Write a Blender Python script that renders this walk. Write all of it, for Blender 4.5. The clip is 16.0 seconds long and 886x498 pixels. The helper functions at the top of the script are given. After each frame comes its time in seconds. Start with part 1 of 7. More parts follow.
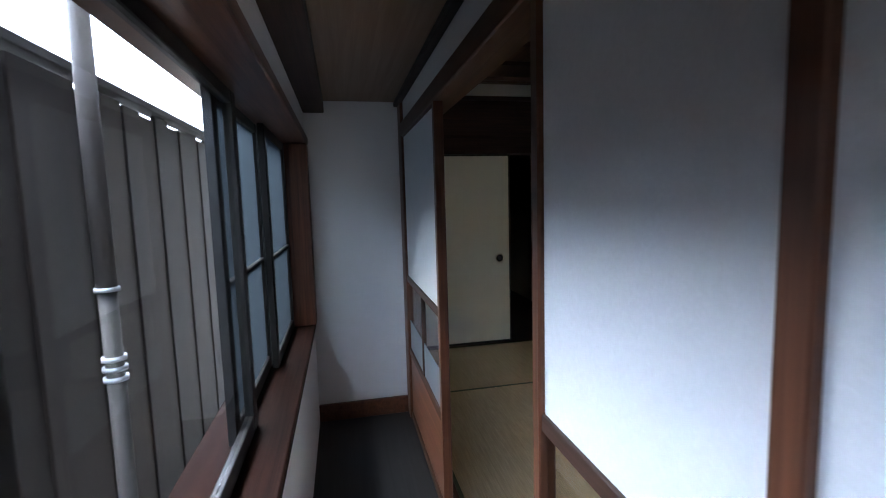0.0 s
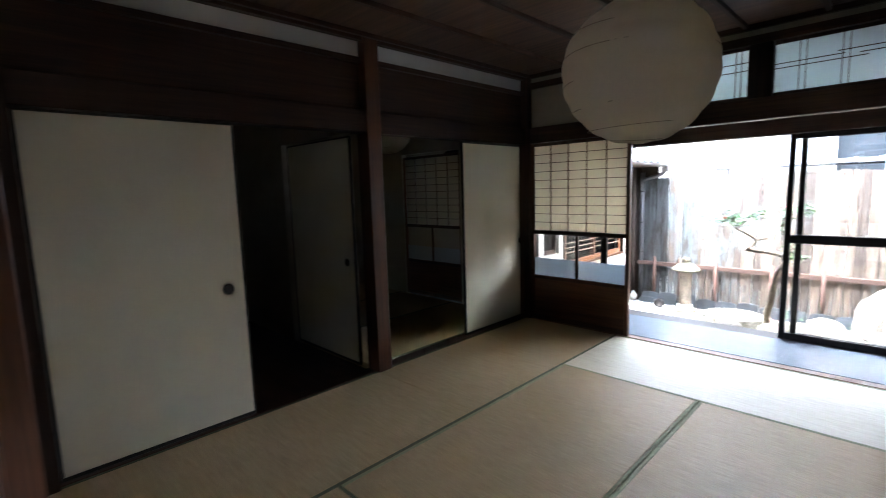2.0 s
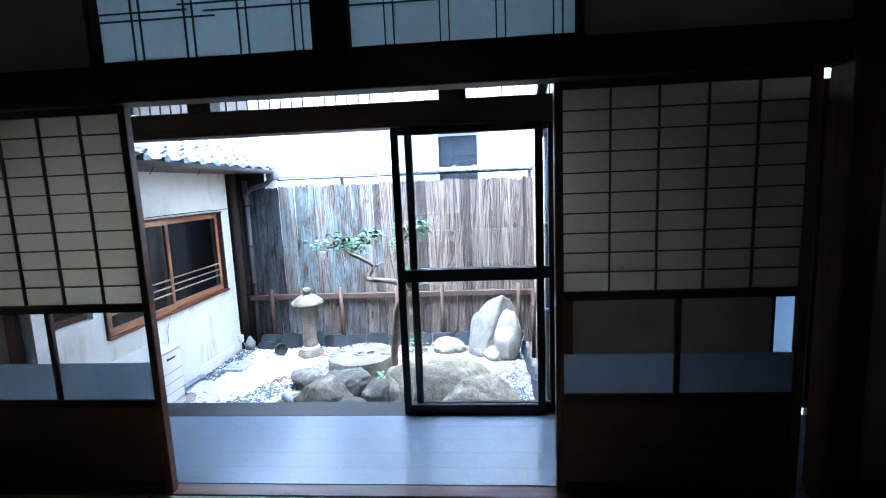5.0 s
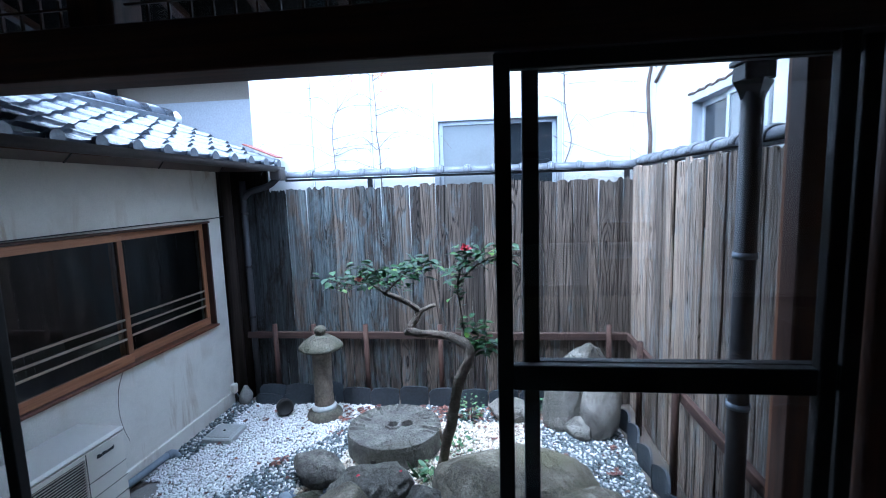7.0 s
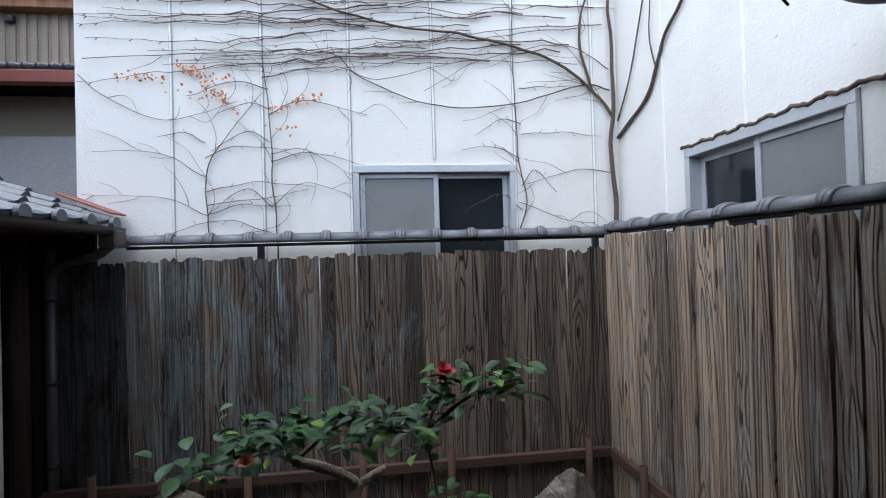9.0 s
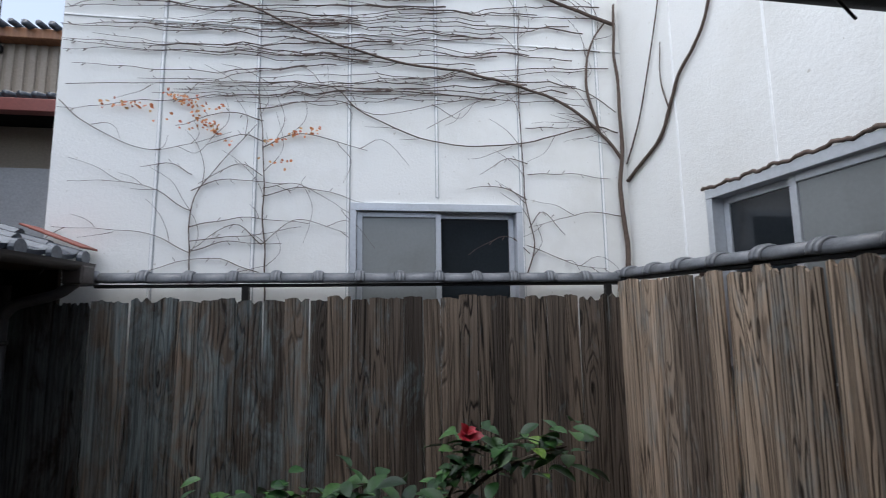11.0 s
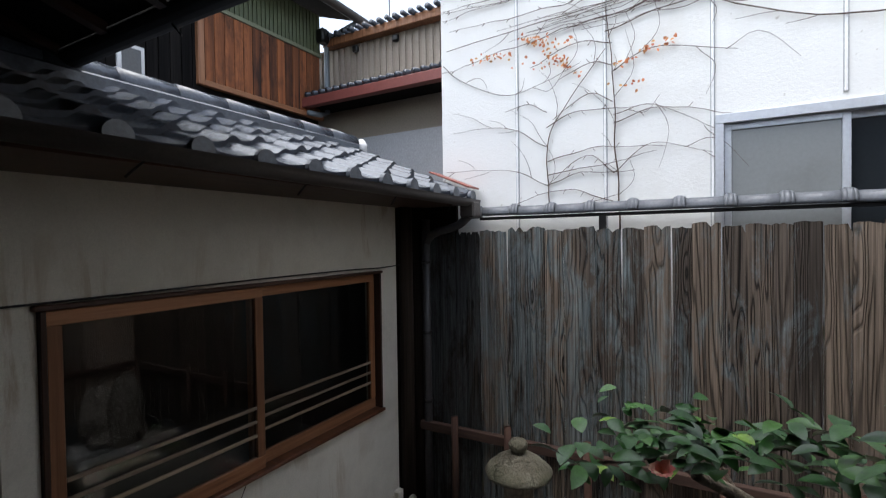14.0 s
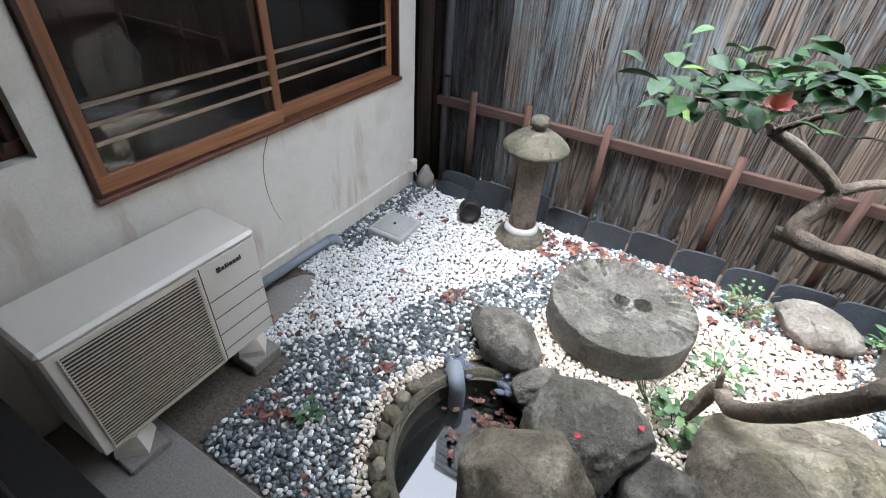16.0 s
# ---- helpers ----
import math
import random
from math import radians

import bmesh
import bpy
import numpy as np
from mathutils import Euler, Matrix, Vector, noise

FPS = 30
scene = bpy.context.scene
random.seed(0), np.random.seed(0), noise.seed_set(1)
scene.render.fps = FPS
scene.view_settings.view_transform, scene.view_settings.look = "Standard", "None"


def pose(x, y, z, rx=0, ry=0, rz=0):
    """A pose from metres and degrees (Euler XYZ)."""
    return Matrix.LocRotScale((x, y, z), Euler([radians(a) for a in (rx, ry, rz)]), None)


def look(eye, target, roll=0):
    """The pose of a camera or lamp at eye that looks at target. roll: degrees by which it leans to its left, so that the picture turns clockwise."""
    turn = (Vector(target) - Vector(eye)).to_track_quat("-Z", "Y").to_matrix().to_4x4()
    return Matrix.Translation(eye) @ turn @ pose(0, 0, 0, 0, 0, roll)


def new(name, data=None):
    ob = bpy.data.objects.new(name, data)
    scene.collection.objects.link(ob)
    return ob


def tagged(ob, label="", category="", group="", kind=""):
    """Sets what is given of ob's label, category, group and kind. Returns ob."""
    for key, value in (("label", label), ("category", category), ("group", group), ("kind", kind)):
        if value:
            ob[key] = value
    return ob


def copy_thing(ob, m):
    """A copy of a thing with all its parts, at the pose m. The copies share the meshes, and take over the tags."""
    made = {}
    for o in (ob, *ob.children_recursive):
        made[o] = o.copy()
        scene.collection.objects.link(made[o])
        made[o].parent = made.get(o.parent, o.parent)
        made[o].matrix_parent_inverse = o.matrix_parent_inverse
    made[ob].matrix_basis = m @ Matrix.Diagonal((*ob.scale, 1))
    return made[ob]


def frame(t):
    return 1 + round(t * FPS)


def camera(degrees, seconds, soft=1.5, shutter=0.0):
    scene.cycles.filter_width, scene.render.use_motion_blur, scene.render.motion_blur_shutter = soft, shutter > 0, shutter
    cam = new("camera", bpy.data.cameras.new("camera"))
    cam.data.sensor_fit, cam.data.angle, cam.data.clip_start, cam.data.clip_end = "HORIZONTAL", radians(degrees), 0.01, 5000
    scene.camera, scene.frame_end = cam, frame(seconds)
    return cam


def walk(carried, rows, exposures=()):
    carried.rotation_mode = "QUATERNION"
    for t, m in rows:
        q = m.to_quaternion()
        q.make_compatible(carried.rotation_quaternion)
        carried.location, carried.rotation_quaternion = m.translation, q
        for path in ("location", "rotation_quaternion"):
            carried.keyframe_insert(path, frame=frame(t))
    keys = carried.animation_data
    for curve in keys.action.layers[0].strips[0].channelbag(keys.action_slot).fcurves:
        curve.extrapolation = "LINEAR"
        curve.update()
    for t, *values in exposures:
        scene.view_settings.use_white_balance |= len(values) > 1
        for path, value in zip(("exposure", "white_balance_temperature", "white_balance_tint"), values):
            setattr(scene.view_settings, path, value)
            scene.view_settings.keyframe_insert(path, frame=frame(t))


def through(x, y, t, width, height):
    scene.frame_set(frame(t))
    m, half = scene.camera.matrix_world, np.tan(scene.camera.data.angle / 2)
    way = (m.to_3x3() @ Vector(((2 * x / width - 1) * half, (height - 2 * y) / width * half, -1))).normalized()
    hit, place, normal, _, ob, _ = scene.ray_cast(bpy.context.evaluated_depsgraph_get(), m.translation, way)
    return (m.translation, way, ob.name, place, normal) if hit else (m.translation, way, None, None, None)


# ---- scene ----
cam = camera(86.9, 16.0, soft=1.0, shutter=0.2)
PATH = [
    (0, (1.077, 1.505, 1.351), (1.5, 3.478, 1.138), -1.6),
    (0.5, (1.187, 1.882, 1.334), (1.571, 3.835, 1.133), -1.4),
    (1, (1.26, 2.221, 1.307), (1.81, 4.131, 1.088), -2.2),
    (1.5, (1.332, 2.569, 1.31), (2.286, 4.308, 1.053), -2.5),
    (2, (1.485, 2.83, 1.337), (2.89, 4.231, 1.083), -1.7),
    (2.5, (1.733, 3.009, 1.347), (3.5, 3.908, 1.081), -1.7),
    (3, (1.981, 3.114, 1.357), (3.907, 3.565, 1.06), -2.0),
    (3.5, (2.327, 3.045, 1.367), (4.291, 3.285, 1.08), -2.6),
    (4, (2.693, 3.022, 1.33), (4.665, 3.206, 1.051), -2.9),
    (4.2, (2.866, 3.019, 1.384), (4.841, 3.169, 1.107), -2.4),
    (6.3, (4.458, 3.315, 1.348), (6.431, 3.525, 1.098), -1.8),
    (6.5, (4.585, 3.373, 1.35), (6.553, 3.62, 1.093), -1.7),
    (7, (4.945, 3.529, 1.354), (6.916, 3.767, 1.11), -1.8),
    (7.5, (5.3, 3.641, 1.352), (7.281, 3.799, 1.127), -1.8),
    (8, (5.584, 3.722, 1.385), (7.579, 3.775, 1.259), -1.4),
    (8.5, (5.826, 3.812, 1.402), (7.822, 3.688, 1.37), -1.8),
    (8.7, (5.902, 3.84, 1.401), (7.893, 3.654, 1.38), -1.7),
    (10.8, (6.234, 3.932, 1.377), (8.187, 3.563, 1.598), -1.0),
    (11, (6.24, 3.942, 1.365), (8.203, 3.648, 1.607), -0.8),
    (11.5, (6.243, 4.008, 1.354), (8.226, 4.035, 1.615), 0.1),
    (12, (6.22, 4.072, 1.379), (8.171, 4.454, 1.594), 0.3),
    (12.5, (6.203, 4.106, 1.374), (8.088, 4.753, 1.542), -0.6),
    (13, (6.195, 4.11, 1.376), (8.009, 4.942, 1.503), -1.0),
    (13.5, (6.198, 4.121, 1.372), (7.967, 5.049, 1.476), -1.1),
    (14, (6.202, 4.136, 1.358), (7.945, 5.115, 1.32), -0.8),
    (14.5, (6.22, 4.227, 1.3), (7.933, 5.162, 0.863), -0.2),
    (15, (6.242, 4.273, 1.218), (7.823, 5.131, 0.344), 1.5),
    (15.5, (6.253, 4.289, 1.174), (7.709, 5.081, 0.055), 3.1),
    (16, (6.258, 4.293, 1.165), (7.661, 5.057, -0.038), 3.7),
]
EXPOSURES = [(0.0, 5.6, 5600, 6), (0.5, 5.8, 5550, 5), (1.0, 6.0, 6250, 8), (1.5, 6.35, 6750, 11), (2.0, 6.15, 5750, 9), (2.5, 6.05, 5300, 8), (3.0, 5.75, 5050, 7), (3.5, 5.55, 4800, 7), (4.0, 5.3, 4800, 7), (6.5, 3.45, 4550, 4), (7.0, 2.8, 4600, 5), (7.5, 2.0, 4800, 6), (8.0, 1.72, 5100, 7), (8.5, 1.42, 5650, 8),
             (11.0, 0.85, 6050, 9), (11.5, 0.85, 6100, 9), (12.0, 0.92, 6150, 9), (12.5, 1.2, 6200, 9), (13.5, 1.35, 6350, 9), (14.5, 1.85, 6050, 9), (15.0, 2.85, 5900, 9), (16.0, 3.4, 5850, 9)]
walk(cam, [(t, look(eye, target, roll)) for t, eye, target, roll in PATH], EXPOSURES)

# ---- world, sun, exposure ----
world = bpy.data.worlds.new("sky")
scene.world = world
world.use_nodes = True
wn = world.node_tree.nodes
sky = wn.new("ShaderNodeTexSky")
sky.sky_type, sky.sun_disc = "NISHITA", False
sky.sun_elevation, sky.sun_rotation = radians(78), radians(300)
sky.air_density, sky.dust_density, sky.ozone_density = 1.0, 3.0, 1.0
wn["Background"].inputs["Strength"].default_value = 0.15
haze = wn.new("ShaderNodeHueSaturation")
haze.inputs["Saturation"].default_value, haze.inputs["Value"].default_value = 0.55, 1.06
world.node_tree.links.new(sky.outputs["Color"], haze.inputs["Color"])
world.node_tree.links.new(haze.outputs["Color"], wn["Background"].inputs["Color"])
sun = new("sun", bpy.data.lights.new("sun", "SUN"))
sun.data.energy, sun.data.angle, sun.data.color = 1.5, radians(100), (1.0, 0.99, 0.97)
sun.matrix_world = look((7.2, 10.3, 10), (8.4, 4.0, 0))


# ---- materials ----
def nodes_of(name):
    m = bpy.data.materials.new(name)
    m.use_nodes = True
    return m, m.node_tree.nodes, m.node_tree.links, m.node_tree.nodes["Principled BSDF"]


def coords(n, l, scale=(1, 1, 1), per_object=True):
    tc, mp = n.new("ShaderNodeTexCoord"), n.new("ShaderNodeMapping")
    mp.inputs["Scale"].default_value = scale
    l.new(tc.outputs["Object"], mp.inputs["Vector"])
    if per_object:
        oi, mul = n.new("ShaderNodeObjectInfo"), n.new("ShaderNodeVectorMath")
        mul.operation = "SCALE"
        mul.inputs[0].default_value = (37.0, 19.0, 53.0)
        l.new(oi.outputs["Random"], mul.inputs["Scale"])
        l.new(mul.outputs["Vector"], mp.inputs["Location"])
    return mp.outputs["Vector"]


def noise_node(n, l, vec, scale, detail=5.0, rough=0.6, distort=0.0):
    t = n.new("ShaderNodeTexNoise")
    t.inputs["Scale"].default_value, t.inputs["Detail"].default_value = scale, detail
    t.inputs["Roughness"].default_value, t.inputs["Distortion"].default_value = rough, distort
    l.new(vec, t.inputs["Vector"])
    return t.outputs["Fac"]


def ramp(n, l, fac, stops):
    r = n.new("ShaderNodeValToRGB")
    e = r.color_ramp.elements
    while len(e) < len(stops):
        e.new(0.5)
    for el, (p, c) in zip(e, stops):
        el.position, el.color = p, (*c, 1)
    l.new(fac, r.inputs["Fac"])
    return r.outputs["Color"]


def mix(n, l, a, b, fac, mode="MIX"):
    m = n.new("ShaderNodeMix")
    m.data_type, m.blend_type = "RGBA", mode
    for value, socket in ((fac, m.inputs[0]), (a, m.inputs[6]), (b, m.inputs[7])):
        if isinstance(value, (int, float)):
            socket.default_value = value
        elif isinstance(value, tuple):
            socket.default_value = (*value, 1)
        else:
            l.new(value, socket)
    return m.outputs[2]


def bump(n, l, bsdf, height, strength, distance=0.01):
    b = n.new("ShaderNodeBump")
    b.inputs["Strength"].default_value, b.inputs["Distance"].default_value = strength, distance
    l.new(height, b.inputs["Height"])
    l.new(b.outputs["Normal"], bsdf.inputs["Normal"])


def plain(name, base, rough=0.6, metal=0.0, grain=60.0, stain=2.5, vary=0.12, relief=0.15, dirt=(0.5, 0.45, 0.4), dirty=0.3, spec=0.5):
    """A surface with fine grain and broad stains."""
    m, n, l, b = nodes_of(name)
    v = coords(n, l)
    fine, broad = noise_node(n, l, v, grain, 4), noise_node(n, l, v, stain, 6, 0.65)
    lo, hi = tuple(c * (1 - vary) for c in base), tuple(min(1, c * (1 + vary)) for c in base)
    col = ramp(n, l, fine, ((0.3, lo), (0.7, hi)))
    soiled = tuple(c * d for c, d in zip(base, dirt))
    mask = ramp(n, l, broad, ((0.5, (0, 0, 0)), (0.78, (dirty,) * 3)))
    l.new(mix(n, l, col, soiled, mask), b.inputs["Base Color"])
    b.inputs["Roughness"].default_value, b.inputs["Metallic"].default_value = rough, metal
    b.inputs["Specular IOR Level"].default_value = spec
    bump(n, l, b, fine, relief)
    return m


def timber(name, dark, light, along="z", rough=0.55, fine=55.0, relief=0.25, worn=None, worn_amount=0.0, knots=False, spec=0.4):
    """Wood whose grain runs along one local axis, varied from piece to piece."""
    m, n, l, b = nodes_of(name)
    sc = {"x": (0.035, 1, 1), "y": (1, 0.035, 1), "z": (1, 1, 0.035)}[along]
    v = coords(n, l, sc)
    streak = noise_node(n, l, v, fine, 6, 0.65, 0.6)
    broad = noise_node(n, l, v, fine * 0.16, 4, 0.6, 1.2)
    both = mix(n, l, streak, broad, 0.45)
    col = ramp(n, l, both, ((0.36, dark), (0.5, tuple((a + c) / 2 for a, c in zip(dark, light))), (0.62, light)))
    oi = n.new("ShaderNodeObjectInfo")
    tone = ramp(n, l, oi.outputs["Random"], ((0.0, (0.72,) * 3), (1.0, (1.2, 1.17, 1.12))))
    col = mix(n, l, col, tone, 1.0, "MULTIPLY")
    if worn:
        patch = noise_node(n, l, coords(n, l, tuple(0.4 if s < 1 else 1 for s in sc)), 5.0, 5, 0.7)
        mask = ramp(n, l, patch, ((0.46, (0, 0, 0)), (0.7, (worn_amount,) * 3)))
        col = mix(n, l, col, worn, mask)
    height = both
    if knots:
        vor = n.new("ShaderNodeTexVoronoi")
        vor.inputs["Scale"].default_value = 7.0
        l.new(coords(n, l, tuple(0.45 if s < 1 else 1 for s in sc)), vor.inputs["Vector"])
        spot = ramp(n, l, vor.outputs["Distance"], ((0.06, (1, 1, 1)), (0.16, (0, 0, 0))))
        col = mix(n, l, col, tuple(c * 0.55 for c in dark), spot)
        wave = n.new("ShaderNodeTexWave")
        wave.wave_type, wave.bands_direction = "BANDS", "Y"
        wave.inputs["Scale"].default_value, wave.inputs["Distortion"].default_value = 22.0, 9.0
        wave.inputs["Detail"].default_value, wave.inputs["Detail Scale"].default_value = 2.0, 1.4
        l.new(coords(n, l, tuple(0.10 if s < 1 else 1 for s in sc)), wave.inputs["Vector"])
        lines = ramp(n, l, wave.outputs["Fac"], ((0.0, (0.42, 0.40, 0.38)), (0.35, (0.95,) * 3), (1.0, (1.12,) * 3)))
        col = mix(n, l, col, lines, 0.85, "MULTIPLY")
        height = mix(n, l, both, wave.outputs["Fac"], 0.5)
    l.new(col, b.inputs["Base Color"])
    b.inputs["Roughness"].default_value = rough
    b.inputs["Specular IOR Level"].default_value = spec
    bump(n, l, b, height, relief, 0.006)
    return m


def paper(name, base, through=0.5):
    m, n, l, b = nodes_of(name)
    v = coords(n, l)
    fibre = noise_node(n, l, v, 90, 5, 0.7, 1.0)
    broad = noise_node(n, l, v, 3, 4)
    col = mix(n, l, ramp(n, l, fibre, ((0.3, tuple(c * 0.93 for c in base)), (0.7, base))), tuple(c * 0.88 for c in base), ramp(n, l, broad, ((0.5, (0, 0, 0)), (0.8, (0.6,) * 3))))
    d, t, mx = n.new("ShaderNodeBsdfDiffuse"), n.new("ShaderNodeBsdfTranslucent"), n.new("ShaderNodeMixShader")
    l.new(col, d.inputs["Color"]), l.new(col, t.inputs["Color"])
    mx.inputs[0].default_value = through
    l.new(d.outputs[0], mx.inputs[1]), l.new(t.outputs[0], mx.inputs[2])
    l.new(mx.outputs[0], n["Material Output"].inputs["Surface"])
    return m


def thin_glass(name, tint=(1, 1, 1), gloss=0.03, rough=0.0, edge=0.5):
    m, n, l, b = nodes_of(name)
    tr, gl, mx, lw = n.new("ShaderNodeBsdfTransparent"), n.new("ShaderNodeBsdfGlossy"), n.new("ShaderNodeMixShader"), n.new("ShaderNodeLayerWeight")
    pw, ad = n.new("ShaderNodeMath"), n.new("ShaderNodeMath")
    pw.operation, ad.operation = "POWER", "MULTIPLY_ADD"
    pw.inputs[1].default_value = 4.0
    ad.inputs[1].default_value, ad.inputs[2].default_value = edge, gloss
    tr.inputs["Color"].default_value = (*tint, 1)
    gl.inputs["Roughness"].default_value = rough
    l.new(lw.outputs["Facing"], pw.inputs[0]), l.new(pw.outputs[0], ad.inputs[0])
    l.new(ad.outputs[0], mx.inputs[0]), l.new(tr.outputs[0], mx.inputs[1]), l.new(gl.outputs[0], mx.inputs[2])
    l.new(mx.outputs[0], n["Material Output"].inputs["Surface"])
    return m


def island_colours(name, stops, rough=0.6, relief=0.2, spec=0.5):
    """Each loose piece of one mesh takes its own colour."""
    m, n, l, b = nodes_of(name)
    g = n.new("ShaderNodeNewGeometry")
    base = ramp(n, l, g.outputs["Random Per Island"], stops)
    fine = noise_node(n, l, coords(n, l), 140, 4)
    col = mix(n, l, base, ramp(n, l, fine, ((0.3, (0.75,) * 3), (0.7, (1.1,) * 3))), 1.0, "MULTIPLY")
    l.new(col, b.inputs["Base Color"])
    b.inputs["Roughness"].default_value, b.inputs["Specular IOR Level"].default_value = rough, spec
    bump(n, l, b, fine, relief, 0.004)
    return m


def rock_material(name, base, moss=(0.06, 0.07, 0.025), mossy=0.6, pale=(0.42, 0.4, 0.36)):
    m, n, l, b = nodes_of(name)
    v = coords(n, l)
    a, c, f = noise_node(n, l, v, 6, 8, 0.7), noise_node(n, l, v, 2.2, 5, 0.6), noise_node(n, l, v, 60, 5, 0.7)
    col = ramp(n, l, a, ((0.3, tuple(x * 0.55 for x in base)), (0.5, base), (0.72, pale)))
    col = mix(n, l, col, moss, ramp(n, l, c, ((0.48, (0, 0, 0)), (0.66, (mossy,) * 3))))
    col = mix(n, l, col, ramp(n, l, f, ((0.34, (0.68,) * 3), (0.66, (1.18,) * 3))), 1.0, "MULTIPLY")
    l.new(col, b.inputs["Base Color"])
    b.inputs["Roughness"].default_value = 0.85
    vor = n.new("ShaderNodeTexVoronoi")
    vor.feature, vor.inputs["Scale"].default_value = "DISTANCE_TO_EDGE", 5.0
    warp = n.new("ShaderNodeVectorMath")
    warp.operation = "MULTIPLY_ADD"
    warp.inputs[1].default_value = (0.35, 0.35, 0.35)
    l.new(a, warp.inputs[0]), l.new(v, warp.inputs[2]), l.new(warp.outputs[0], vor.inputs["Vector"])
    crag = ramp(n, l, vor.outputs["Distance"], ((0.0, (0, 0, 0)), (0.05, (1, 1, 1))))
    bump(n, l, b, mix(n, l, mix(n, l, a, f, 0.45), crag, 0.16), 1.0, 0.035)
    return m


DARKWOOD = timber("dark_stained_wood", (0.022, 0.010, 0.006), (0.075, 0.034, 0.02), "z")
DARKWOOD_Y = timber("dark_stained_wood_beam", (0.022, 0.010, 0.006), (0.075, 0.034, 0.02), "y")
DARKWOOD_X = timber("dark_stained_wood_rail", (0.022, 0.010, 0.006), (0.075, 0.034, 0.02), "x")
REDWOOD = timber("red_brown_wood", (0.055, 0.020, 0.010), (0.145, 0.058, 0.029), "z", 0.42)
# Red-brown wood of the sill, darkened in colour for the eave's shade.
SILLWOOD = timber("shaded_red_sill_wood", (0.012, 0.005, 0.004), (0.030, 0.012, 0.008), "y", 0.8, spec=0.05)
REDWOOD_Y = timber("red_brown_wood_rail", (0.055, 0.020, 0.010), (0.145, 0.058, 0.029), "y", 0.42)
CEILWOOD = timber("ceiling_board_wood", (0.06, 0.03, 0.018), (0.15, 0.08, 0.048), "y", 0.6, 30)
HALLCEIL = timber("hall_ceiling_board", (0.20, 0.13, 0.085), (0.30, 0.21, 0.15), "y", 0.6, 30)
ORANGEWOOD = timber("window_frame_wood", (0.17, 0.07, 0.03), (0.36, 0.17, 0.085), "x", 0.5)
SLATWOOD = timber("weathered_slat_wood", (0.16, 0.11, 0.075), (0.34, 0.26, 0.19), "x", 0.7)
ORANGEWOOD_Z = timber("window_stile_wood", (0.17, 0.07, 0.03), (0.36, 0.17, 0.085), "z", 0.5)
def fence_wood(name, pith, dark, light, lichen, north):
    """Weathered board: raised growth rings that close in long tongues, knots, cracks and grey-blue lichen."""
    m, n, l, b = nodes_of(name)
    rings = noise_node(n, l, coords(n, l, (8.5, 8.5, 0.42)), 1.0, 2.5, 0.45, 0.2)
    fine = noise_node(n, l, coords(n, l, (110, 110, 3.0)), 1.0, 5, 0.65, 0.4)
    broad = noise_node(n, l, coords(n, l, (9, 9, 1.6)), 1.0, 5, 0.65)
    oi = n.new("ShaderNodeObjectInfo")
    mul, wig, pp = n.new("ShaderNodeMath"), n.new("ShaderNodeMath"), n.new("ShaderNodeMath")
    mul.operation, wig.operation, pp.operation = "MULTIPLY", "MULTIPLY_ADD", "PINGPONG"
    mul.inputs[1].default_value, wig.inputs[1].default_value, pp.inputs[1].default_value = 19.0, 0.22, 0.5
    # growth rings close round the knots
    vor, near, swell = n.new("ShaderNodeTexVoronoi"), n.new("ShaderNodeMapRange"), n.new("ShaderNodeMath")
    vor.inputs["Scale"].default_value = 1.0
    l.new(coords(n, l, (6.5, 6.5, 3.0)), vor.inputs["Vector"])
    near.inputs["From Min"].default_value, near.inputs["From Max"].default_value = 0.0, 0.42
    near.inputs["To Min"].default_value, near.inputs["To Max"].default_value = 0.13, 0.0
    l.new(vor.outputs["Distance"], near.inputs["Value"]), l.new(near.outputs[0], swell.inputs[0]), l.new(rings, swell.inputs[1])
    rings = swell.outputs[0]
    l.new(rings, mul.inputs[0]), l.new(fine, wig.inputs[0]), l.new(mul.outputs[0], wig.inputs[2]), l.new(wig.outputs[0], pp.inputs[0])
    ring = pp.outputs[0]
    col = ramp(n, l, broad, ((0.3, dark), (0.7, light)))
    tone = ramp(n, l, oi.outputs["Random"], ((0.0, (0.55, 0.54, 0.54)), (0.5, (1.0, 0.97, 0.93)), (1.0, (1.38, 1.3, 1.2))))
    col = mix(n, l, col, tone, 1.0, "MULTIPLY")
    col = mix(n, l, col, ramp(n, l, fine, ((0.36, (0.45, 0.44, 0.43)), (0.55, (1.0,) * 3), (0.7, (1.3, 1.29, 1.28)))), 0.8, "MULTIPLY")
    # strongly grained boards stand beside plain ones
    some = n.new("ShaderNodeMath")
    some.operation = "MULTIPLY"
    some.inputs[1].default_value = 7.31
    frac = n.new("ShaderNodeMath")
    frac.operation = "FRACT"
    l.new(oi.outputs["Random"], some.inputs[0]), l.new(some.outputs[0], frac.inputs[0])
    strength = ramp(n, l, frac.outputs[0], ((0.2, (0.5,) * 3), (0.6, (0.95,) * 3)))
    lines = ramp(n, l, ring, ((0.05, (1, 1, 1)), (0.17, (0, 0, 0))))
    col = mix(n, l, col, pith, mix(n, l, lines, strength, 1.0, "MULTIPLY"))
    crack = noise_node(n, l, coords(n, l, (38, 38, 0.9)), 1.0, 3, 0.5)
    col = mix(n, l, col, tuple(c * 0.6 for c in pith), ramp(n, l, crack, ((0.27, (0.9,) * 3), (0.33, (0, 0, 0)))))
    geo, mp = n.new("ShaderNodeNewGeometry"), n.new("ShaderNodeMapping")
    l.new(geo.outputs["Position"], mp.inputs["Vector"])
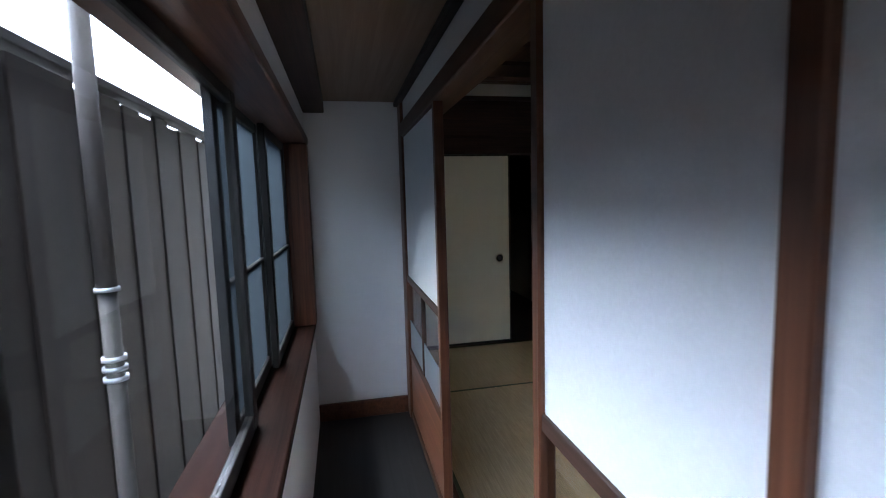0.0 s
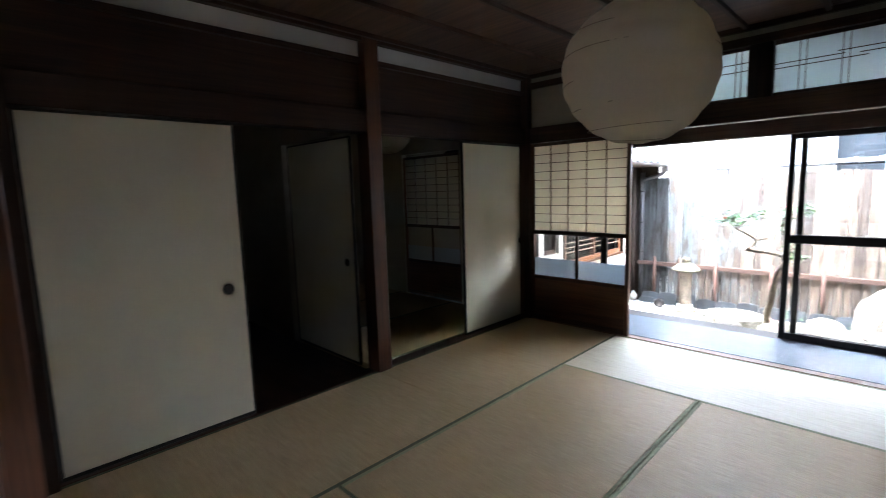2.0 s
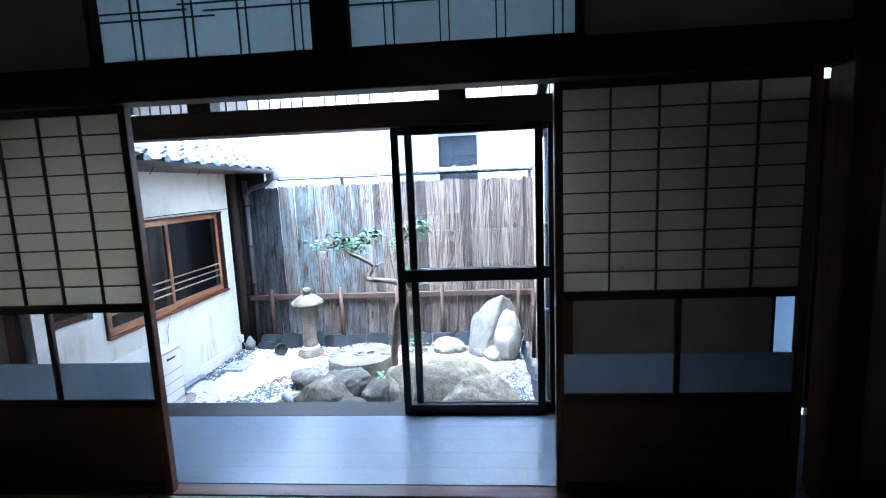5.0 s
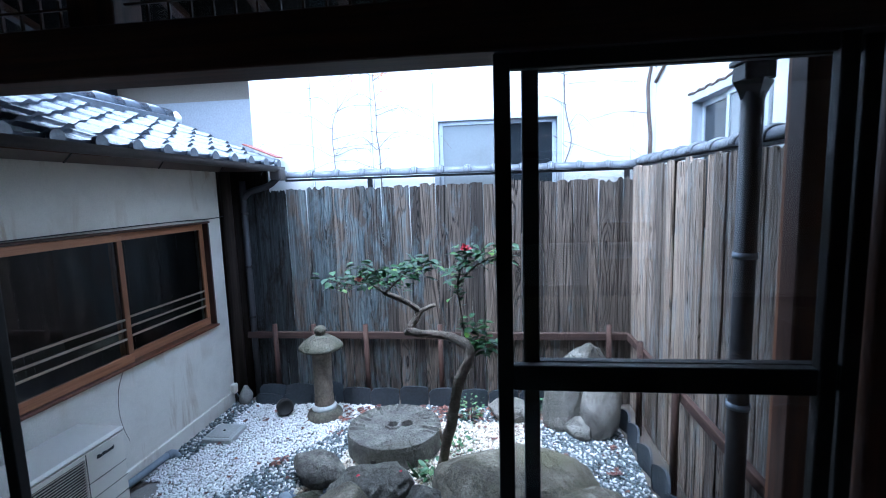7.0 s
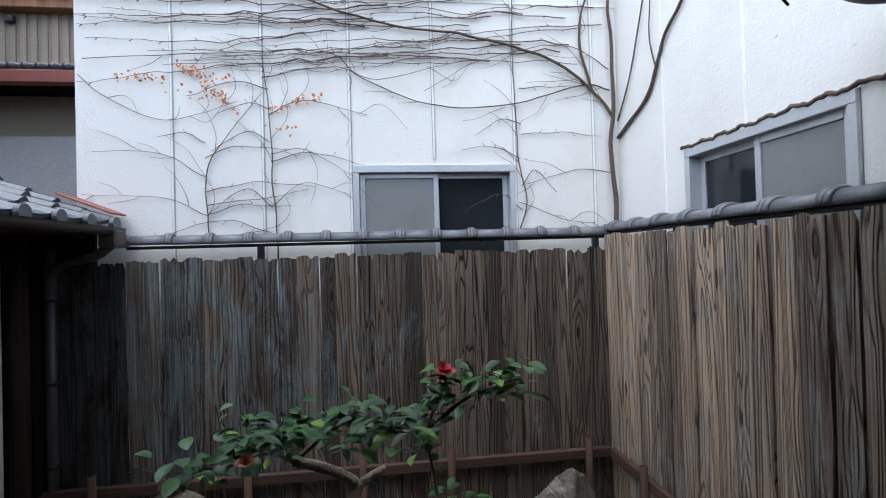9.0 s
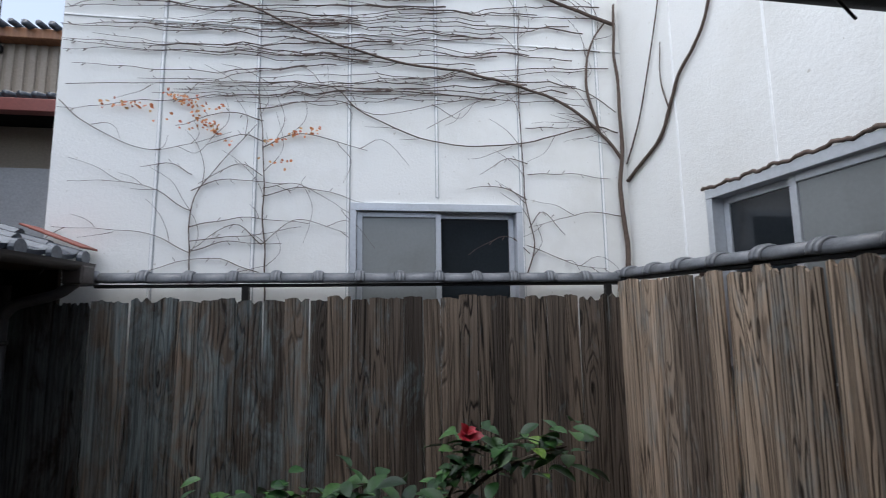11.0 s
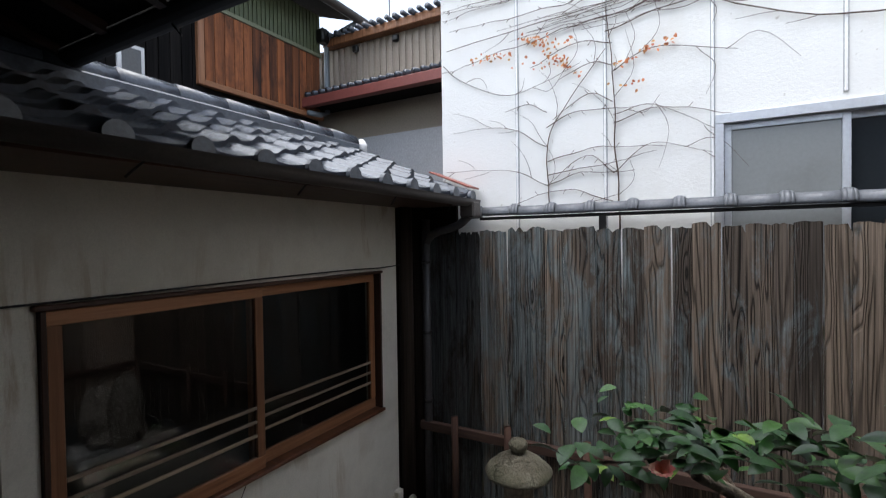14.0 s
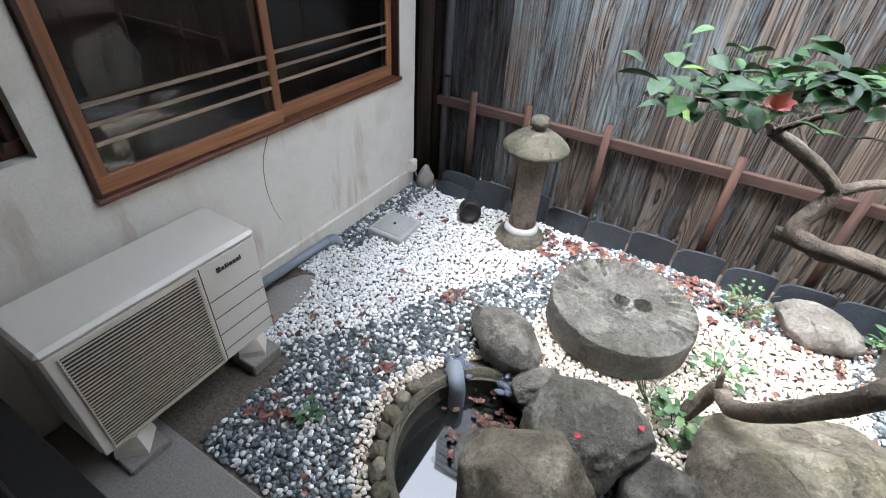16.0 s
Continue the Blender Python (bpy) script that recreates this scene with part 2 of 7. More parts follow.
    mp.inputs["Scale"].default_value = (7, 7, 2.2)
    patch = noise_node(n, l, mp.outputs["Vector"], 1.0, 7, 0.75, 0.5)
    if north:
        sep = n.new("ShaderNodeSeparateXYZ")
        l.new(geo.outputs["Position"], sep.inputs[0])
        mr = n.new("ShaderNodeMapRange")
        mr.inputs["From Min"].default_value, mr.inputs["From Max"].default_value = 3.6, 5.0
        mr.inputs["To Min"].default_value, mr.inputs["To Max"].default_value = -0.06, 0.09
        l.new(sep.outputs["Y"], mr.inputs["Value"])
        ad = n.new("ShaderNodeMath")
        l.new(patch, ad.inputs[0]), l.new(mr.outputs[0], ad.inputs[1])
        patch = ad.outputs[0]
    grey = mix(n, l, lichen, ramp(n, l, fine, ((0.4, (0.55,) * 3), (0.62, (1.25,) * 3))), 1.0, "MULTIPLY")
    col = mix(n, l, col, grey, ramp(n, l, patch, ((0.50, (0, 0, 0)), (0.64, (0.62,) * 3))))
    col = mix(n, l, col, tuple(c * 0.7 for c in pith), ramp(n, l, vor.outputs["Distance"], ((0.05, (0.5,) * 3), (0.075, (1, 1, 1)), (0.10, (0, 0, 0)))))
    l.new(col, b.inputs["Base Color"])
    b.inputs["Roughness"].default_value, b.inputs["Specular IOR Level"].default_value = 0.9, 0.15
    bump(n, l, b, mix(n, l, fine, ramp(n, l, ring, ((0.0, (0, 0, 0)), (0.25, (1, 1, 1)))), 0.7), 1.0, 0.009)
    return m


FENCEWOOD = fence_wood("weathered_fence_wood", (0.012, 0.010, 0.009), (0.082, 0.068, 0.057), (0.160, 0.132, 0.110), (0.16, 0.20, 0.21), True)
# Boards by the kitchen: dark brown wood, with the eave's shade in the colour too.
DARKSHADEFENCE = fence_wood("dark_brown_shaded_fence_wood", (0.008, 0.006, 0.005), (0.030, 0.023, 0.019), (0.060, 0.047, 0.039), (0.07, 0.08, 0.08), True)
# Side fence: browner boards, base also lightened for the stronger light on that side.
SIDEWOOD = fence_wood("lit_brown_fence_wood", (0.05, 0.037, 0.028), (0.27, 0.212, 0.165), (0.46, 0.375, 0.300), (0.34, 0.35, 0.33), False)
RAILWOOD = timber("fence_rail_wood", (0.035, 0.019, 0.014), (0.09, 0.05, 0.036), "y", 0.85)
STAKEWOOD = timber("stake_wood", (0.03, 0.015, 0.011), (0.085, 0.042, 0.028), "z", 0.85)
POSTWOOD = timber("old_corner_post_wood", (0.012, 0.009, 0.007), (0.046, 0.034, 0.027), "z", 0.85, 40, 0.5, spec=0.1)
# Dark lane boards, their colour lowered further for the shade in the lane.
LANEWOOD = timber("dark_shaded_lane_board", (0.006, 0.005, 0.005), (0.024, 0.019, 0.016), "z", 0.85, 24, 0.4, (0.014, 0.013, 0.013), 0.8, spec=0.15)
NEARBLACK = timber("near_black_board", (0.004, 0.004, 0.004), (0.017, 0.015, 0.0145), "z", 0.9, 40, 0.5, spec=0.1)
RUSTBOARD = timber("sunburnt_cedar_board", (0.022, 0.009, 0.006), (0.46, 0.155, 0.055), "z", 0.75, 11, 0.4, (0.020, 0.012, 0.010), 0.9)
HALLFLOOR = timber("dark_hall_floor", (0.009, 0.009, 0.009), (0.024, 0.023, 0.023), "y", 0.5, 30)
# Veranda boards; the blue of the mirrored sky is put into the base colour.
ENGAWA = plain("veranda_board", (0.15, 0.18, 0.22), 0.26, grain=90, stain=2, vary=0.06, relief=0.04, dirty=0.25)
WHITEWALL = plain("white_plaster", (0.72, 0.71, 0.70), 0.85, grain=220, vary=0.04, relief=0.12, dirty=0.25, dirt=(0.8, 0.76, 0.7))
BEIGEWALL = plain("beige_sand_plaster", (0.36, 0.32, 0.25), 0.92, grain=260, vary=0.12, relief=0.3, dirty=0.35)
def stained_plaster(name, base, stain, streak):
    """Rough plaster with broad stains and brown marks that have run down it."""
    m, n, l, b = nodes_of(name)
    v = coords(n, l)
    fine, broad = noise_node(n, l, v, 170, 5, 0.7), noise_node(n, l, v, 1.7, 7, 0.7, 0.4)
    runs = noise_node(n, l, coords(n, l, (7.0, 7.0, 1.3)), 1.0, 6, 0.65, 0.8)
    where = noise_node(n, l, coords(n, l, (1.1, 1.1, 1.8)), 1.0, 3, 0.5)
    col = ramp(n, l, fine, ((0.3, tuple(c * 0.9 for c in base)), (0.7, tuple(c * 1.06 for c in base))))
    col = mix(n, l, col, stain, ramp(n, l, broad, ((0.46, (0, 0, 0)), (0.72, (0.75,) * 3))))
    mask = mix(n, l, ramp(n, l, runs, ((0.52, (0, 0, 0)), (0.62, (0.7,) * 3), (0.72, (0.25,) * 3))), ramp(n, l, where, ((0.46, (0, 0, 0)), (0.6, (1, 1, 1)))), 1.0, "MULTIPLY")
    l.new(mix(n, l, col, streak, mask), b.inputs["Base Color"])
    b.inputs["Roughness"].default_value, b.inputs["Specular IOR Level"].default_value = 0.92, 0.2
    bump(n, l, b, mix(n, l, fine, broad, 0.4), 0.35, 0.01)
    return m


KITCHENWALL = stained_plaster("grey_beige_plaster", (0.70, 0.66, 0.575), (0.52, 0.48, 0.41), (0.42, 0.33, 0.23))
FUSUMA = paper("fusuma_paper", (0.76, 0.735, 0.61), 0.0)
HALLPAPER = paper("hall_shoji_paper", (0.84, 0.85, 0.86), 0.12)
SHOJIPAPER = paper("shoji_paper", (0.72, 0.66, 0.54), 0.55)
LANTERNPAPER = paper("lantern_paper", (0.86, 0.80, 0.68), 0.55)
PALEPANE = paper("pale_frosted_pane", (0.37, 0.41, 0.44), 0.8)
RANMAPAPER = paper("transom_paper", (0.7, 0.78, 0.8), 0.75)
# Frosted hall glass; the weak light from the dark fence behind is in its colour.
DIMFROSTED = paper("dimmed_frosted_pane", (0.042, 0.052, 0.062), 0.8)
GLASS = thin_glass("window_glass")
DUSTYGLASS = thin_glass("dusty_hall_glass", (0.74, 0.74, 0.75), 0.008, 0.0, 0.06)
SMOKED = thin_glass("dark_window_glass", (0.75, 0.75, 0.75), 0.06)
BLACK = plain("black_lacquer", (0.012, 0.011, 0.011), 0.35, vary=0.2)
SASH = plain("dark_bronze_aluminium", (0.018, 0.017, 0.016), 0.5, 0.0, vary=0.15, relief=0.05, spec=0.25)
ALU = plain("pale_aluminium", (0.55, 0.57, 0.6), 0.4, 0.4, vary=0.06, relief=0.05)
IRON = plain("dark_iron", (0.03, 0.028, 0.026), 0.6, 0.5)
PIPEGREY = plain("grey_pvc_pipe", (0.20, 0.23, 0.26), 0.45, vary=0.08)
PIPEBROWN = plain("dark_brown_drainpipe", (0.045, 0.042, 0.043), 0.5, vary=0.15)
EAVEGUTTER = plain("near_black_eave_gutter", (0.012, 0.011, 0.011), 0.7, vary=0.2, spec=0.2)
GUTTER = plain("brown_gutter", (0.06, 0.05, 0.045), 0.45, vary=0.15)
TILE = plain("grey_roof_tile", (0.060, 0.068, 0.082), 0.24, grain=50, stain=4, vary=0.25, relief=0.2, dirty=0.5, dirt=(0.5, 0.48, 0.45))
CAPTILE = plain("grey_cap_tile", (0.115, 0.122, 0.135), 0.42, grain=60, stain=4, vary=0.15, relief=0.15, dirty=0.4)
EDGETILE = plain("slate_blue_edging_tile", (0.034, 0.041, 0.049), 0.45, grain=50, stain=5, vary=0.25, relief=0.25, dirty=0.5)
CONCRETE = plain("old_concrete", (0.23, 0.215, 0.19), 0.9, grain=120, stain=3, vary=0.2, relief=0.4, dirty=0.5)
SOIL = plain("garden_soil", (0.11, 0.09, 0.07), 0.95, grain=70, stain=4, vary=0.4, relief=0.8)
ACWHITE = plain("ivory_enamel", (0.70, 0.655, 0.56), 0.5, grain=300, stain=3, vary=0.03, relief=0.03, dirty=0.35, dirt=(0.75, 0.7, 0.6))
ACGRILLE = plain("dusty_grille_enamel", (0.50, 0.44, 0.35), 0.6, grain=200, stain=5, vary=0.08, relief=0.03, dirty=0.7, dirt=(0.5, 0.42, 0.34))
# Near-black for the shaded depth behind the grille, also used on seam and grooves.
ACSHADOW = plain("grille_shade_backing", (0.022, 0.019, 0.016), 0.8)
LETTERS = plain("black_badge", (0.03, 0.03, 0.03), 0.5)
STONE = rock_material("garden_rock", (0.125, 0.114, 0.095), (0.075, 0.070, 0.045), 0.5, (0.27, 0.25, 0.21))
PALESTONE = rock_material("pale_garden_rock", (0.21, 0.19, 0.16), mossy=0.35, pale=(0.37, 0.345, 0.30))
MOSSSTONE = rock_material("mossy_boulder", (0.175, 0.150, 0.105), (0.130, 0.120, 0.045), 0.6, (0.40, 0.36, 0.27))
MILLSTONE = rock_material("millstone_granite", (0.125, 0.118, 0.100), (0.065, 0.062, 0.042), 0.6, (0.24, 0.23, 0.20))
LANTERNSTONE = rock_material("lantern_stone", (0.14, 0.125, 0.09), (0.065, 0.068, 0.035), 0.8, (0.23, 0.21, 0.16))
PINKSTONE = rock_material("lantern_column_stone", (0.25, 0.20, 0.15), (0.12, 0.11, 0.07), 0.4, (0.35, 0.29, 0.22))
BARK = rock_material("camellia_bark", (0.20, 0.158, 0.115), (0.13, 0.12, 0.08), 0.45, (0.33, 0.28, 0.215))
VINE = plain("vine_bark", (0.10, 0.07, 0.055), 0.9, vary=0.3)
TWIG = plain("thin_vine_bark", (0.105, 0.075, 0.062), 0.9, vary=0.3)
LEAF = island_colours("camellia_leaf", ((0.0, (0.016, 0.055, 0.014)), (0.55, (0.035, 0.110, 0.024)), (0.93, (0.07, 0.17, 0.035)), (1.0, (0.20, 0.34, 0.04))), 0.34, 0.1, 0.28)
HERB = island_colours("herb_leaf", ((0.0, (0.04, 0.09, 0.03)), (0.7, (0.07, 0.16, 0.06)), (1.0, (0.16, 0.24, 0.08))), 0.5, 0.1)
FALLEN = island_colours("fallen_leaf", ((0.0, (0.07, 0.030, 0.026)), (0.6, (0.16, 0.062, 0.046)), (1.0, (0.30, 0.15, 0.09))), 0.75)
AUTUMN = island_colours("autumn_vine_leaf", ((0.0, (0.46, 0.13, 0.06)), (0.6, (0.60, 0.23, 0.08)), (1.0, (0.60, 0.36, 0.14))), 0.7)
PETAL = island_colours("camellia_petal", ((0.0, (0.34, 0.010, 0.022)), (1.0, (0.54, 0.025, 0.05))), 0.5)
FADED = island_colours("faded_petal", ((0.0, (0.60, 0.12, 0.13)), (0.5, (0.72, 0.36, 0.24)), (1.0, (0.74, 0.52, 0.36))), 0.6)
WHITEPEBBLE = island_colours("white_pebble", ((0.0, (0.62, 0.61, 0.58)), (1.0, (0.88, 0.87, 0.85))), 0.6)
MIXPEBBLE = island_colours("mixed_pebble", ((0.0, (0.04, 0.05, 0.055)), (0.3, (0.11, 0.13, 0.14)), (0.62, (0.18, 0.21, 0.21)), (0.70, (0.52, 0.51, 0.48)), (1.0, (0.8, 0.79, 0.76))), 0.55)
CREAMPEBBLE = island_colours("cream_pebble", ((0.0, (0.42, 0.34, 0.25)), (0.5, (0.66, 0.58, 0.46)), (1.0, (0.82, 0.79, 0.72))), 0.6)
MATGREEN = plain("green_tatami_edging", (0.31, 0.32, 0.19), 0.8, vary=0.15)
MATDARK = plain("dark_green_tatami_edging", (0.11, 0.115, 0.07), 0.8, vary=0.15)
STUCCO, n_, l_, b_ = nodes_of("white_stucco_panel")
v_ = coords(n_, l_)
h_ = noise_node(n_, l_, v_, 55, 6, 0.65)
c_ = mix(n_, l_, (0.78, 0.775, 0.75), (0.64, 0.62, 0.57), ramp(n_, l_, noise_node(n_, l_, v_, 1.3, 6, 0.7), ((0.48, (0, 0, 0)), (0.75, (0.6,) * 3))))
c_ = mix(n_, l_, c_, (0.40, 0.36, 0.3), ramp(n_, l_, noise_node(n_, l_, v_, 28, 3, 0.5), ((0.70, (0, 0, 0)), (0.76, (0.6,) * 3))))
l_.new(c_, b_.inputs["Base Color"])
b_.inputs["Roughness"].default_value = 0.9
bump(n_, l_, b_, h_, 0.28, 0.010)
TATAMI, n_, l_, b_ = nodes_of("tatami_straw")
w_ = n_.new("ShaderNodeTexWave")
w_.bands_direction, w_.inputs["Scale"].default_value = "X", 55
w_.inputs["Distortion"].default_value = 0.4
v_ = coords(n_, l_)
l_.new(v_, w_.inputs["Vector"])
s_ = noise_node(n_, l_, coords(n_, l_, (1, 0.05, 1)), 160, 3)
c_ = mix(n_, l_, ramp(n_, l_, s_, ((0.3, (0.40, 0.285, 0.15)), (0.7, (0.56, 0.42, 0.24)))), (0.36, 0.25, 0.14), ramp(n_, l_, noise_node(n_, l_, v_, 1.5, 5), ((0.45, (0, 0, 0)), (0.8, (0.5,) * 3))))
c_ = mix(n_, l_, c_, ramp(n_, l_, w_.outputs["Fac"], ((0.0, (0.86,) * 3), (1.0, (1.05,) * 3))), 1.0, "MULTIPLY")
l_.new(c_, b_.inputs["Base Color"])
b_.inputs["Roughness"].default_value = 0.5
bump(n_, l_, b_, w_.outputs["Fac"], 0.25, 0.002)
RUG, n_, l_, b_ = nodes_of("pale_rush_mat")
w_ = n_.new("ShaderNodeTexWave")
w_.bands_direction, w_.inputs["Scale"].default_value = "X", 45
l_.new(coords(n_, l_), w_.inputs["Vector"])
c_ = ramp(n_, l_, noise_node(n_, l_, coords(n_, l_, (1, 0.08, 1)), 120, 4), ((0.3, (0.62, 0.58, 0.47)), (0.7, (0.80, 0.77, 0.66))))
l_.new(c_, b_.inputs["Base Color"])
b_.inputs["Roughness"].default_value = 0.5
bump(n_, l_, b_, w_.outputs["Fac"], 0.2, 0.002)
WATER, n_, l_, b_ = nodes_of("still_dark_water")
b_.inputs["Base Color"].default_value = (0.012, 0.013, 0.012, 1)
b_.inputs["Roughness"].default_value = 0.02


# ---- building helpers ----
def base_of(ob):
    p = Vector((0, 0, 0))
    while ob is not None:
        p += ob.location
        ob = ob.parent
    return p


def part(name, bm, material, parent=None, label="", smooth=False):
    """One mesh object from a bmesh in world places, under a thing or a part."""
    me = bpy.data.meshes.new(name)
    if parent is not None:
        bmesh.ops.translate(bm, verts=bm.verts, vec=-base_of(parent))
    if smooth:
        for f in bm.faces:
            f.smooth = True
    bm.to_mesh(me)
    bm.free()
    me.materials.append(material)
    ob = new(name, me)
    ob.parent = parent
    if label:
        ob["label"] = label
    return ob


def structure(name, bm, material, label="", category=""):
    return tagged(part(name, bm, material), label, category, kind="structure")


def thing(name, at, label, category, group="", kind=""):
    ob = new(name)
    ob.location = at
    ob.empty_display_size = 0.1
    return tagged(ob, label, category, group, kind)


def box(x0, x1, y0, y1, z0, z1, bevel=0.0, bm=None):
    """A box between two corners, with small bevels; added to bm if given."""
    own = bmesh.new()
    r = bmesh.ops.create_cube(own, size=1.0)
    bmesh.ops.scale(own, vec=(abs(x1 - x0), abs(y1 - y0), abs(z1 - z0)), verts=r["verts"])
    bmesh.ops.translate(own, vec=((x0 + x1) / 2, (y0 + y1) / 2, (z0 + z1) / 2), verts=r["verts"])
    if bevel > 0:
        bmesh.ops.bevel(own, geom=own.edges[:], offset=min(bevel, 0.4 * min(abs(x1 - x0), abs(y1 - y0), abs(z1 - z0))), segments=1, affect="EDGES")
    if bm is None:
        return own
    join(bm, own)
    return bm


def join(bm, other):
    me = bpy.data.meshes.new("tmp")
    other.to_mesh(me)
    other.free()
    bm.from_mesh(me)
    bpy.data.meshes.remove(me)


def lathe(profile, segments=24, at=(0, 0, 0), wobble=0.0):
    """Turns (radius, height) pairs about the vertical axis."""
    bm = bmesh.new()
    rings = []
    for r, z in profile:
        ring = []
        for i in range(segments):
            a = 2 * math.pi * i / segments
            k = 1 + wobble * noise.noise(Vector((math.cos(a) * 2, math.sin(a) * 2, z * 5)))
            ring.append(bm.verts.new((at[0] + r * k * math.cos(a), at[1] + r * k * math.sin(a), at[2] + z)))
        rings.append(ring)
    for a, b in zip(rings, rings[1:]):
        for i in range(segments):
            j = (i + 1) % segments
            bm.faces.new((a[i], a[j], b[j], b[i]))
    bm.faces.new(rings[0][::-1])
    bm.faces.new(rings[-1])
    return bm


def smooth_path(points, steps=6):
    """A Catmull-Rom line through the points."""
    p = [Vector(q) for q in points]
    p = [2 * p[0] - p[1], *p, 2 * p[-1] - p[-2]]
    out = []
    for a, b, c, d in zip(p, p[1:], p[2:], p[3:]):
        for i in range(steps):
            t = i / steps
            out.append(0.5 * (2 * b + (c - a) * t + (2 * a - 5 * b + 4 * c - d) * t * t + (3 * b - a - 3 * c + d) * t ** 3))
    return out + [p[-2]]


def tube(points, r0, r1=None, sides=8, bm=None, bumpy=0.0):
    """A round tapered tube along points."""
    bm = bmesh.new() if bm is None else bm
    r1 = r0 if r1 is None else r1
    pts = [Vector(q) for q in points]
    rings, side = [], None
    for i, q in enumerate(pts):
        d = (pts[min(i + 1, len(pts) - 1)] - pts[max(i - 1, 0)]).normalized()
        if side is None:
            side = d.orthogonal().normalized()
        side = (side - d * side.dot(d)).normalized()
        up = d.cross(side)
        r = r0 + (r1 - r0) * i / (len(pts) - 1)
        ring = []
        for k in range(sides):
            a = 2 * math.pi * k / sides
            rr = r * (1 + bumpy * noise.noise(q * 18 + Vector((k * 1.7, 0, 0))))
            ring.append(bm.verts.new(q + side * math.cos(a) * rr + up * math.sin(a) * rr))
        rings.append(ring)
    for a, b in zip(rings, rings[1:]):
        for k in range(sides):
            j = (k + 1) % sides
            bm.faces.new((a[k], a[j], b[j], b[k]))
    bm.faces.new(rings[0][::-1])
    bm.faces.new(rings[-1])
    return bm


def boulder(at, size, seed, turn=0.0, rough=0.16, flat=0.0, tilt=0.0):
    """An irregular stone: a ball pushed about by coarse and fine noise, with worn facets."""
    bm = bmesh.new()
    bmesh.ops.create_icosphere(bm, subdivisions=5 if max(size) > 0.12 else 3, radius=1.0)
    rnd = random.Random(seed)
    cuts = [(Vector((rnd.uniform(-1, 1), rnd.uniform(-1, 1), rnd.uniform(-0.4, 1))).normalized(), rnd.uniform(0.72, 0.95)) for _ in range(9)]
    o = Vector((seed * 3.1, seed * 1.7, seed * 0.9))
    for v in bm.verts:
        p = v.co.copy()
        for nrm, d in cuts:
            e = p.dot(nrm) - d
            if e > 0:
                p -= nrm * e * 0.95
        p *= 1 + rough * noise.noise(p * 1.3 + o) + rough * 0.35 * noise.noise(p * 4 + o) + rough * 0.14 * noise.noise(p * 11 + o) + rough * 0.07 * noise.noise(p * 24 + o)
        if flat and p.z > flat:
            p.z = flat + (p.z - flat) * 0.2
        v.co = p
    m = Matrix.Translation(at) @ Euler((radians(tilt), radians(tilt * 0.5), radians(turn))).to_matrix().to_4x4() @ Matrix.Diagonal((*size, 1))
    bmesh.ops.transform(bm, matrix=m, verts=bm.verts)
    return bm


# ---- the house: floors, walls, ceilings ----
structure("floor_hall", box(0.63, 1.53, -0.6, 4.45, -0.12, 0.0), HALLFLOOR, "dark hall floor of worn boards", "floor")
structure("floor", box(1.53, 5.42, 0.6, 9.0, -0.15, -0.052), DARKWOOD_Y, "subfloor under the tatami mats", "floor")
structure("floor_passage", box(1.53, 3.46, 5.67, 9.0, -0.05, 0.0), DARKWOOD_Y, "dark boarded passage floor", "floor")
structure("floor_veranda", box(5.50, 6.148, 0.9, 9.0, -0.12, 0.0), ENGAWA, "polished veranda floor, the sky's reflection in its blue-grey colour", "floor")
for i in range(5):
    x = 5.502 + i * 0.129
    structure("veranda_board", box(x, x + 0.1286, 0.9, 9.0, 0.0, 0.006), ENGAWA)
structure("threshold_rail", box(5.42, 5.50, 1.70, 5.56, -0.06, 0.004, 0.003), REDWOOD_Y, "worn wooden threshold", "threshold")
structure("threshold_hall", box(1.45, 1.54, -0.6, 4.30, -0.06, 0.006, 0.003), REDWOOD_Y, "grooved wooden threshold", "threshold")
for x in (1.468, 1.492, 1.516):
    structure("threshold_groove", box(x, x + 0.008, -0.6, 4.28, 0.006, 0.012), REDWOOD_Y)

bm = box(0.64, 0.885, -0.6, 4.40, -0.5, 0.60)
box(0.64, 0.885, -0.6, 4.40, 1.735, 2.05, bm=bm)
box(0.64, 0.885, -0.85, -0.3, 0.60, 1.735, bm=bm)
structure("wall_hall_west", bm, WHITEWALL, "white plaster wall under and over the window", "wall")
structure("wall_hall_end", box(0.60, 1.455, 4.40, 4.50, -0.1, 2.4), WHITEWALL, "white plaster end wall of the hall", "wall")
structure("wall_hall_south", box(0.60, 1.60, -0.72, -0.6, -0.1, 2.4), WHITEWALL, "white plaster wall", "wall")
structure("baseboard", box(0.885, 1.455, 4.378, 4.402, 0.0, 0.105, 0.003), REDWOOD_Y)
structure("ceiling_hall", box(0.64, 1.50, -0.6, 4.40, 1.945, 1.97), HALLCEIL, "brown board ceiling of the hall", "ceiling")
structure("trim_hall_left", box(0.886, 1.005, -0.6, 4.398, 1.875, 1.944, 0.004), DARKWOOD_Y)
structure("trim_hall_right", box(1.415, 1.452, -0.6, 4.398, 1.915, 1.944, 0.003), DARKWOOD_Y)
structure("wall_partition_top", box(1.455, 1.525, -0.6, 4.40, 1.80, 2.42), WHITEWALL, "white plaster above the sliding screens", "wall")
structure("lintel_hall", box(1.435, 1.545, -0.6, 4.30, 1.727, 1.80, 0.004), REDWOOD_Y, "red-brown wooden door lintel", "lintel")
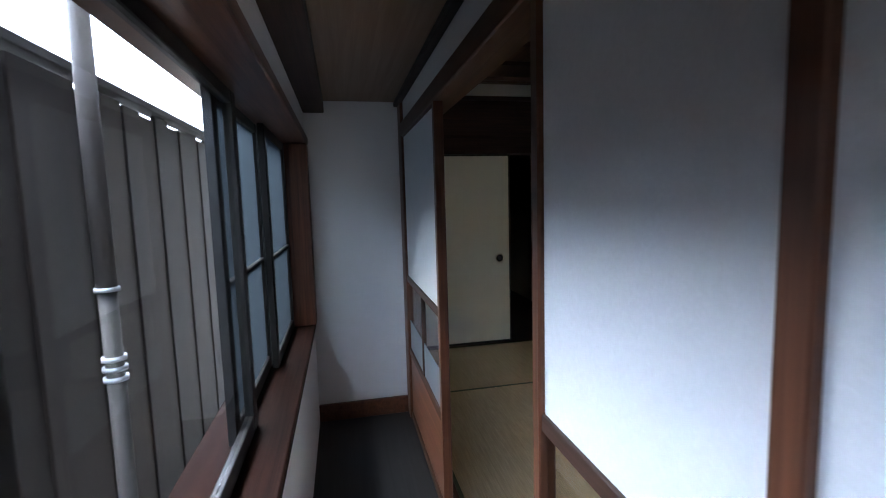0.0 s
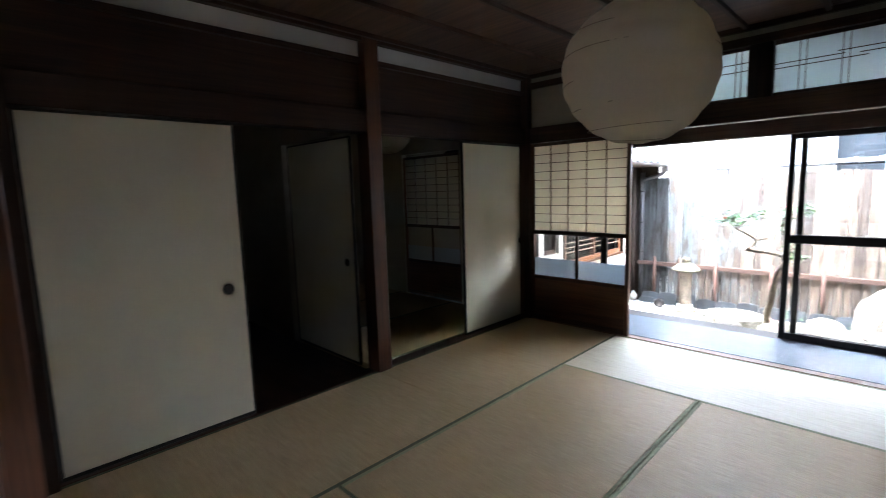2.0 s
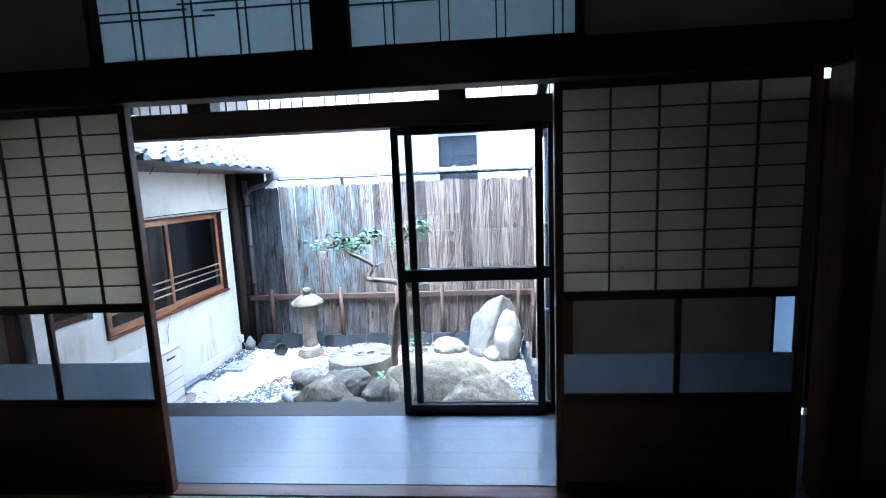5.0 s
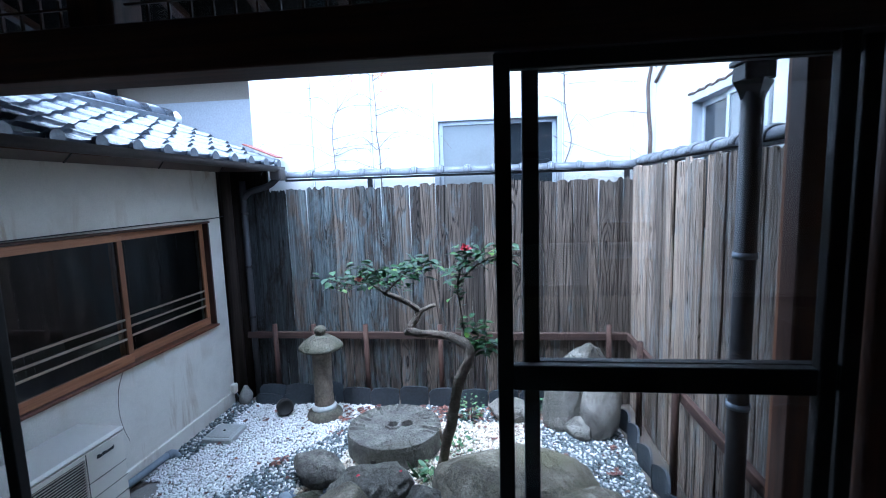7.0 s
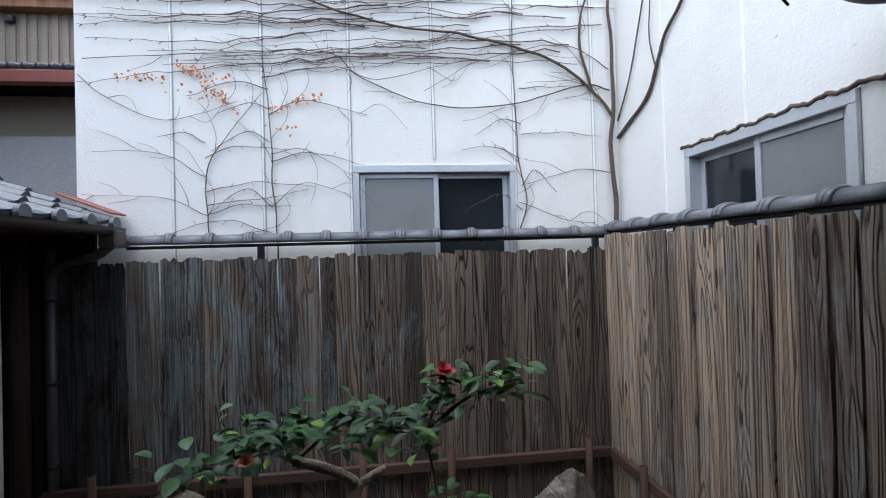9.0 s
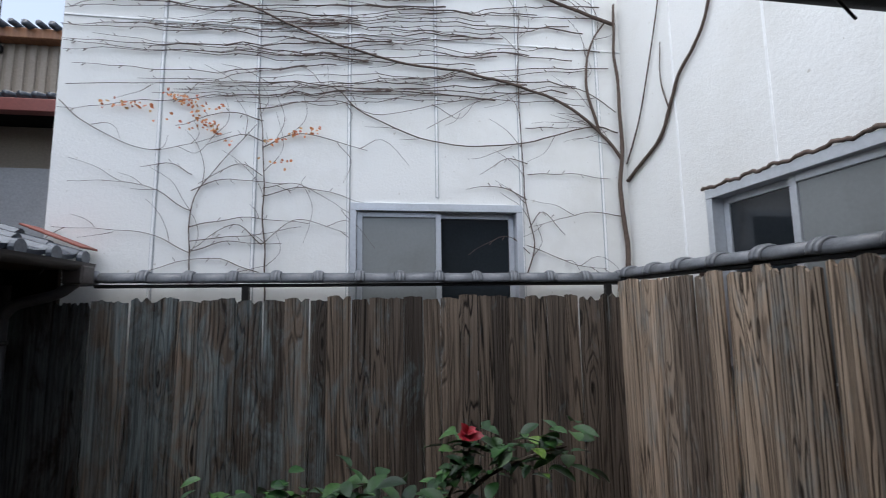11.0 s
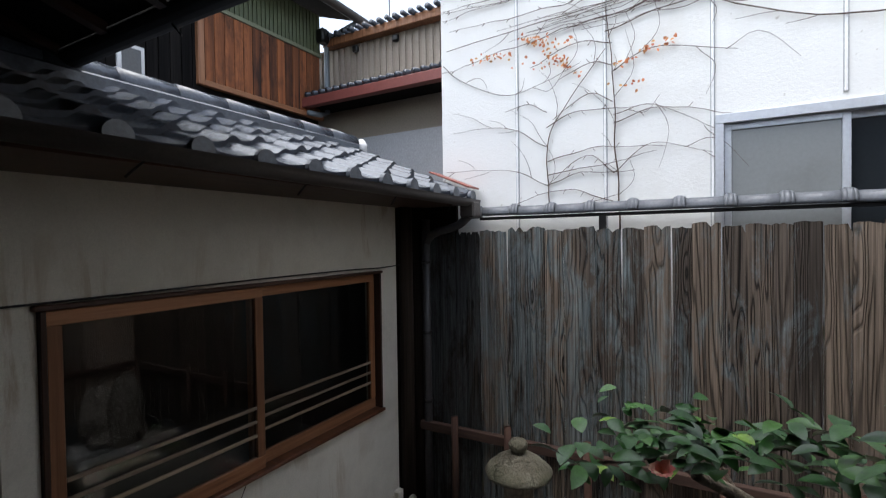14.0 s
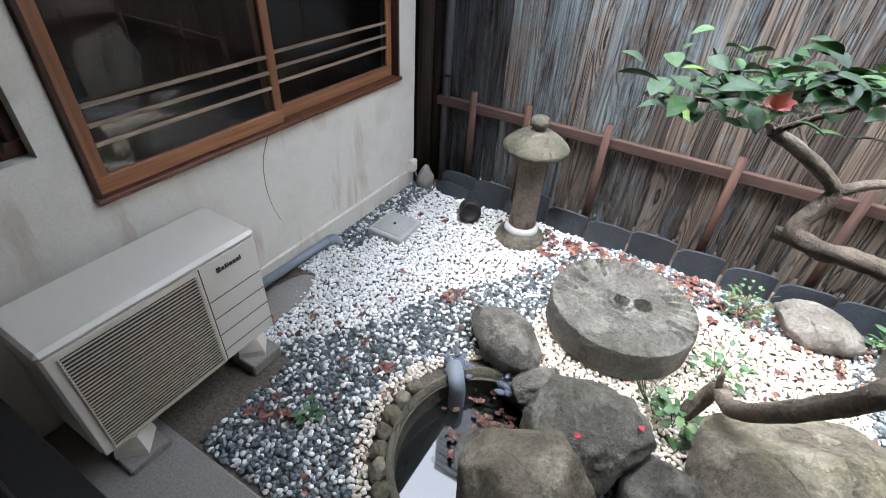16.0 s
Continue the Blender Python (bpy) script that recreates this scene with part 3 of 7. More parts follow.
structure("post_hall_end", box(1.437, 1.543, 4.28, 4.401, 0.0, 2.40, 0.004), REDWOOD, "red-brown wooden post", "post")
structure("wall_room_west", box(1.455, 1.525, 4.402, 5.70, -0.1, 2.42), BEIGEWALL, "sand plaster wall", "wall")

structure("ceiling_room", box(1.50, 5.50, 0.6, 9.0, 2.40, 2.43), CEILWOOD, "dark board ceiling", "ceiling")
for i in range(9):
    y = 1.9 + i * 0.45
    structure("ceiling_batten", box(1.53, 5.44, y, y + 0.03, 2.372, 2.402, 0.003), DARKWOOD_X)
structure("trim_room_north", box(1.53, 5.44, 5.55, 5.60, 2.36, 2.40, 0.003), DARKWOOD_X)
structure("trim_room_east", box(5.40, 5.44, 1.62, 5.56, 2.362, 2.398, 0.003), DARKWOOD_Y)

# north side: lintel, dark boarded frieze, white strip, posts
structure("lintel_north", box(1.53, 5.40, 5.545, 5.67, 1.745, 1.895, 0.004), DARKWOOD_X, "dark wooden lintel beam", "lintel")
for x0, x1 in ((1.53, 3.488), (3.612, 5.40)):
    structure("frieze_board", box(x0, x1, 5.60, 5.64, 1.897, 2.225, 0.003), DARKWOOD_X, "dark carved wooden frieze board", "frieze")
    structure("frieze_rail", box(x0, x1, 5.565, 5.63, 2.215, 2.25, 0.003), DARKWOOD_X)
    structure("wall_north_strip", box(x0, x1, 5.60, 5.64, 2.251, 2.40), WHITEWALL)
structure("post_north", box(3.49, 3.61, 5.53, 5.665, -0.05, 2.40, 0.004), REDWOOD, "brown wooden post", "post")
structure("post_northwest", box(1.527, 1.64, 5.53, 5.67, -0.05, 2.40, 0.004), DARKWOOD, "dark wooden post", "post")
structure("post_northeast", box(5.402, 5.52, 5.50, 5.67, -0.05, 2.40, 0.004), DARKWOOD, "dark wooden post", "post")
structure("threshold_north", box(1.64, 5.40, 5.57, 5.67, -0.05, 0.003, 0.003), DARKWOOD_X)

# rooms behind the north openings
structure("wall_passage_west", box(1.43, 1.53, 5.70, 9.0, -0.05, 2.42), BEIGEWALL, "dim plaster wall", "wall")
structure("wall_rooms_north", box(1.43, 6.3, 9.0, 9.1, -0.05, 2.42), BEIGEWALL, "dim plaster wall", "wall")
bm = box(3.47, 3.54, 6.78, 9.0, -0.05, 2.42)
box(3.47, 3.54, 5.668, 6.78, 1.76, 2.42, bm=bm)
structure("wall_between_rooms", bm, BEIGEWALL, "dim plaster wall between two rooms", "wall")
bm = box(5.43, 5.50, 7.46, 9.0, -0.05, 2.42)
box(5.43, 5.50, 5.672, 6.47, -0.05, 2.42, bm=bm)
box(5.43, 5.50, 6.47, 7.46, 1.78, 2.42, bm=bm)
structure("wall_far_room_east", bm, BEIGEWALL, "dim plaster wall with a screened opening", "wall")

# east side over the shoji: lintel, transom wall
structure("lintel_east", box(5.405, 5.515, 1.69, 5.50, 1.752, 1.90, 0.004), DARKWOOD_Y, "dark wooden lintel beam", "lintel")
bm = bmesh.new()
for y0, y1 in ((1.60, 2.64), (4.62, 5.50)):
    box(5.435, 5.485, y0, y1, 1.902, 2.262, bm=bm)
box(5.435, 5.485, 1.60, 5.50, 2.322, 2.40, bm=bm)
structure("wall_east_top", bm, BEIGEWALL, "sand plaster over the shoji", "wall")
structure("transom_rail", box(5.41, 5.51, 1.69, 5.50, 2.264, 2.32, 0.003), DARKWOOD_Y, "dark wooden transom rail", "rail")
for y0, y1 in ((2.642, 2.668), (3.545, 3.69), (4.592, 4.618)):
    structure("transom_post", box(5.415, 5.505, y0, y1, 1.90, 2.264, 0.003), DARKWOOD)
structure("post_southeast", box(5.40, 5.53, 1.555, 1.685, -0.05, 2.40, 0.004), REDWOOD, "red-brown corner post", "post")
structure("wall_alcove_east", box(5.44, 5.52, 0.6, 1.554, -0.05, 2.42), BEIGEWALL, "dim sand plaster side wall of the alcove", "wall")
structure("wall_alcove_back", box(1.5, 5.44, 0.58, 0.68, -0.05, 2.42), BEIGEWALL, "dim sand plaster back wall of the alcove", "wall")
structure("post_alcove", box(5.36, 5.438, 0.682, 0.76, 0.10, 2.40, 0.004), DARKWOOD)
structure("floor_alcove", box(3.3, 5.438, 0.68, 1.575, -0.05, 0.085), DARKWOOD_X, "dark raised board floor of the alcove", "floor")
structure("alcove_sill", box(3.3, 5.398, 1.575, 1.645, -0.05, 0.10, 0.006), BLACK, "black lacquered alcove sill", "sill")
structure("alcove_beam", box(3.3, 5.40, 1.56, 1.65, 1.97, 2.06, 0.004), REDWOOD_Y, "red-brown alcove beam", "beam")
structure("wall_alcove_top", box(3.3, 5.40, 1.575, 1.63, 2.062, 2.40), BEIGEWALL, "sand plaster over the alcove", "wall")
structure("wall_room_south", box(1.5, 3.3, 1.54, 1.64, -0.05, 2.42), BEIGEWALL, "sand plaster wall", "wall")
structure("post_alcove_west", box(3.24, 3.36, 1.53, 1.66, -0.05, 2.40, 0.004), DARKWOOD)

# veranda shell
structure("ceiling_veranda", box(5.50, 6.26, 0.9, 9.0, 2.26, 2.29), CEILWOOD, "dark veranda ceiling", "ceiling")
structure("lintel_veranda", box(6.15, 6.29, 1.0, 6.05, 1.692, 1.828, 0.004), DARKWOOD_Y, "dark wooden beam over the glass doors", "lintel")
structure("beam_veranda", box(6.17, 6.29, 1.0, 6.05, 2.12, 2.40, 0.004), DARKWOOD_Y, "dark wooden wall plate", "beam")
bm = box(6.20, 6.26, 1.442, 2.535, -0.5, 1.692)
box(6.20, 6.26, 0.9, 1.198, -0.5, 1.692, bm=bm)
structure("wall_veranda", bm, BEIGEWALL, "sand plaster wall beside the glass doors", "wall")
structure("wall_veranda_south", box(5.52, 6.26, 0.82, 0.9, -0.5, 2.4), WHITEWALL, "white plaster end wall of the veranda", "wall")
structure("wall_veranda_north", box(6.20, 6.28, 6.07, 9.0, -0.5, 2.4), BEIGEWALL, "dim plaster wall", "wall")
structure("post_veranda", box(6.18, 6.28, 2.537, 2.612, -0.1, 1.692, 0.004), REDWOOD, "red-brown door post", "post")
structure("post_veranda_north", box(6.18, 6.28, 5.985, 6.07, -0.1, 2.4, 0.004), REDWOOD, "dark door post", "post")
structure("sill_veranda", box(6.15, 6.335, 2.612, 5.975, -0.12, 0.005, 0.003), SASH, "dark metal door track", "sill")
structure("wall_under_veranda", box(6.20, 6.24, 0.9, 9.0, -0.62, -0.121), CONCRETE, "concrete base under the veranda", "wall")
for y0, y1 in ((4.56, 4.70), (3.11, 3.26), (5.9, 6.05)):
    structure("transom_mullion", box(6.175, 6.285, y0, y1, 1.829, 2.119, 0.003), DARKWOOD)

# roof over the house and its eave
# West of x 0.55 the slab is an unseen overhang, added to shade the lane.
structure("roof_house", box(0.12, 6.3, -1.0, 9.2, 2.45, 2.56), NEARBLACK, "dark underside of the house roof, with an added overhang shading the lane", "roof")
bm = bmesh.new()
for a, b in (((6.24, 2.47), (7.20, 2.195)),):
    vs = [bm.verts.new(p) for p in ((a[0], -1, a[1]), (b[0], -1, b[1]), (b[0], 7.5, b[1]), (a[0], 7.5, a[1]), (a[0], -1, a[1] + 0.07), (b[0], -1, b[1] + 0.05), (b[0], 7.5, b[1] + 0.05), (a[0], 7.5, a[1] + 0.07))]
    for f in ((0, 1, 2, 3), (7, 6, 5, 4), (0, 4, 5, 1), (1, 5, 6, 2), (2, 6, 7, 3), (3, 7, 4, 0)):
        bm.faces.new([vs[i] for i in f])
structure("roof_eave", bm, NEARBLACK, "dark boarded eave of the house", "roof")
for i in range(22):
    y = -0.9 + i * 0.39
    bm = bmesh.new()
    vs = [bm.verts.new(p) for dy in (0, 0.045) for p in ((6.29, y + dy, 2.40), (7.15, y + dy, 2.165), (7.15, y + dy, 2.205), (6.29, y + dy, 2.44))]
    for f in ((0, 1, 2, 3), (7, 6, 5, 4), (0, 4, 5, 1), (1, 5, 6, 2), (2, 6, 7, 3), (3, 7, 4, 0)):
        bm.faces.new([vs[k] for k in f])
    structure("eave_rafter", bm, DARKWOOD_X)


def half_pipe(a, b, r, thick=0.006, sides=9):
    """An open half-round gutter from a to b."""
    bm = bmesh.new()
    a, b = Vector(a), Vector(b)
    d = (b - a).normalized()
    side = d.cross(Vector((0, 0, 1))).normalized()
    rings = []
    for q in (a, b):
        ring = []
        for rr in (r, r - thick):
            for k in range(sides):
                t = math.pi + math.pi * k / (sides - 1)
                ring.append(bm.verts.new(q + side * math.cos(t) * rr + Vector((0, 0, 1)) * math.sin(t) * rr))
        rings.append(ring)
    s, n2 = sides, 2 * sides
    p, q = rings
    for k in range(s - 1):
        bm.faces.new((p[k], p[k + 1], q[k + 1], q[k]))
        bm.faces.new((q[s + k], q[s + k + 1], p[s + k + 1], p[s + k]))
        for w, flip in ((p, False), (q, True)):
            f = (w[k], w[s + k], w[s + k + 1], w[k + 1])
            bm.faces.new(f[::-1] if flip else f)
    for k in (0, s - 1):
        bm.faces.new((p[k], q[k], q[s + k], p[s + k]))
    return bm


def hook(parent, x, y, z, along):
    """A bent wire hanger under a gutter."""
    pts = []
    for k in range(15):
        t = math.pi * (0.2 + 1.5 * k / 14)
        u = 0.030 * math.cos(t)
        pts.append((x + (u if along == "x" else 0), y + (u if along == "y" else 0), z - 0.02 + 0.030 * math.sin(t + math.pi / 2)))
    part("gutter_hook", tube(pts, 0.004, sides=5), IRON, parent, "bent iron wire hook", True)


eave_gutter = thing("rain_gutter", (7.19, 2.4, 2.12), "dark round-bottomed rain gutter under the house eave", "gutter")
part("trough", half_pipe((7.20, -1.0, 2.185), (7.20, 7.5, 2.185), 0.055), EAVEGUTTER, eave_gutter, "", True)
for y in (3.6, 4.62, 5.12, 5.75, 2.75):
    hook(eave_gutter, 7.19, y, 2.13, "y")

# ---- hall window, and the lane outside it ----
structure("window_sill", box(0.62, 0.893, -0.3, 4.398, 0.60, 0.638, 0.005), SILLWOOD, "red-brown wooden window sill, darkened for the eave's shade", "sill")
structure("window_head", box(0.66, 0.905, -0.3, 4.398, 1.69, 1.736, 0.005), REDWOOD_Y, "red-brown wooden window head", "lintel")
structure("window_jamb", box(0.66, 0.902, 4.29, 4.398, 0.639, 1.689, 0.005), REDWOOD, "red-brown wooden window jamb", "jamb")


def sash_panel(name, x, y0, y1, z0, z1, pane, label, rail=None, stile=0.032, metal=SASH, group="", deep=0.014):
    """A sliding metal-framed glass panel."""
    ob = thing(name, (x, (y0 + y1) / 2, z0), label, "sliding window" if z1 < 1.69 and z0 > 0.3 else "glass door", group)
    for a in (y0, y1 - stile):
        part("stile", box(x - deep, x + deep, a, a + stile, z0, z1, 0.003), metal, ob)
    for a, h in ((z0, 0.055), (z1 - 0.04, 0.04)):
        part("rail", box(x - 0.013, x + 0.013, y0 + stile, y1 - stile, a, a + h, 0.003), metal, ob)
    levels = [z0 + 0.055, z1 - 0.04]
    if rail:
        part("middle_rail", box(x - 0.016, x + 0.016, y0 + stile, y1 - stile, rail[0], rail[1], 0.003), metal, ob)
        levels = [z0 + 0.055, rail[0], rail[1], z1 - 0.04]
    for a, b in zip(levels[::2], levels[1::2]):
        p = part("pane", box(x - 0.002, x + 0.002, y0 + stile, y1 - stile, a, b), pane, ob)
        p.visible_shadow = False
    return ob


FRAMED = "dark-framed sliding window with "
for x, y0, y1, pane, lab in ((0.765, 3.60, 4.289, DIMFROSTED, FRAMED + "frosted glass coloured dark for the fence behind"), (0.73, 2.93, 3.66, DIMFROSTED, FRAMED + "frosted glass coloured dark for the fence behind"),
                             (0.765, 1.93, 3.06, DUSTYGLASS, FRAMED + "clear glass"), (0.73, 0.9, 2.0, DUSTYGLASS, FRAMED + "clear glass"), (0.765, -0.3, 0.95, DIMFROSTED, FRAMED + "frosted glass coloured dark for the fence behind")):
    sash_panel("sliding_window", x, y0, y1, 0.639, 1.688, pane, lab, (1.115, 1.127) if pane is DIMFROSTED else None, 0.052, SASH, "hall windows")

lane = thing("board_fence", (-0.1, 2.5, -0.53), "dark upright board fence outside the hall window, lane shade in its colour", "fence")
for i in range(34):
    y = -1.6 + i * 0.235
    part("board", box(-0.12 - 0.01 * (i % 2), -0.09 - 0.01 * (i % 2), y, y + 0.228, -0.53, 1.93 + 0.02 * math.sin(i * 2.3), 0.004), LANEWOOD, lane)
part("coping", box(-0.16, -0.05, -1.6, 6.4, 1.955, 2.0, 0.005), NEARBLACK, lane)
structure("wall_lane_building", box(-3.2, -2.6, -6, 12, -0.6, 2.75), STUCCO, "pale wall of the building across the lane", "wall")
SHEETWHITE = plain("rust_streaked_white_sheet", (0.66, 0.60, 0.56), 0.6, grain=40, stain=1.6, vary=0.06, relief=0.05, dirty=0.7, dirt=(0.75, 0.55, 0.48))
for i in range(60):
    structure("sheet_rib", box(-2.60, -2.565, -3.0 + i * 0.21, -2.94 + i * 0.21, 1.0, 2.74, 0.008), SHEETWHITE)
# The pale pipe gets near-black colours that hold the shade of the lane.
pole = thing("drainpipe", (0.42, 2.98, -0.53), "slim white and grey drainpipe outside the window, coloured dark for the lane's shade", "drainpipe")
part("upper_pipe", tube([(0.42, 2.98, 1.12), (0.42, 2.98, 2.2)], 0.026, sides=12), plain("shaded_grey_drainpipe", (0.06, 0.05, 0.042), 0.7), pole, "", True)
part("lower_pipe", tube([(0.42, 2.98, -0.53), (0.42, 2.98, 1.12)], 0.024, sides=12), plain("shaded_white_drainpipe", (0.055, 0.052, 0.048), 0.85), pole, "white pipe coloured dark for the lane's shade", True)
for z in (0.86, 0.89, 0.92, 1.12):
    part("collar", tube([(0.42, 2.98, z), (0.42, 2.98, z + 0.012)], 0.032, sides=12), ALU, pole, "", True)

# ---- sliding screens ----
def shoji(name, w, label, group="", cols=5, rows=10, sheet=SHOJIPAPER):
    """A shoji at the origin, its width along +y, lattice towards -x: paper above, glass below, a wooden foot board."""
    ob = thing(name, (0, 0, 0), label, "sliding screen", group)
    h, s = 1.748, 0.034
    for y in (0, w - s):
        part("stile", box(-0.019, 0.019, y, y + s, 0.005, h, 0.003), REDWOOD, ob)
    for z0, z1, nm in ((h - 0.03, h, "top_rail"), (0.868, 0.905, "middle_rail"), (0.42, 0.455, "lower_rail"), (0.005, 0.05, "bottom_rail")):
        part(nm, box(-0.014, 0.014, s, w - s, z0, z1, 0.002), DARKWOOD_Y, ob)
    part("paper", box(0.004, 0.006, s, w - s, 0.905, h - 0.03), sheet, ob, "pale paper sheet")
    iw, ih = w - 2 * s, h - 0.03 - 0.905
    for k in range(1, cols):
        y = s + iw * k / cols
        part("upright_bar", box(-0.010, 0.003, y - 0.0032, y + 0.0032, 0.905, h - 0.03), REDWOOD, ob)
    for k in range(1, rows):
        z = 0.905 + ih * k / rows
        part("cross_bar", box(-0.008, 0.003, s, w - s, z - 0.0030, z + 0.0030), REDWOOD_Y, ob)
    part("mullion", box(-0.011, 0.011, w / 2 - 0.012, w / 2 + 0.012, 0.455, 0.868, 0.002), DARKWOOD, ob)
    for y0, y1 in ((s, w / 2 - 0.012), (w / 2 + 0.012, w - s)):
        p = part("pane", box(-0.0015, 0.0015, y0, y1, 0.455, 0.868), GLASS, ob)
        p.visible_shadow = False
        part("frosted_band", box(0.002, 0.0035, y0, y1, 0.456, 0.63), PALEPANE, ob, "frosted lower band of the pane")
    part("foot_board", box(-0.006, 0.006, s, w - s, 0.05, 0.42), REDWOOD_Y, ob, "dark red-brown board")
    return ob


screen = shoji("shoji_screen", 1.0, "wooden shoji with cream paper, glass panes and a dark foot board", "shoji towards the veranda")
screen.location = (5.445, 4.507, 0)
copy_thing(screen, pose(5.475, 1.752, 0))
copy_thing(screen, pose(5.465, 6.468, 0))
hall_screen = shoji("shoji_screen", 1.0, "wooden shoji, its white paper side towards the hall", "shoji along the hall", 4, 8, HALLPAPER)
hall_screen.matrix_world = pose(1.474, 2.402, 0, 0, 0, 180)
copy_thing(hall_screen, pose(1.436, 1.815, 0, 0, 0, 180))
copy_thing(hall_screen, pose(1.474, 0.89, 0, 0, 0, 180))
copy_thing(hall_screen, pose(1.458, 4.30, 0, 0, 0, 180))


def fusuma(name, w, label, handle, group="fusuma"):
    """A fusuma at the origin, its width along +x, facing -y."""
    ob = thing(name, (0, 0, 0), label, "sliding door", group)
    h = 1.742
    part("panel", box(0.012, w - 0.012, -0.009, 0.009, 0.024, h - 0.012), FUSUMA, ob, "cream paper panel")
    for x in (0, w - 0.013):
        part("edge", box(x, x + 0.013, -0.012, 0.012, 0.004, h, 0.002), BLACK, ob)
    for z0, z1 in ((0.004, 0.024), (h - 0.012, h)):
        part("edge", box(0.013, w - 0.013, -0.012, 0.012, z0, z1, 0.002), BLACK, ob)
    ring = lathe([(0.020, 0), (0.030, 0), (0.031, 0.004), (0.027, 0.006), (0.022, 0.004)], 24)
    bmesh.ops.transform(ring, matrix=pose(handle, -0.009, 0.80, 90, 0, 0), verts=ring.verts)
    pull = part("finger_pull", ring, IRON, ob, "round dark metal finger pull", True)
    disc = lathe([(0.021, 0.0), (0.021, 0.0015)], 20)
    bmesh.ops.transform(disc, matrix=pose(handle, -0.0095, 0.80, 90, 0, 0), verts=disc.verts)
    part("pull_cup", disc, plain("brass_cup", (0.2, 0.16, 0.1), 0.4, 0.7), pull)
    return ob


door = fusuma("fusuma_door", 0.945, "cream paper fusuma with a round finger pull", 0.84)
door.location = (1.648, 5.605, 0)
copy_thing(door, pose(3.49, 6.70, 0, 0, 0, -90))
door_b = fusuma("fusuma_door", 0.935, "cream paper fusuma slid half across the opening", 0.85)
door_b.location = (4.555, 5.632, 0)

# ---- transoms over the shoji ----
def transom(name, y0, y1):
    ob = thing(name, (5.46, (y0 + y1) / 2, 1.902), "papered transom light with a fine dark crossed lattice", "transom", "transoms over the shoji")
    part("paper", box(5.462, 5.465, y0, y1, 1.925, 2.24), RANMAPAPER, ob, "pale blue-white paper")
    for z0, z1 in ((1.902, 1.925), (2.24, 2.263)):
        part("rail", box(5.45, 5.475, y0, y1, z0, z1, 0.002), DARKWOOD_Y, ob)
    n = 4
    for k in range(n):
        y = y0 + (y1 - y0) * (k + 0.2) / n
        for d in (0, 0.035):
            part("upright_bar", box(5.455, 5.462, y + d, y + d + 0.005, 1.925, 2.24), DARKWOOD, ob)
    for z, a, b in ((2.11, 0, 0.42), (2.08, 0, 0.55), (2.13, 0.38, 0.8), (2.10, 0.5, 1.0), (2.155, 0.7, 1.0)):
        part("cross_bar", box(5.455, 5.462, y0 + (y1 - y0) * (1 - b), y0 + (y1 - y0) * (1 - a), z, z + 0.005), DARKWOOD_Y, ob)
    return ob


transom("transom", 2.67, 3.543)
transom("transom", 3.692, 4.59)

# ---- glass doors of the veranda ----
sash_panel("glass_door", 6.214, 2.625, 3.465, 0.008, 1.69, GLASS, "dark metal-framed sliding glass door", (0.815, 0.885), 0.042, SASH, "veranda glass doors", 0.017)
sash_panel("glass_door", 6.178, 2.70, 3.537, 0.008, 1.69, GLASS, "dark metal-framed sliding glass door, slid open", (0.815, 0.885), 0.042, SASH, "veranda glass doors", 0.017)
sash_panel("glass_door", 6.178, 5.058, 5.97, 0.008, 1.69, GLASS, "dark metal-framed sliding glass door, slid open", (0.815, 0.885), 0.042, SASH, "veranda glass doors", 0.017)
sash_panel("glass_door", 6.214, 5.10, 5.98, 0.008, 1.69, GLASS, "dark metal-framed sliding glass door, slid open", (0.815, 0.885), 0.042, SASH, "veranda glass doors", 0.017)
# Invented window, placed so the gap between shoji and post reads bright.
sash_panel("frosted_window", 6.23, 1.20, 1.44, 0.008, 1.69, PALEPANE, "narrow frosted window added to brighten the gap beside the alcove", None, 0.03, SASH)


def reed_lattice(y0, y1):
    ob = thing("lattice_transom", (6.23, (y0 + y1) / 2, 1.829), "dark transom with a fine bamboo lattice", "transom", "lattice transoms")
    p = part("pane", box(6.235, 6.238, y0, y1, 1.83, 2.118), GLASS, ob)
    p.visible_shadow = False
    n = max(3, int((y1 - y0) / 0.062))
    for k in range(1, n):
        y = y0 + (y1 - y0) * k / n
        part("upright_bar", box(6.218, 6.226, y - 0.003, y + 0.003, 1.83, 2.118), DARKWOOD, ob)
    for z in (1.90, 1.955, 2.01, 2.065):
        part("cross_bar", box(6.212, 6.218, y0, y1, z - 0.003, z + 0.003), DARKWOOD_Y, ob)


for y0, y1 in ((4.702, 5.898), (3.262, 4.558), (2.0, 3.108)):
    reed_lattice(y0, y1)

# ---- tatami ----
def mat(name, x0, x1, y0, y1, material, label, edge, long_x):
    ob = thing(name, ((x0 + x1) / 2, (y0 + y1) / 2, -0.052), label, "tatami mat", "tatami mats")
    w = 0.021
    if long_x:
        part("straw", box(x0 + 0.001, x1 - 0.001, y0 + w, y1 - w, -0.052, 0.0, 0.003), material, ob)
        for a in (y0 + 0.001, y1 - w):
            part("edging", box(x0 + 0.001, x1 - 0.001, a, a + w - 0.001, -0.052, 0.001, 0.003), edge, ob, "cloth edging")
    else:
        part("straw", box(x0 + w, x1 - w, y0 + 0.001, y1 - 0.001, -0.052, 0.0, 0.003), material, ob)
        for a in (x0 + 0.001, x1 - w):
            part("edging", box(a, a + w - 0.001, y0 + 0.001, y1 - 0.001, -0.052, 0.001, 0.003), edge, ob, "cloth edging")


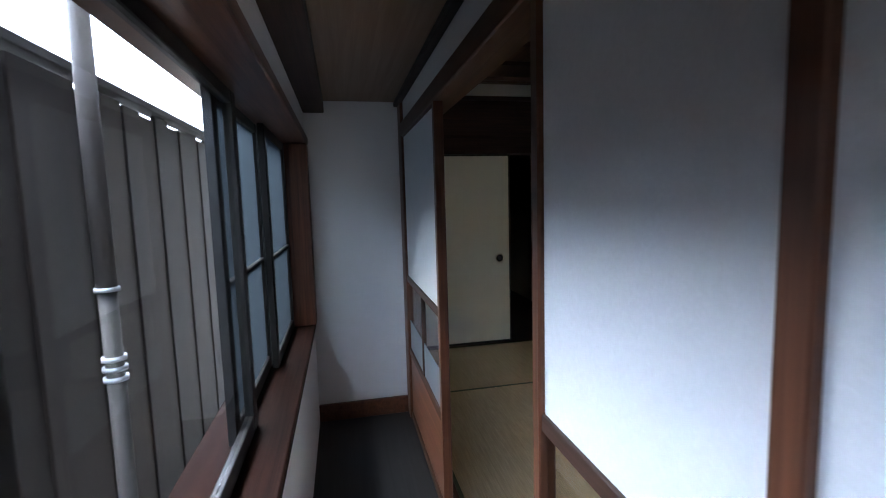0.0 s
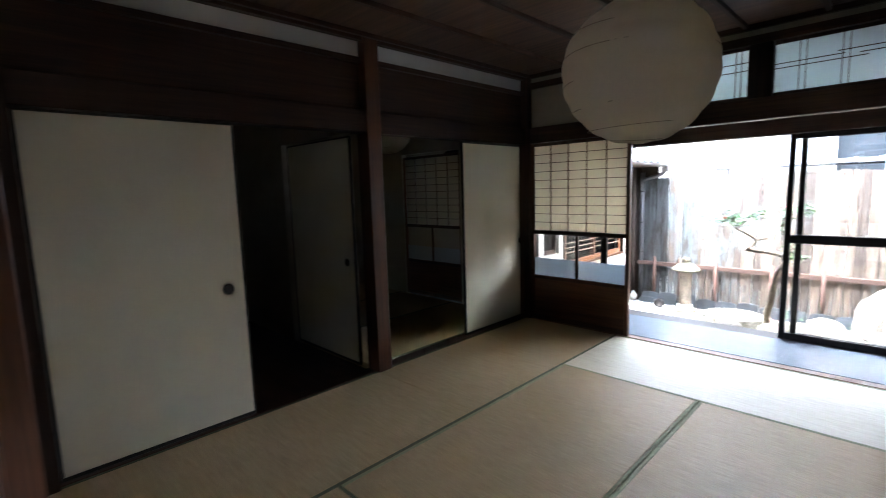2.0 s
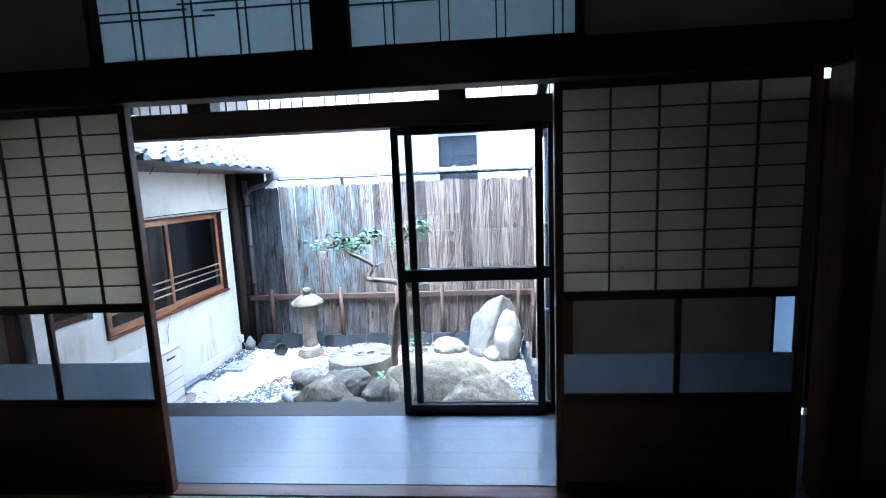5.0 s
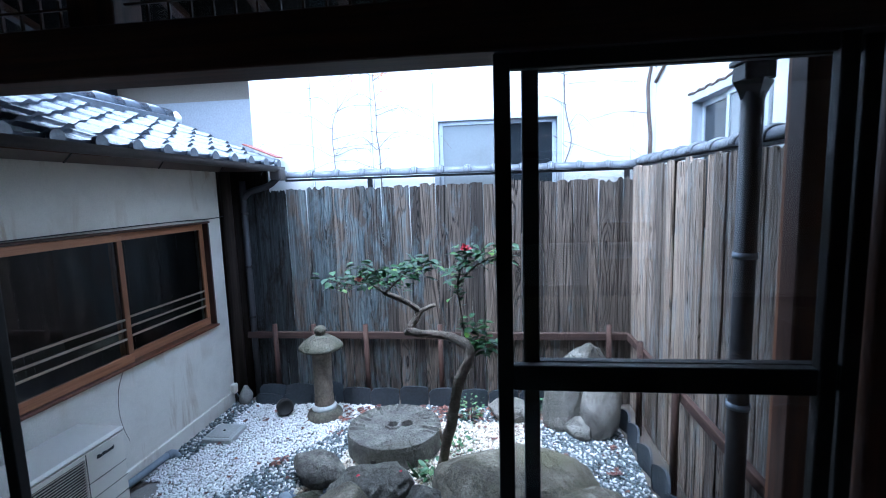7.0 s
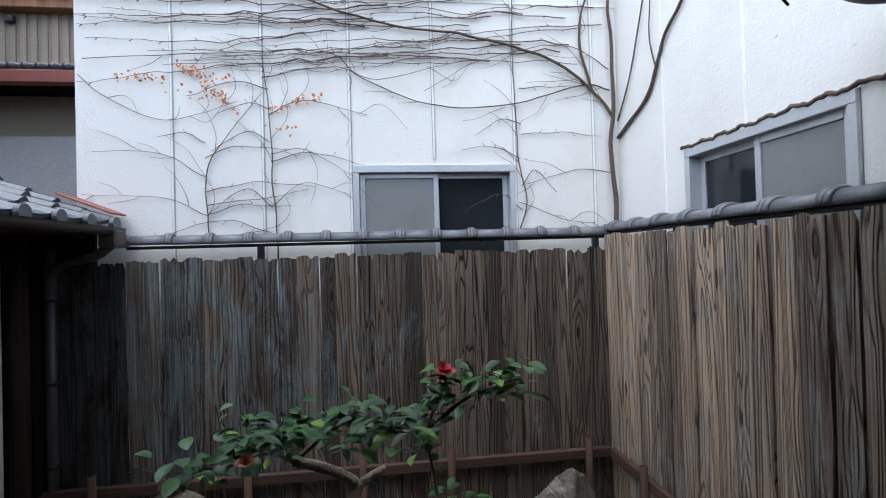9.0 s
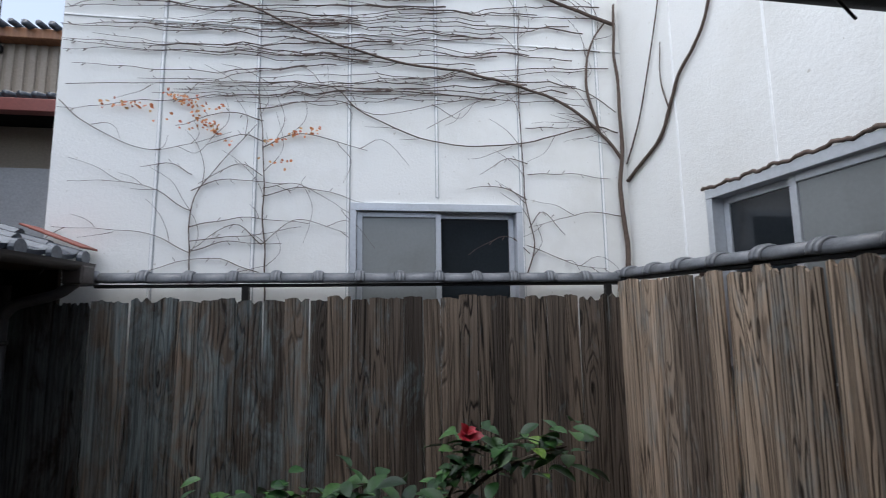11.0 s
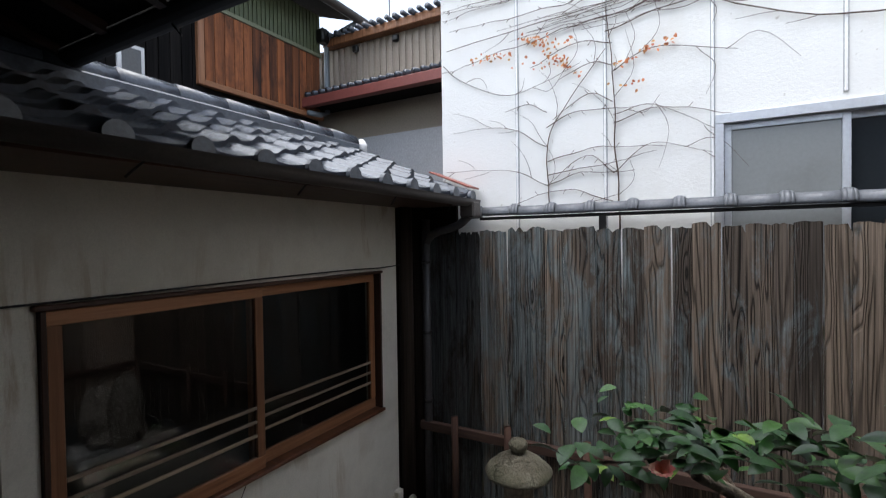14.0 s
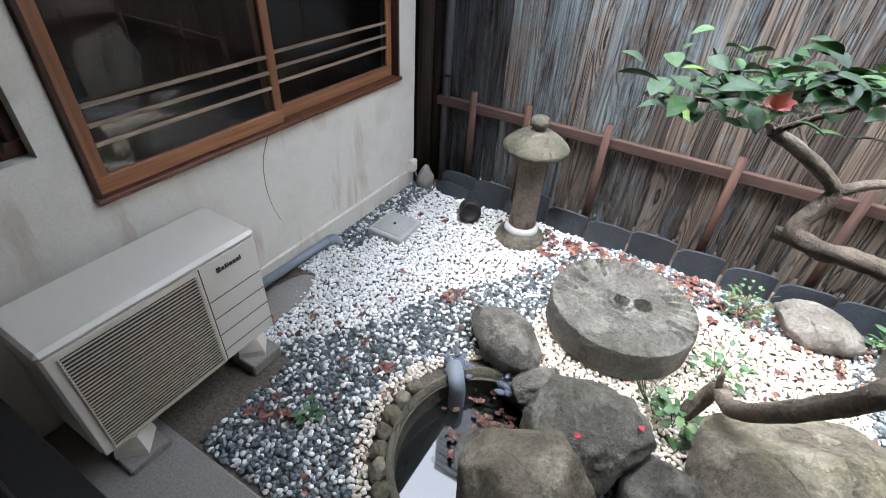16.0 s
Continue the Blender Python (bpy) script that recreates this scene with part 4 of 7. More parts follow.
BR = "worn brown straw tatami mat with a green edging"
mat("tatami_mat", 1.54, 3.50, 4.60, 5.568, TATAMI, BR, MATDARK, True)
mat("tatami_mat", 3.50, 5.418, 4.60, 5.568, TATAMI, BR, MATDARK, True)
mat("tatami_mat", 1.54, 2.55, 2.69, 4.60, TATAMI, BR, MATDARK, False)
mat("tatami_mat", 2.55, 4.50, 3.66, 4.60, TATAMI, BR, MATGREEN, True)
mat("tatami_mat", 2.55, 4.50, 2.69, 3.66, TATAMI, BR, MATGREEN, True)
mat("tatami_mat", 4.50, 5.418, 2.69, 4.60, RUG, "pale straw tatami mat lying by the open shoji", MATGREEN, False)
mat("tatami_mat", 1.54, 3.50, 1.648, 2.69, TATAMI, BR, MATGREEN, True)
mat("tatami_mat", 3.50, 5.418, 1.648, 2.69, TATAMI, BR, MATGREEN, True)
for x0, x1, y0, y1 in ((3.545, 5.42, 5.69, 6.62), (3.545, 5.42, 6.62, 7.55), (3.545, 5.42, 7.55, 8.48)):
    mat("tatami_mat", x0, x1, y0, y1, TATAMI, "dim straw tatami mat in the far room", MATDARK, True)

# ---- paper lanterns ----
RIBWOOD = plain("bamboo_rib", (0.28, 0.22, 0.15), 0.7)


def paper_lantern(at, r, label):
    ob = thing("paper_lantern", at, label, "lamp", "paper lanterns")
    bm = bmesh.new()
    bmesh.ops.create_uvsphere(bm, u_segments=64, v_segments=56, radius=1.0)
    for v in bm.verts:
        lat = math.asin(max(-1, min(1, v.co.z)))
        rib = 0.02 * abs(math.sin(lat * 9 + 0.25 * math.atan2(v.co.y, v.co.x)))
        k = 1 + rib + 0.025 * noise.noise(v.co * 1.6)
        v.co = Vector((v.co.x * r * k, v.co.y * r * k, v.co.z * r * 0.96 * k)) + Vector(at)
    shade = part("shade", bm, LANTERNPAPER, ob, "cream ribbed paper globe", True)
    for k in range(1, 9):
        lat = (k - 4.5) / 9 * math.pi
        pts = [(at[0] + r * 1.014 * math.cos(lat) * math.cos(t), at[1] + r * 1.014 * math.cos(lat) * math.sin(t), at[2] + r * 0.97 * math.sin(lat) + 0.012 * math.sin(t + k)) for t in [i * math.pi / 24 for i in range(49)]]
        part("rib", tube(pts, 0.0012, sides=4), RIBWOOD, shade)
    part("cord", tube([(at[0], at[1], at[2] + r * 0.95), (at[0], at[1], 2.40)], 0.004, sides=6), BLACK, ob)
    part("ceiling_cap", lathe([(0.04, 2.37 - at[2]), (0.045, 2.385 - at[2]), (0.045, 2.4 - at[2])], 20, at), WHITEWALL, ob)
    return ob


paper_lantern((3.375, 3.615, 1.768), 0.283, "large round cream paper lantern hanging from the ceiling")
paper_lantern((4.85, 7.0, 2.0), 0.26, "round cream paper lantern in the dim far room")


# ---- the courtyard: ground, kitchen wing, neighbours ----
G = -0.53
structure("ground", box(-40, 60, -40, 60, G - 0.6, G - 0.30), SOIL, "bare earth", "ground")
bm = bmesh.new()
rim = [bm.verts.new((7.20 + 0.345 * math.cos(a), 4.60 + 0.305 * math.sin(a), G)) for a in [2 * math.pi * i / 40 for i in range(40)]]
corners = [bm.verts.new((x, y, G)) for x, y in ((6.24, 2.2), (9.12, 2.2), (9.12, 6.1), (6.24, 6.1))]
loops = [bm.edges.new((a, b)) for ring in (rim, corners) for a, b in zip(ring, ring[1:] + ring[:1])]
bmesh.ops.triangle_fill(bm, edges=loops, use_beauty=True)
structure("ground_garden", bm, SOIL, "garden soil under the gravel", "ground")
structure("ground_lane", box(-2.6, 0.64, -4, 9, G - 0.06, G), CONCRETE, "concrete lane outside the hall window", "ground")
structure("ground_slab", box(6.24, 6.64, 4.4, 5.98, G, G + 0.035, 0.01), CONCRETE, "rough concrete slab below the veranda", "pavement")

# kitchen wing
bm = box(6.28, 6.855, 5.98, 6.10, G, 0.47)
box(6.28, 6.40, 5.98, 6.10, 0.47, 1.17, bm=bm)
box(6.76, 6.855, 5.98, 6.10, 0.47, 1.17, bm=bm)
box(6.28, 6.855, 5.98, 6.10, 1.17, 1.78, bm=bm)
box(6.855, 8.635, 5.98, 6.10, G, 0.272, bm=bm)
box(6.855, 8.635, 5.98, 6.10, 1.155, 1.78, bm=bm)
box(8.635, 8.825, 5.98, 6.10, G, 1.78, bm=bm)
structure("wall_kitchen", bm, KITCHENWALL, "stained grey-beige plaster wall of the kitchen wing", "wall")
# Guessed kitchen interior, its gloom put into the wall colour.
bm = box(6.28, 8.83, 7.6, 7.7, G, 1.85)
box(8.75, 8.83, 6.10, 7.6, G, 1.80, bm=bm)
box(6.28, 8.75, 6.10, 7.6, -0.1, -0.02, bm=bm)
structure("wall_kitchen_inside", bm, plain("dim_kitchen_wall", (0.06, 0.055, 0.05), 0.9), "inner wall of the kitchen, coloured dark for an unlit room", "wall")
structure("plinth_kitchen", box(6.64, 8.80, 5.965, 5.985, G, G + 0.13, 0.008), KITCHENWALL, "cracked concrete plinth", "plinth")
structure("wall_crack", tube(smooth_path([(7.62, 5.979, 0.27), (7.56, 5.979, 0.15), (7.545, 5.979, 0.02), (7.56, 5.979, -0.10), (7.60, 5.979, -0.22)]), 0.0022, 0.001, 5), SOIL)

kw = thing("kitchen_window", (7.745, 5.98, 0.272), "orange-brown wooden sliding window with dark glass and three slats", "window")
part("sill", box(6.85, 8.64, 5.945, 6.06, 0.262, 0.282, 0.004), REDWOOD_Y, kw)
part("head", box(6.84, 8.645, 5.955, 6.06, 1.15, 1.168, 0.004), DARKWOOD_X, kw)
for x in (6.857, 8.615):
    part("jamb", box(x, x + 0.018, 5.96, 6.06, 0.283, 1.149, 0.003), DARKWOOD, kw)
for x0, x1, y in ((6.876, 7.715, 5.985), (7.665, 8.614, 6.02)):
    leaf = part("casement", box(x0, x1, y - 0.013, y + 0.013, 0.283, 0.345, 0.003), ORANGEWOOD, kw)
    part("top_rail", box(x0, x1, y - 0.013, y + 0.013, 1.098, 1.148, 0.003), ORANGEWOOD, leaf)
    for x in (x0, x1 - 0.045):
        part("stile", box(x, x + 0.045, y - 0.014, y + 0.014, 0.345, 1.098, 0.003), ORANGEWOOD_Z, leaf)
    p = part("pane", box(x0 + 0.045, x1 - 0.045, y - 0.002, y + 0.002, 0.345, 1.098), SMOKED, leaf)
    p.visible_shadow = False
    for z in (0.445, 0.510, 0.575):
        part("slat", box(x0 + 0.045, x1 - 0.045, y - 0.015, y - 0.003, z, z + 0.014, 0.002), SLATWOOD, leaf, "weathered pale slat")
kw2 = thing("small_window", (6.58, 5.98, 0.47), "small dark window recess with an iron latch", "window")
part("frame", box(6.40, 6.76, 6.03, 6.07, 0.47, 0.52, 0.003), DARKWOOD_X, kw2)
for x in (6.40, 6.725):
    part("stile", box(x, x + 0.035, 6.03, 6.07, 0.52, 1.17, 0.003), DARKWOOD, kw2)
part("pane", box(6.435, 6.725, 6.048, 6.052, 0.52, 1.17), SMOKED, kw2).visible_shadow = False
part("latch", tube(smooth_path([(6.70, 6.02, 0.50), (6.70, 6.0, 0.55), (6.69, 6.01, 0.60), (6.70, 6.02, 0.65)]), 0.006, sides=6), IRON, kw2)
wire = thing("wall_wire", (8.2, 5.97, 1.19), "thin cable run along the wall above the window", "cable")
part("cable", tube(smooth_path([(6.3, 5.965, 1.178), (6.85, 5.962, 1.176), (7.6, 5.962, 1.186), (8.3, 5.962, 1.19), (8.65, 5.962, 1.186), (8.95, 5.93, 1.205)]), 0.004, sides=5), IRON, wire)

# posts in the corner beside the kitchen
for x, y, r in ((8.87, 5.93, 0.05), (8.98, 5.90, 0.055)):
    p = thing("corner_post", (x, y, G), "weathered dark wooden corner post", "post", "corner posts")
    part("trunk", tube([(x, y, G), (x + 0.004, y, 0.5), (x, y, 1.62)], r, r * 0.95, 12, bumpy=0.08), POSTWOOD, p, "", True)
rp = thing("rain_pipe", (8.93, 5.80, G), "dark brown rain pipe in the corner", "drainpipe")
part("pipe", tube([(8.93, 5.80, G), (8.93, 5.80, 1.5)], 0.028, sides=12), PIPEBROWN, rp, "", True)
for z in (0.25, 0.72, 1.2):
    part("clamp", tube([(8.93, 5.80, z), (8.93, 5.80, z + 0.02)], 0.034, sides=12), IRON, rp, "", True)

# kitchen roof
def roof_tile(w=0.235, l=0.225, th=0.024):
    """A wave-shaped clay tile along +y, one roll beside a shallow pan."""
    bm = bmesh.new()
    n = 16
    rows = []
    for y, lift in ((0, 0.0), (l, 0.0)):
        for z_off in (0.0, -th):
            row = []
            for i in range(n + 1):
                u = i / n
                z = -0.010 * math.sin(math.pi * u / 0.68) if u < 0.68 else 0.026 * math.sin(math.pi * (u - 0.68) / 0.32)
                row.append(bm.verts.new((u * w * 1.04, y, z + z_off + lift)))
            rows.append(row)
    a, b, c, d = rows
    for i in range(n):
        bm.faces.new((a[i], a[i + 1], c[i + 1], c[i]))
        bm.faces.new((d[i], d[i + 1], b[i + 1], b[i]))
        bm.faces.new((b[i], b[i + 1], a[i + 1], a[i]))
        bm.faces.new((c[i], c[i + 1], d[i + 1], d[i]))
    for i in (0, n):
        bm.faces.new((a[i], c[i], d[i], b[i]))
    return bm


roof = thing("kitchen_roof", (7.5, 6.2, 1.66), "grey wave-tiled roof of the kitchen wing", "roof", kind="structure")
slope = math.atan2(0.43, 1.06)
RIDGE_Y, RIDGE_Z = 6.60, 2.105
bm = bmesh.new()
vs = [bm.verts.new(p) for p in ((5.9, 5.56, 1.61), (9.02, 5.56, 1.61), (9.02, 6.6, 2.03), (5.9, 6.6, 2.03), (9.02, 7.7, 1.58), (5.9, 7.7, 1.58))]
for f in ((0, 1, 2, 3), (3, 2, 4, 5)):
    bm.faces.new([vs[i] for i in f])
bmesh.ops.solidify(bm, geom=bm.faces[:], thickness=0.03)
part("deck", bm, NEARBLACK, roof, "dark roof boards")
tile_mesh = bpy.data.meshes.new("tile")
bm = roof_tile()
bm.normal_update()
bmesh.ops.split_edges(bm, edges=[e for e in bm.edges if len(e.link_faces) == 2 and e.calc_face_angle(0.0) > 0.7])
for f in bm.faces:
    f.smooth = True
bm.to_mesh(tile_mesh)
bm.free()
tile_mesh.materials.append(TILE)
disc_mesh = bpy.data.meshes.new("eave_disc")
bm = lathe([(0.001, 0.0), (0.036, 0.0), (0.040, 0.006), (0.040, 0.03)], 16)
bm.to_mesh(disc_mesh)
bm.free()
disc_mesh.materials.append(TILE)
rnd = random.Random(4)
for r in range(7):
    for c in range(13):
        x, s = 5.95 + c * 0.237, r * 0.163
        ob = new("tile", tile_mesh)
        ob.parent = roof
        y, z = 5.50 + s * math.cos(slope), 1.662 + s * math.sin(slope)
        ob.matrix_basis = Matrix.Translation(Vector((x + rnd.uniform(-0.005, 0.005), y, z)) - roof.location) @ Euler((slope - 0.10 + rnd.uniform(-0.018, 0.018), rnd.uniform(-0.03, 0.03), rnd.uniform(-0.02, 0.02))).to_matrix().to_4x4()
        if r == 0:
            ob = new("eave_disc", disc_mesh)
            ob.parent = roof
            ob.matrix_basis = Matrix.Translation(Vector((x + 0.197, 5.498, 1.645)) - roof.location) @ Euler((radians(90), 0, 0)).to_matrix().to_4x4()
for i in range(11):
    x = 5.95 + i * 0.29
    part("ridge_tile", tube([(x, RIDGE_Y, RIDGE_Z + 0.03), (x + 0.28, RIDGE_Y, RIDGE_Z + 0.03)], 0.075, 0.07, 14), TILE, roof, "", True)
part("ridge_bed", box(5.95, 9.12, RIDGE_Y - 0.09, RIDGE_Y + 0.09, RIDGE_Z - 0.06, RIDGE_Z + 0.02, 0.01), TILE, roof)
part("ridge_end", boulder((9.22, RIDGE_Y - 0.02, RIDGE_Z + 0.02), (0.05, 0.05, 0.07), 3), WHITEWALL, roof, "chipped white plaster ridge end", True)
bm = box(0.0, 0.15, 0.0, 0.34, 0.0, 0.012, 0.003)
bmesh.ops.transform(bm, matrix=pose(9.0, 5.50, 1.70) @ Euler((slope, 0, 0)).to_matrix().to_4x4(), verts=bm.verts)
part("flashing", bm, plain("red_brown_sheet", (0.22, 0.06, 0.04), 0.5, 0.2), roof, "red-brown metal flashing")
kg = thing("rain_gutter", (7.5, 5.47, 1.6), "brown rain gutter along the kitchen eave", "gutter")
part("trough", half_pipe((6.0, 5.45, 1.632), (8.97, 5.45, 1.612), 0.045), GUTTER, kg, "", True)
part("outlet", box(8.85, 8.96, 5.40, 5.50, 1.50, 1.60, 0.01), GUTTER, kg)
part("elbow", tube(smooth_path([(8.90, 5.46, 1.51), (8.91, 5.55, 1.45), (8.93, 5.74, 1.40), (8.93, 5.80, 1.34)]), 0.028, sides=10), PIPEBROWN, kg, "", True)
for x in (6.9, 7.5, 8.1, 8.68):
    hook(kg, x, 5.47, 1.585, "x")
structure("eave_kitchen", box(6.0, 9.0, 5.52, 6.0, 1.585, 1.598), DARKWOOD_X, "dark eave boards", "roof")

# neighbour's board-clad upper storey
shed = thing("neighbour_house", (9.5, 8.3, G), "old neighbour house with rusty boards and green sheet metal", "house")
part("wall", box(6.2, 10.25, 8.04, 9.4, G, 3.3), NEARBLACK, shed, "grey boarded wall")
for i in range(14):
    x = 8.82 + i * 0.102
    part("board", box(x, x + 0.098, 8.0, 8.03, 2.80, 3.47, 0.004), RUSTBOARD, shed)
for i in range(13):
    x = 7.55 + i * 0.097
    part("board", box(x, x + 0.092, 8.01, 8.035, 2.4, 3.47, 0.004), NEARBLACK, shed, "grey weathered board")
part("sill_rail", box(8.78, 10.27, 7.97, 8.03, 2.75, 2.80, 0.004), ORANGEWOOD, shed)
part("post", box(8.74, 8.80, 7.97, 8.03, 2.75, 3.5, 0.004), ORANGEWOOD_Z, shed)
part("band_rail", box(7.4, 10.27, 7.985, 8.03, 3.47, 3.51, 0.004), plain("pale_green_rail", (0.20, 0.21, 0.13), 0.6), shed)
bm = bmesh.new()
for i in range(56):
    box(7.4 + i * 0.051, 7.4 + i * 0.051 + 0.03, 7.995, 8.03, 3.51, 3.95, bm=bm)
box(7.4, 10.26, 8.005, 8.06, 3.51, 3.95, bm=bm)
part("green_sheet", bm, plain("green_corrugated_sheet", (0.10, 0.115, 0.06), 0.55, 0.1, dirty=0.7, stain=3), shed, "mossy green corrugated sheet")
bm = bmesh.new()
vs = [bm.verts.new(p) for p in ((7.2, 7.62, 3.93), (10.62, 7.62, 3.93), (10.62, 9.6, 4.6), (7.2, 9.6, 4.6))]
bm.faces.new(vs)
bmesh.ops.solidify(bm, geom=bm.faces[:], thickness=0.07)
part("roof", bm, NEARBLACK, shed, "dark tiled roof")
part("gutter", half_pipe((7.2, 7.58, 3.94), (10.7, 7.58, 3.90), 0.06), GUTTER, shed)
part("downpipe", tube(smooth_path([(10.45, 7.62, 3.86), (10.34, 7.85, 3.72), (10.32, 7.96, 3.6)]) + [Vector((10.32, 7.96, 2.85)), Vector((10.2, 7.95, 2.80)), Vector((10.0, 7.94, 2.78))], 0.03, sides=10), PIPEGREY, shed, "grey downpipe", True)
part("window", box(8.10, 8.30, 7.985, 8.01, 2.64, 2.90, 0.004), WHITEWALL, shed, "small white-framed window")
part("window_pane", box(8.13, 8.27, 7.980, 7.985, 2.67, 2.87), plain("dull_window_pane", (0.10, 0.10, 0.10), 0.2), shed)
part("bracket_lamp", box(10.18, 10.30, 7.88, 8.0, 3.62, 3.78, 0.02), BLACK, shed)
beige = thing("neighbour_house", (10.9, 7.3, G), "beige neighbour house with a low tiled canopy", "house")
part("wall", box(10.42, 12.5, 5.6, 8.6, G, 3.62), plain("beige_sheet_wall", (0.30, 0.25, 0.20), 0.8, dirty=0.4), beige)
RIBBED = plain("beige_ribbed_sheet", (0.33, 0.28, 0.23), 0.75, dirty=0.4)
for i in range(34):
    part("sheet_rib", box(10.405, 10.43, 5.65 + i * 0.085, 5.65 + i * 0.085 + 0.05, 3.0, 3.60, 0.004), RIBBED, beige)
part("fascia", box(10.30, 10.42, 5.6, 8.0, 3.60, 3.69, 0.006), ORANGEWOOD_Z, beige, "peeling orange wooden fascia")
for i in range(12):
    y = 5.6 + i * 0.2
    part("roof_tile", tube([(10.24, y + 0.05, 3.705), (10.7, y + 0.05, 3.725)], 0.026, 0.026, 8), TILE, beige, "", True)
    part("roof_tile", tube([(10.24, y + 0.15, 3.70), (10.7, y + 0.15, 3.72)], 0.030, 0.030, 8), TILE, beige, "", True)
    part("canopy_tile", tube([(9.98, y + 0.05, 2.975), (10.40, y + 0.05, 3.075)], 0.030, 0.030, 8), TILE, beige, "", True)
    part("canopy_tile", tube([(9.98, y + 0.15, 2.975), (10.40, y + 0.15, 3.075)], 0.030, 0.030, 8), TILE, beige, "", True)
part("red_beam", box(9.96, 10.05, 5.4, 8.25, 2.84, 2.94, 0.005), plain("red_oxide_beam", (0.20, 0.055, 0.045), 0.5), beige, "red-brown painted beam")
part("canopy_underside", box(10.0, 10.42, 5.6, 8.2, 2.88, 2.92), NEARBLACK, beige)
part("lower_wall", box(10.3, 10.41, 5.6, 8.6, G, 2.5), plain("pale_grey_wall", (0.42, 0.42, 0.43), 0.8), beige, "pale grey lower wall")
for y in (7.55, 7.0):
    part("bracket", box(10.36, 10.41, y, y + 0.07, 3.50, 3.57, 0.01), BLACK, beige)
ant = thing("tv_antenna", (12.2, 8.4, 3.62), "thin television antenna on a distant roof", "antenna")
part("mast", tube([(12.2, 8.4, 3.62), (12.2, 8.4, 6.0)], 0.008, sides=6), IRON, ant)
for z in (5.75, 5.95):
    part("boom", tube([(11.9, 8.4, z), (12.6, 8.4, z)], 0.008, sides=5), IRON, ant)

# white rendered building behind the fence
bm = box(9.18, 9.6, 2.0, 2.97, G, 3.8)
box(9.18, 9.6, 4.09, 5.80, G, 3.8, bm=bm)
box(9.18, 9.6, 2.97, 4.09, 2.02, 3.8, bm=bm)
box(9.18, 9.6, 2.97, 4.09, G, 0.9, bm=bm)
structure("wall_white_building", bm, STUCCO, "white textured render of the building behind the fence", "wall")
bm = box(8.42, 9.18, 2.0, 2.2, G, 3.8)
box(6.35, 8.42, 2.0, 2.2, 1.95, 3.8, bm=bm)
box(6.35, 8.42, 2.0, 2.2, G, 1.0, bm=bm)
box(6.35, 7.45, 2.0, 2.2, 1.0, 1.95, bm=bm)
structure("wall_white_wing", bm, STUCCO, "white textured render of the side wing", "wall")
# Unseen room walls, added in dark colours that stand for unlit interiors.
structure("wall_white_inside", box(10.0, 10.1, 2.4, 5.0, G, 3), plain("dim_room", (0.05, 0.055, 0.06), 0.9), "room wall behind the window, coloured dark for an unlit room", "wall")
structure("wall_wing_inside", box(6.4, 8.6, 1.3, 1.4, G, 3), plain("dim_wing_room", (0.10, 0.10, 0.09), 0.9), "room wall behind the wing window, coloured dim for an unlit room", "wall")
JOINT = plain("pale_joint_strip", (0.86, 0.86, 0.85), 0.6, vary=0.05)
# Grey bands flank each raised strip and stand in for its shadow.
JOINTSHADE = plain("grey_joint_shade", (0.42, 0.43, 0.44), 0.7, vary=0.15)
for y in (5.227, 4.665, 4.10, 3.535, 2.969, 2.389):
    z0 = 2.06 if 2.98 < y < 4.09 else 0.5
    structure("joint_strip", box(9.168, 9.181, y - 0.006, y + 0.006, z0, 3.8, 0.002), JOINT)
    structure("joint_sealant", box(9.176, 9.184, y - 0.012, y + 0.011, z0, 3.797), JOINTSHADE)
for z in (3.153,):
    structure("joint_strip", box(9.174, 9.181, 2.2, 5.80, z - 0.006, z + 0.006, 0.002), JOINT)
for x in (8.62, 7.98, 7.3):
    structure("joint_strip", box(x - 0.006, x + 0.006, 2.195, 2.206, 1.95 if x < 8.4 else 0.5, 3.8, 0.002), JOINT)


def alu_window(name, lo, hi, z0, z1, plane, axis, label, curtain):
    """A two-leaf aluminium window in a wall; axis is the way its width runs."""
    def at(a0, a1, d0, d1, q0, q1):
        return box(plane + d0, plane + d1, a0, a1, q0, q1, 0.002) if axis == "y" else box(a0, a1, plane - d1, plane - d0, q0, q1, 0.002)
    ob = thing(name, (plane, (lo + hi) / 2, z0) if axis == "y" else ((lo + hi) / 2, plane, z0), label, "window", "aluminium windows")
    part("head", at(lo, hi, -0.03, 0.10, z1 - 0.05, z1), ALU, ob)
    for a in (lo, hi - 0.04):
        part("jamb", at(a, a + 0.04, -0.028, 0.10, z0, z1 - 0.05), ALU, ob)
    part("sill", at(lo + 0.04, hi - 0.04, -0.03, 0.10, z0, z0 + 0.05), ALU, ob)
    mid = (lo + hi) / 2
    for k, (a, b, d) in enumerate(((lo + 0.042, mid + 0.02, 0.05), (mid - 0.02, hi - 0.042, 0.015)) if axis == "y" else ((lo + 0.042, mid + 0.02, 0.015), (mid - 0.02, hi - 0.042, 0.05))):
        leaf = part("casement", at(a, a + 0.035, d - 0.012, d + 0.012, z0 + 0.05, z1 - 0.05), ALU, ob)
        part("stile", at(b - 0.035, b, d - 0.012, d + 0.012, z0 + 0.05, z1 - 0.05), ALU, leaf)
        part("rail", at(a + 0.035, b - 0.035, d - 0.012, d + 0.012, z1 - 0.085, z1 - 0.05), ALU, leaf)
        part("pane", at(a + 0.035, b - 0.035, d - 0.002, d + 0.002, z0 + 0.05, z1 - 0.085), curtain[k], leaf)
    return ob


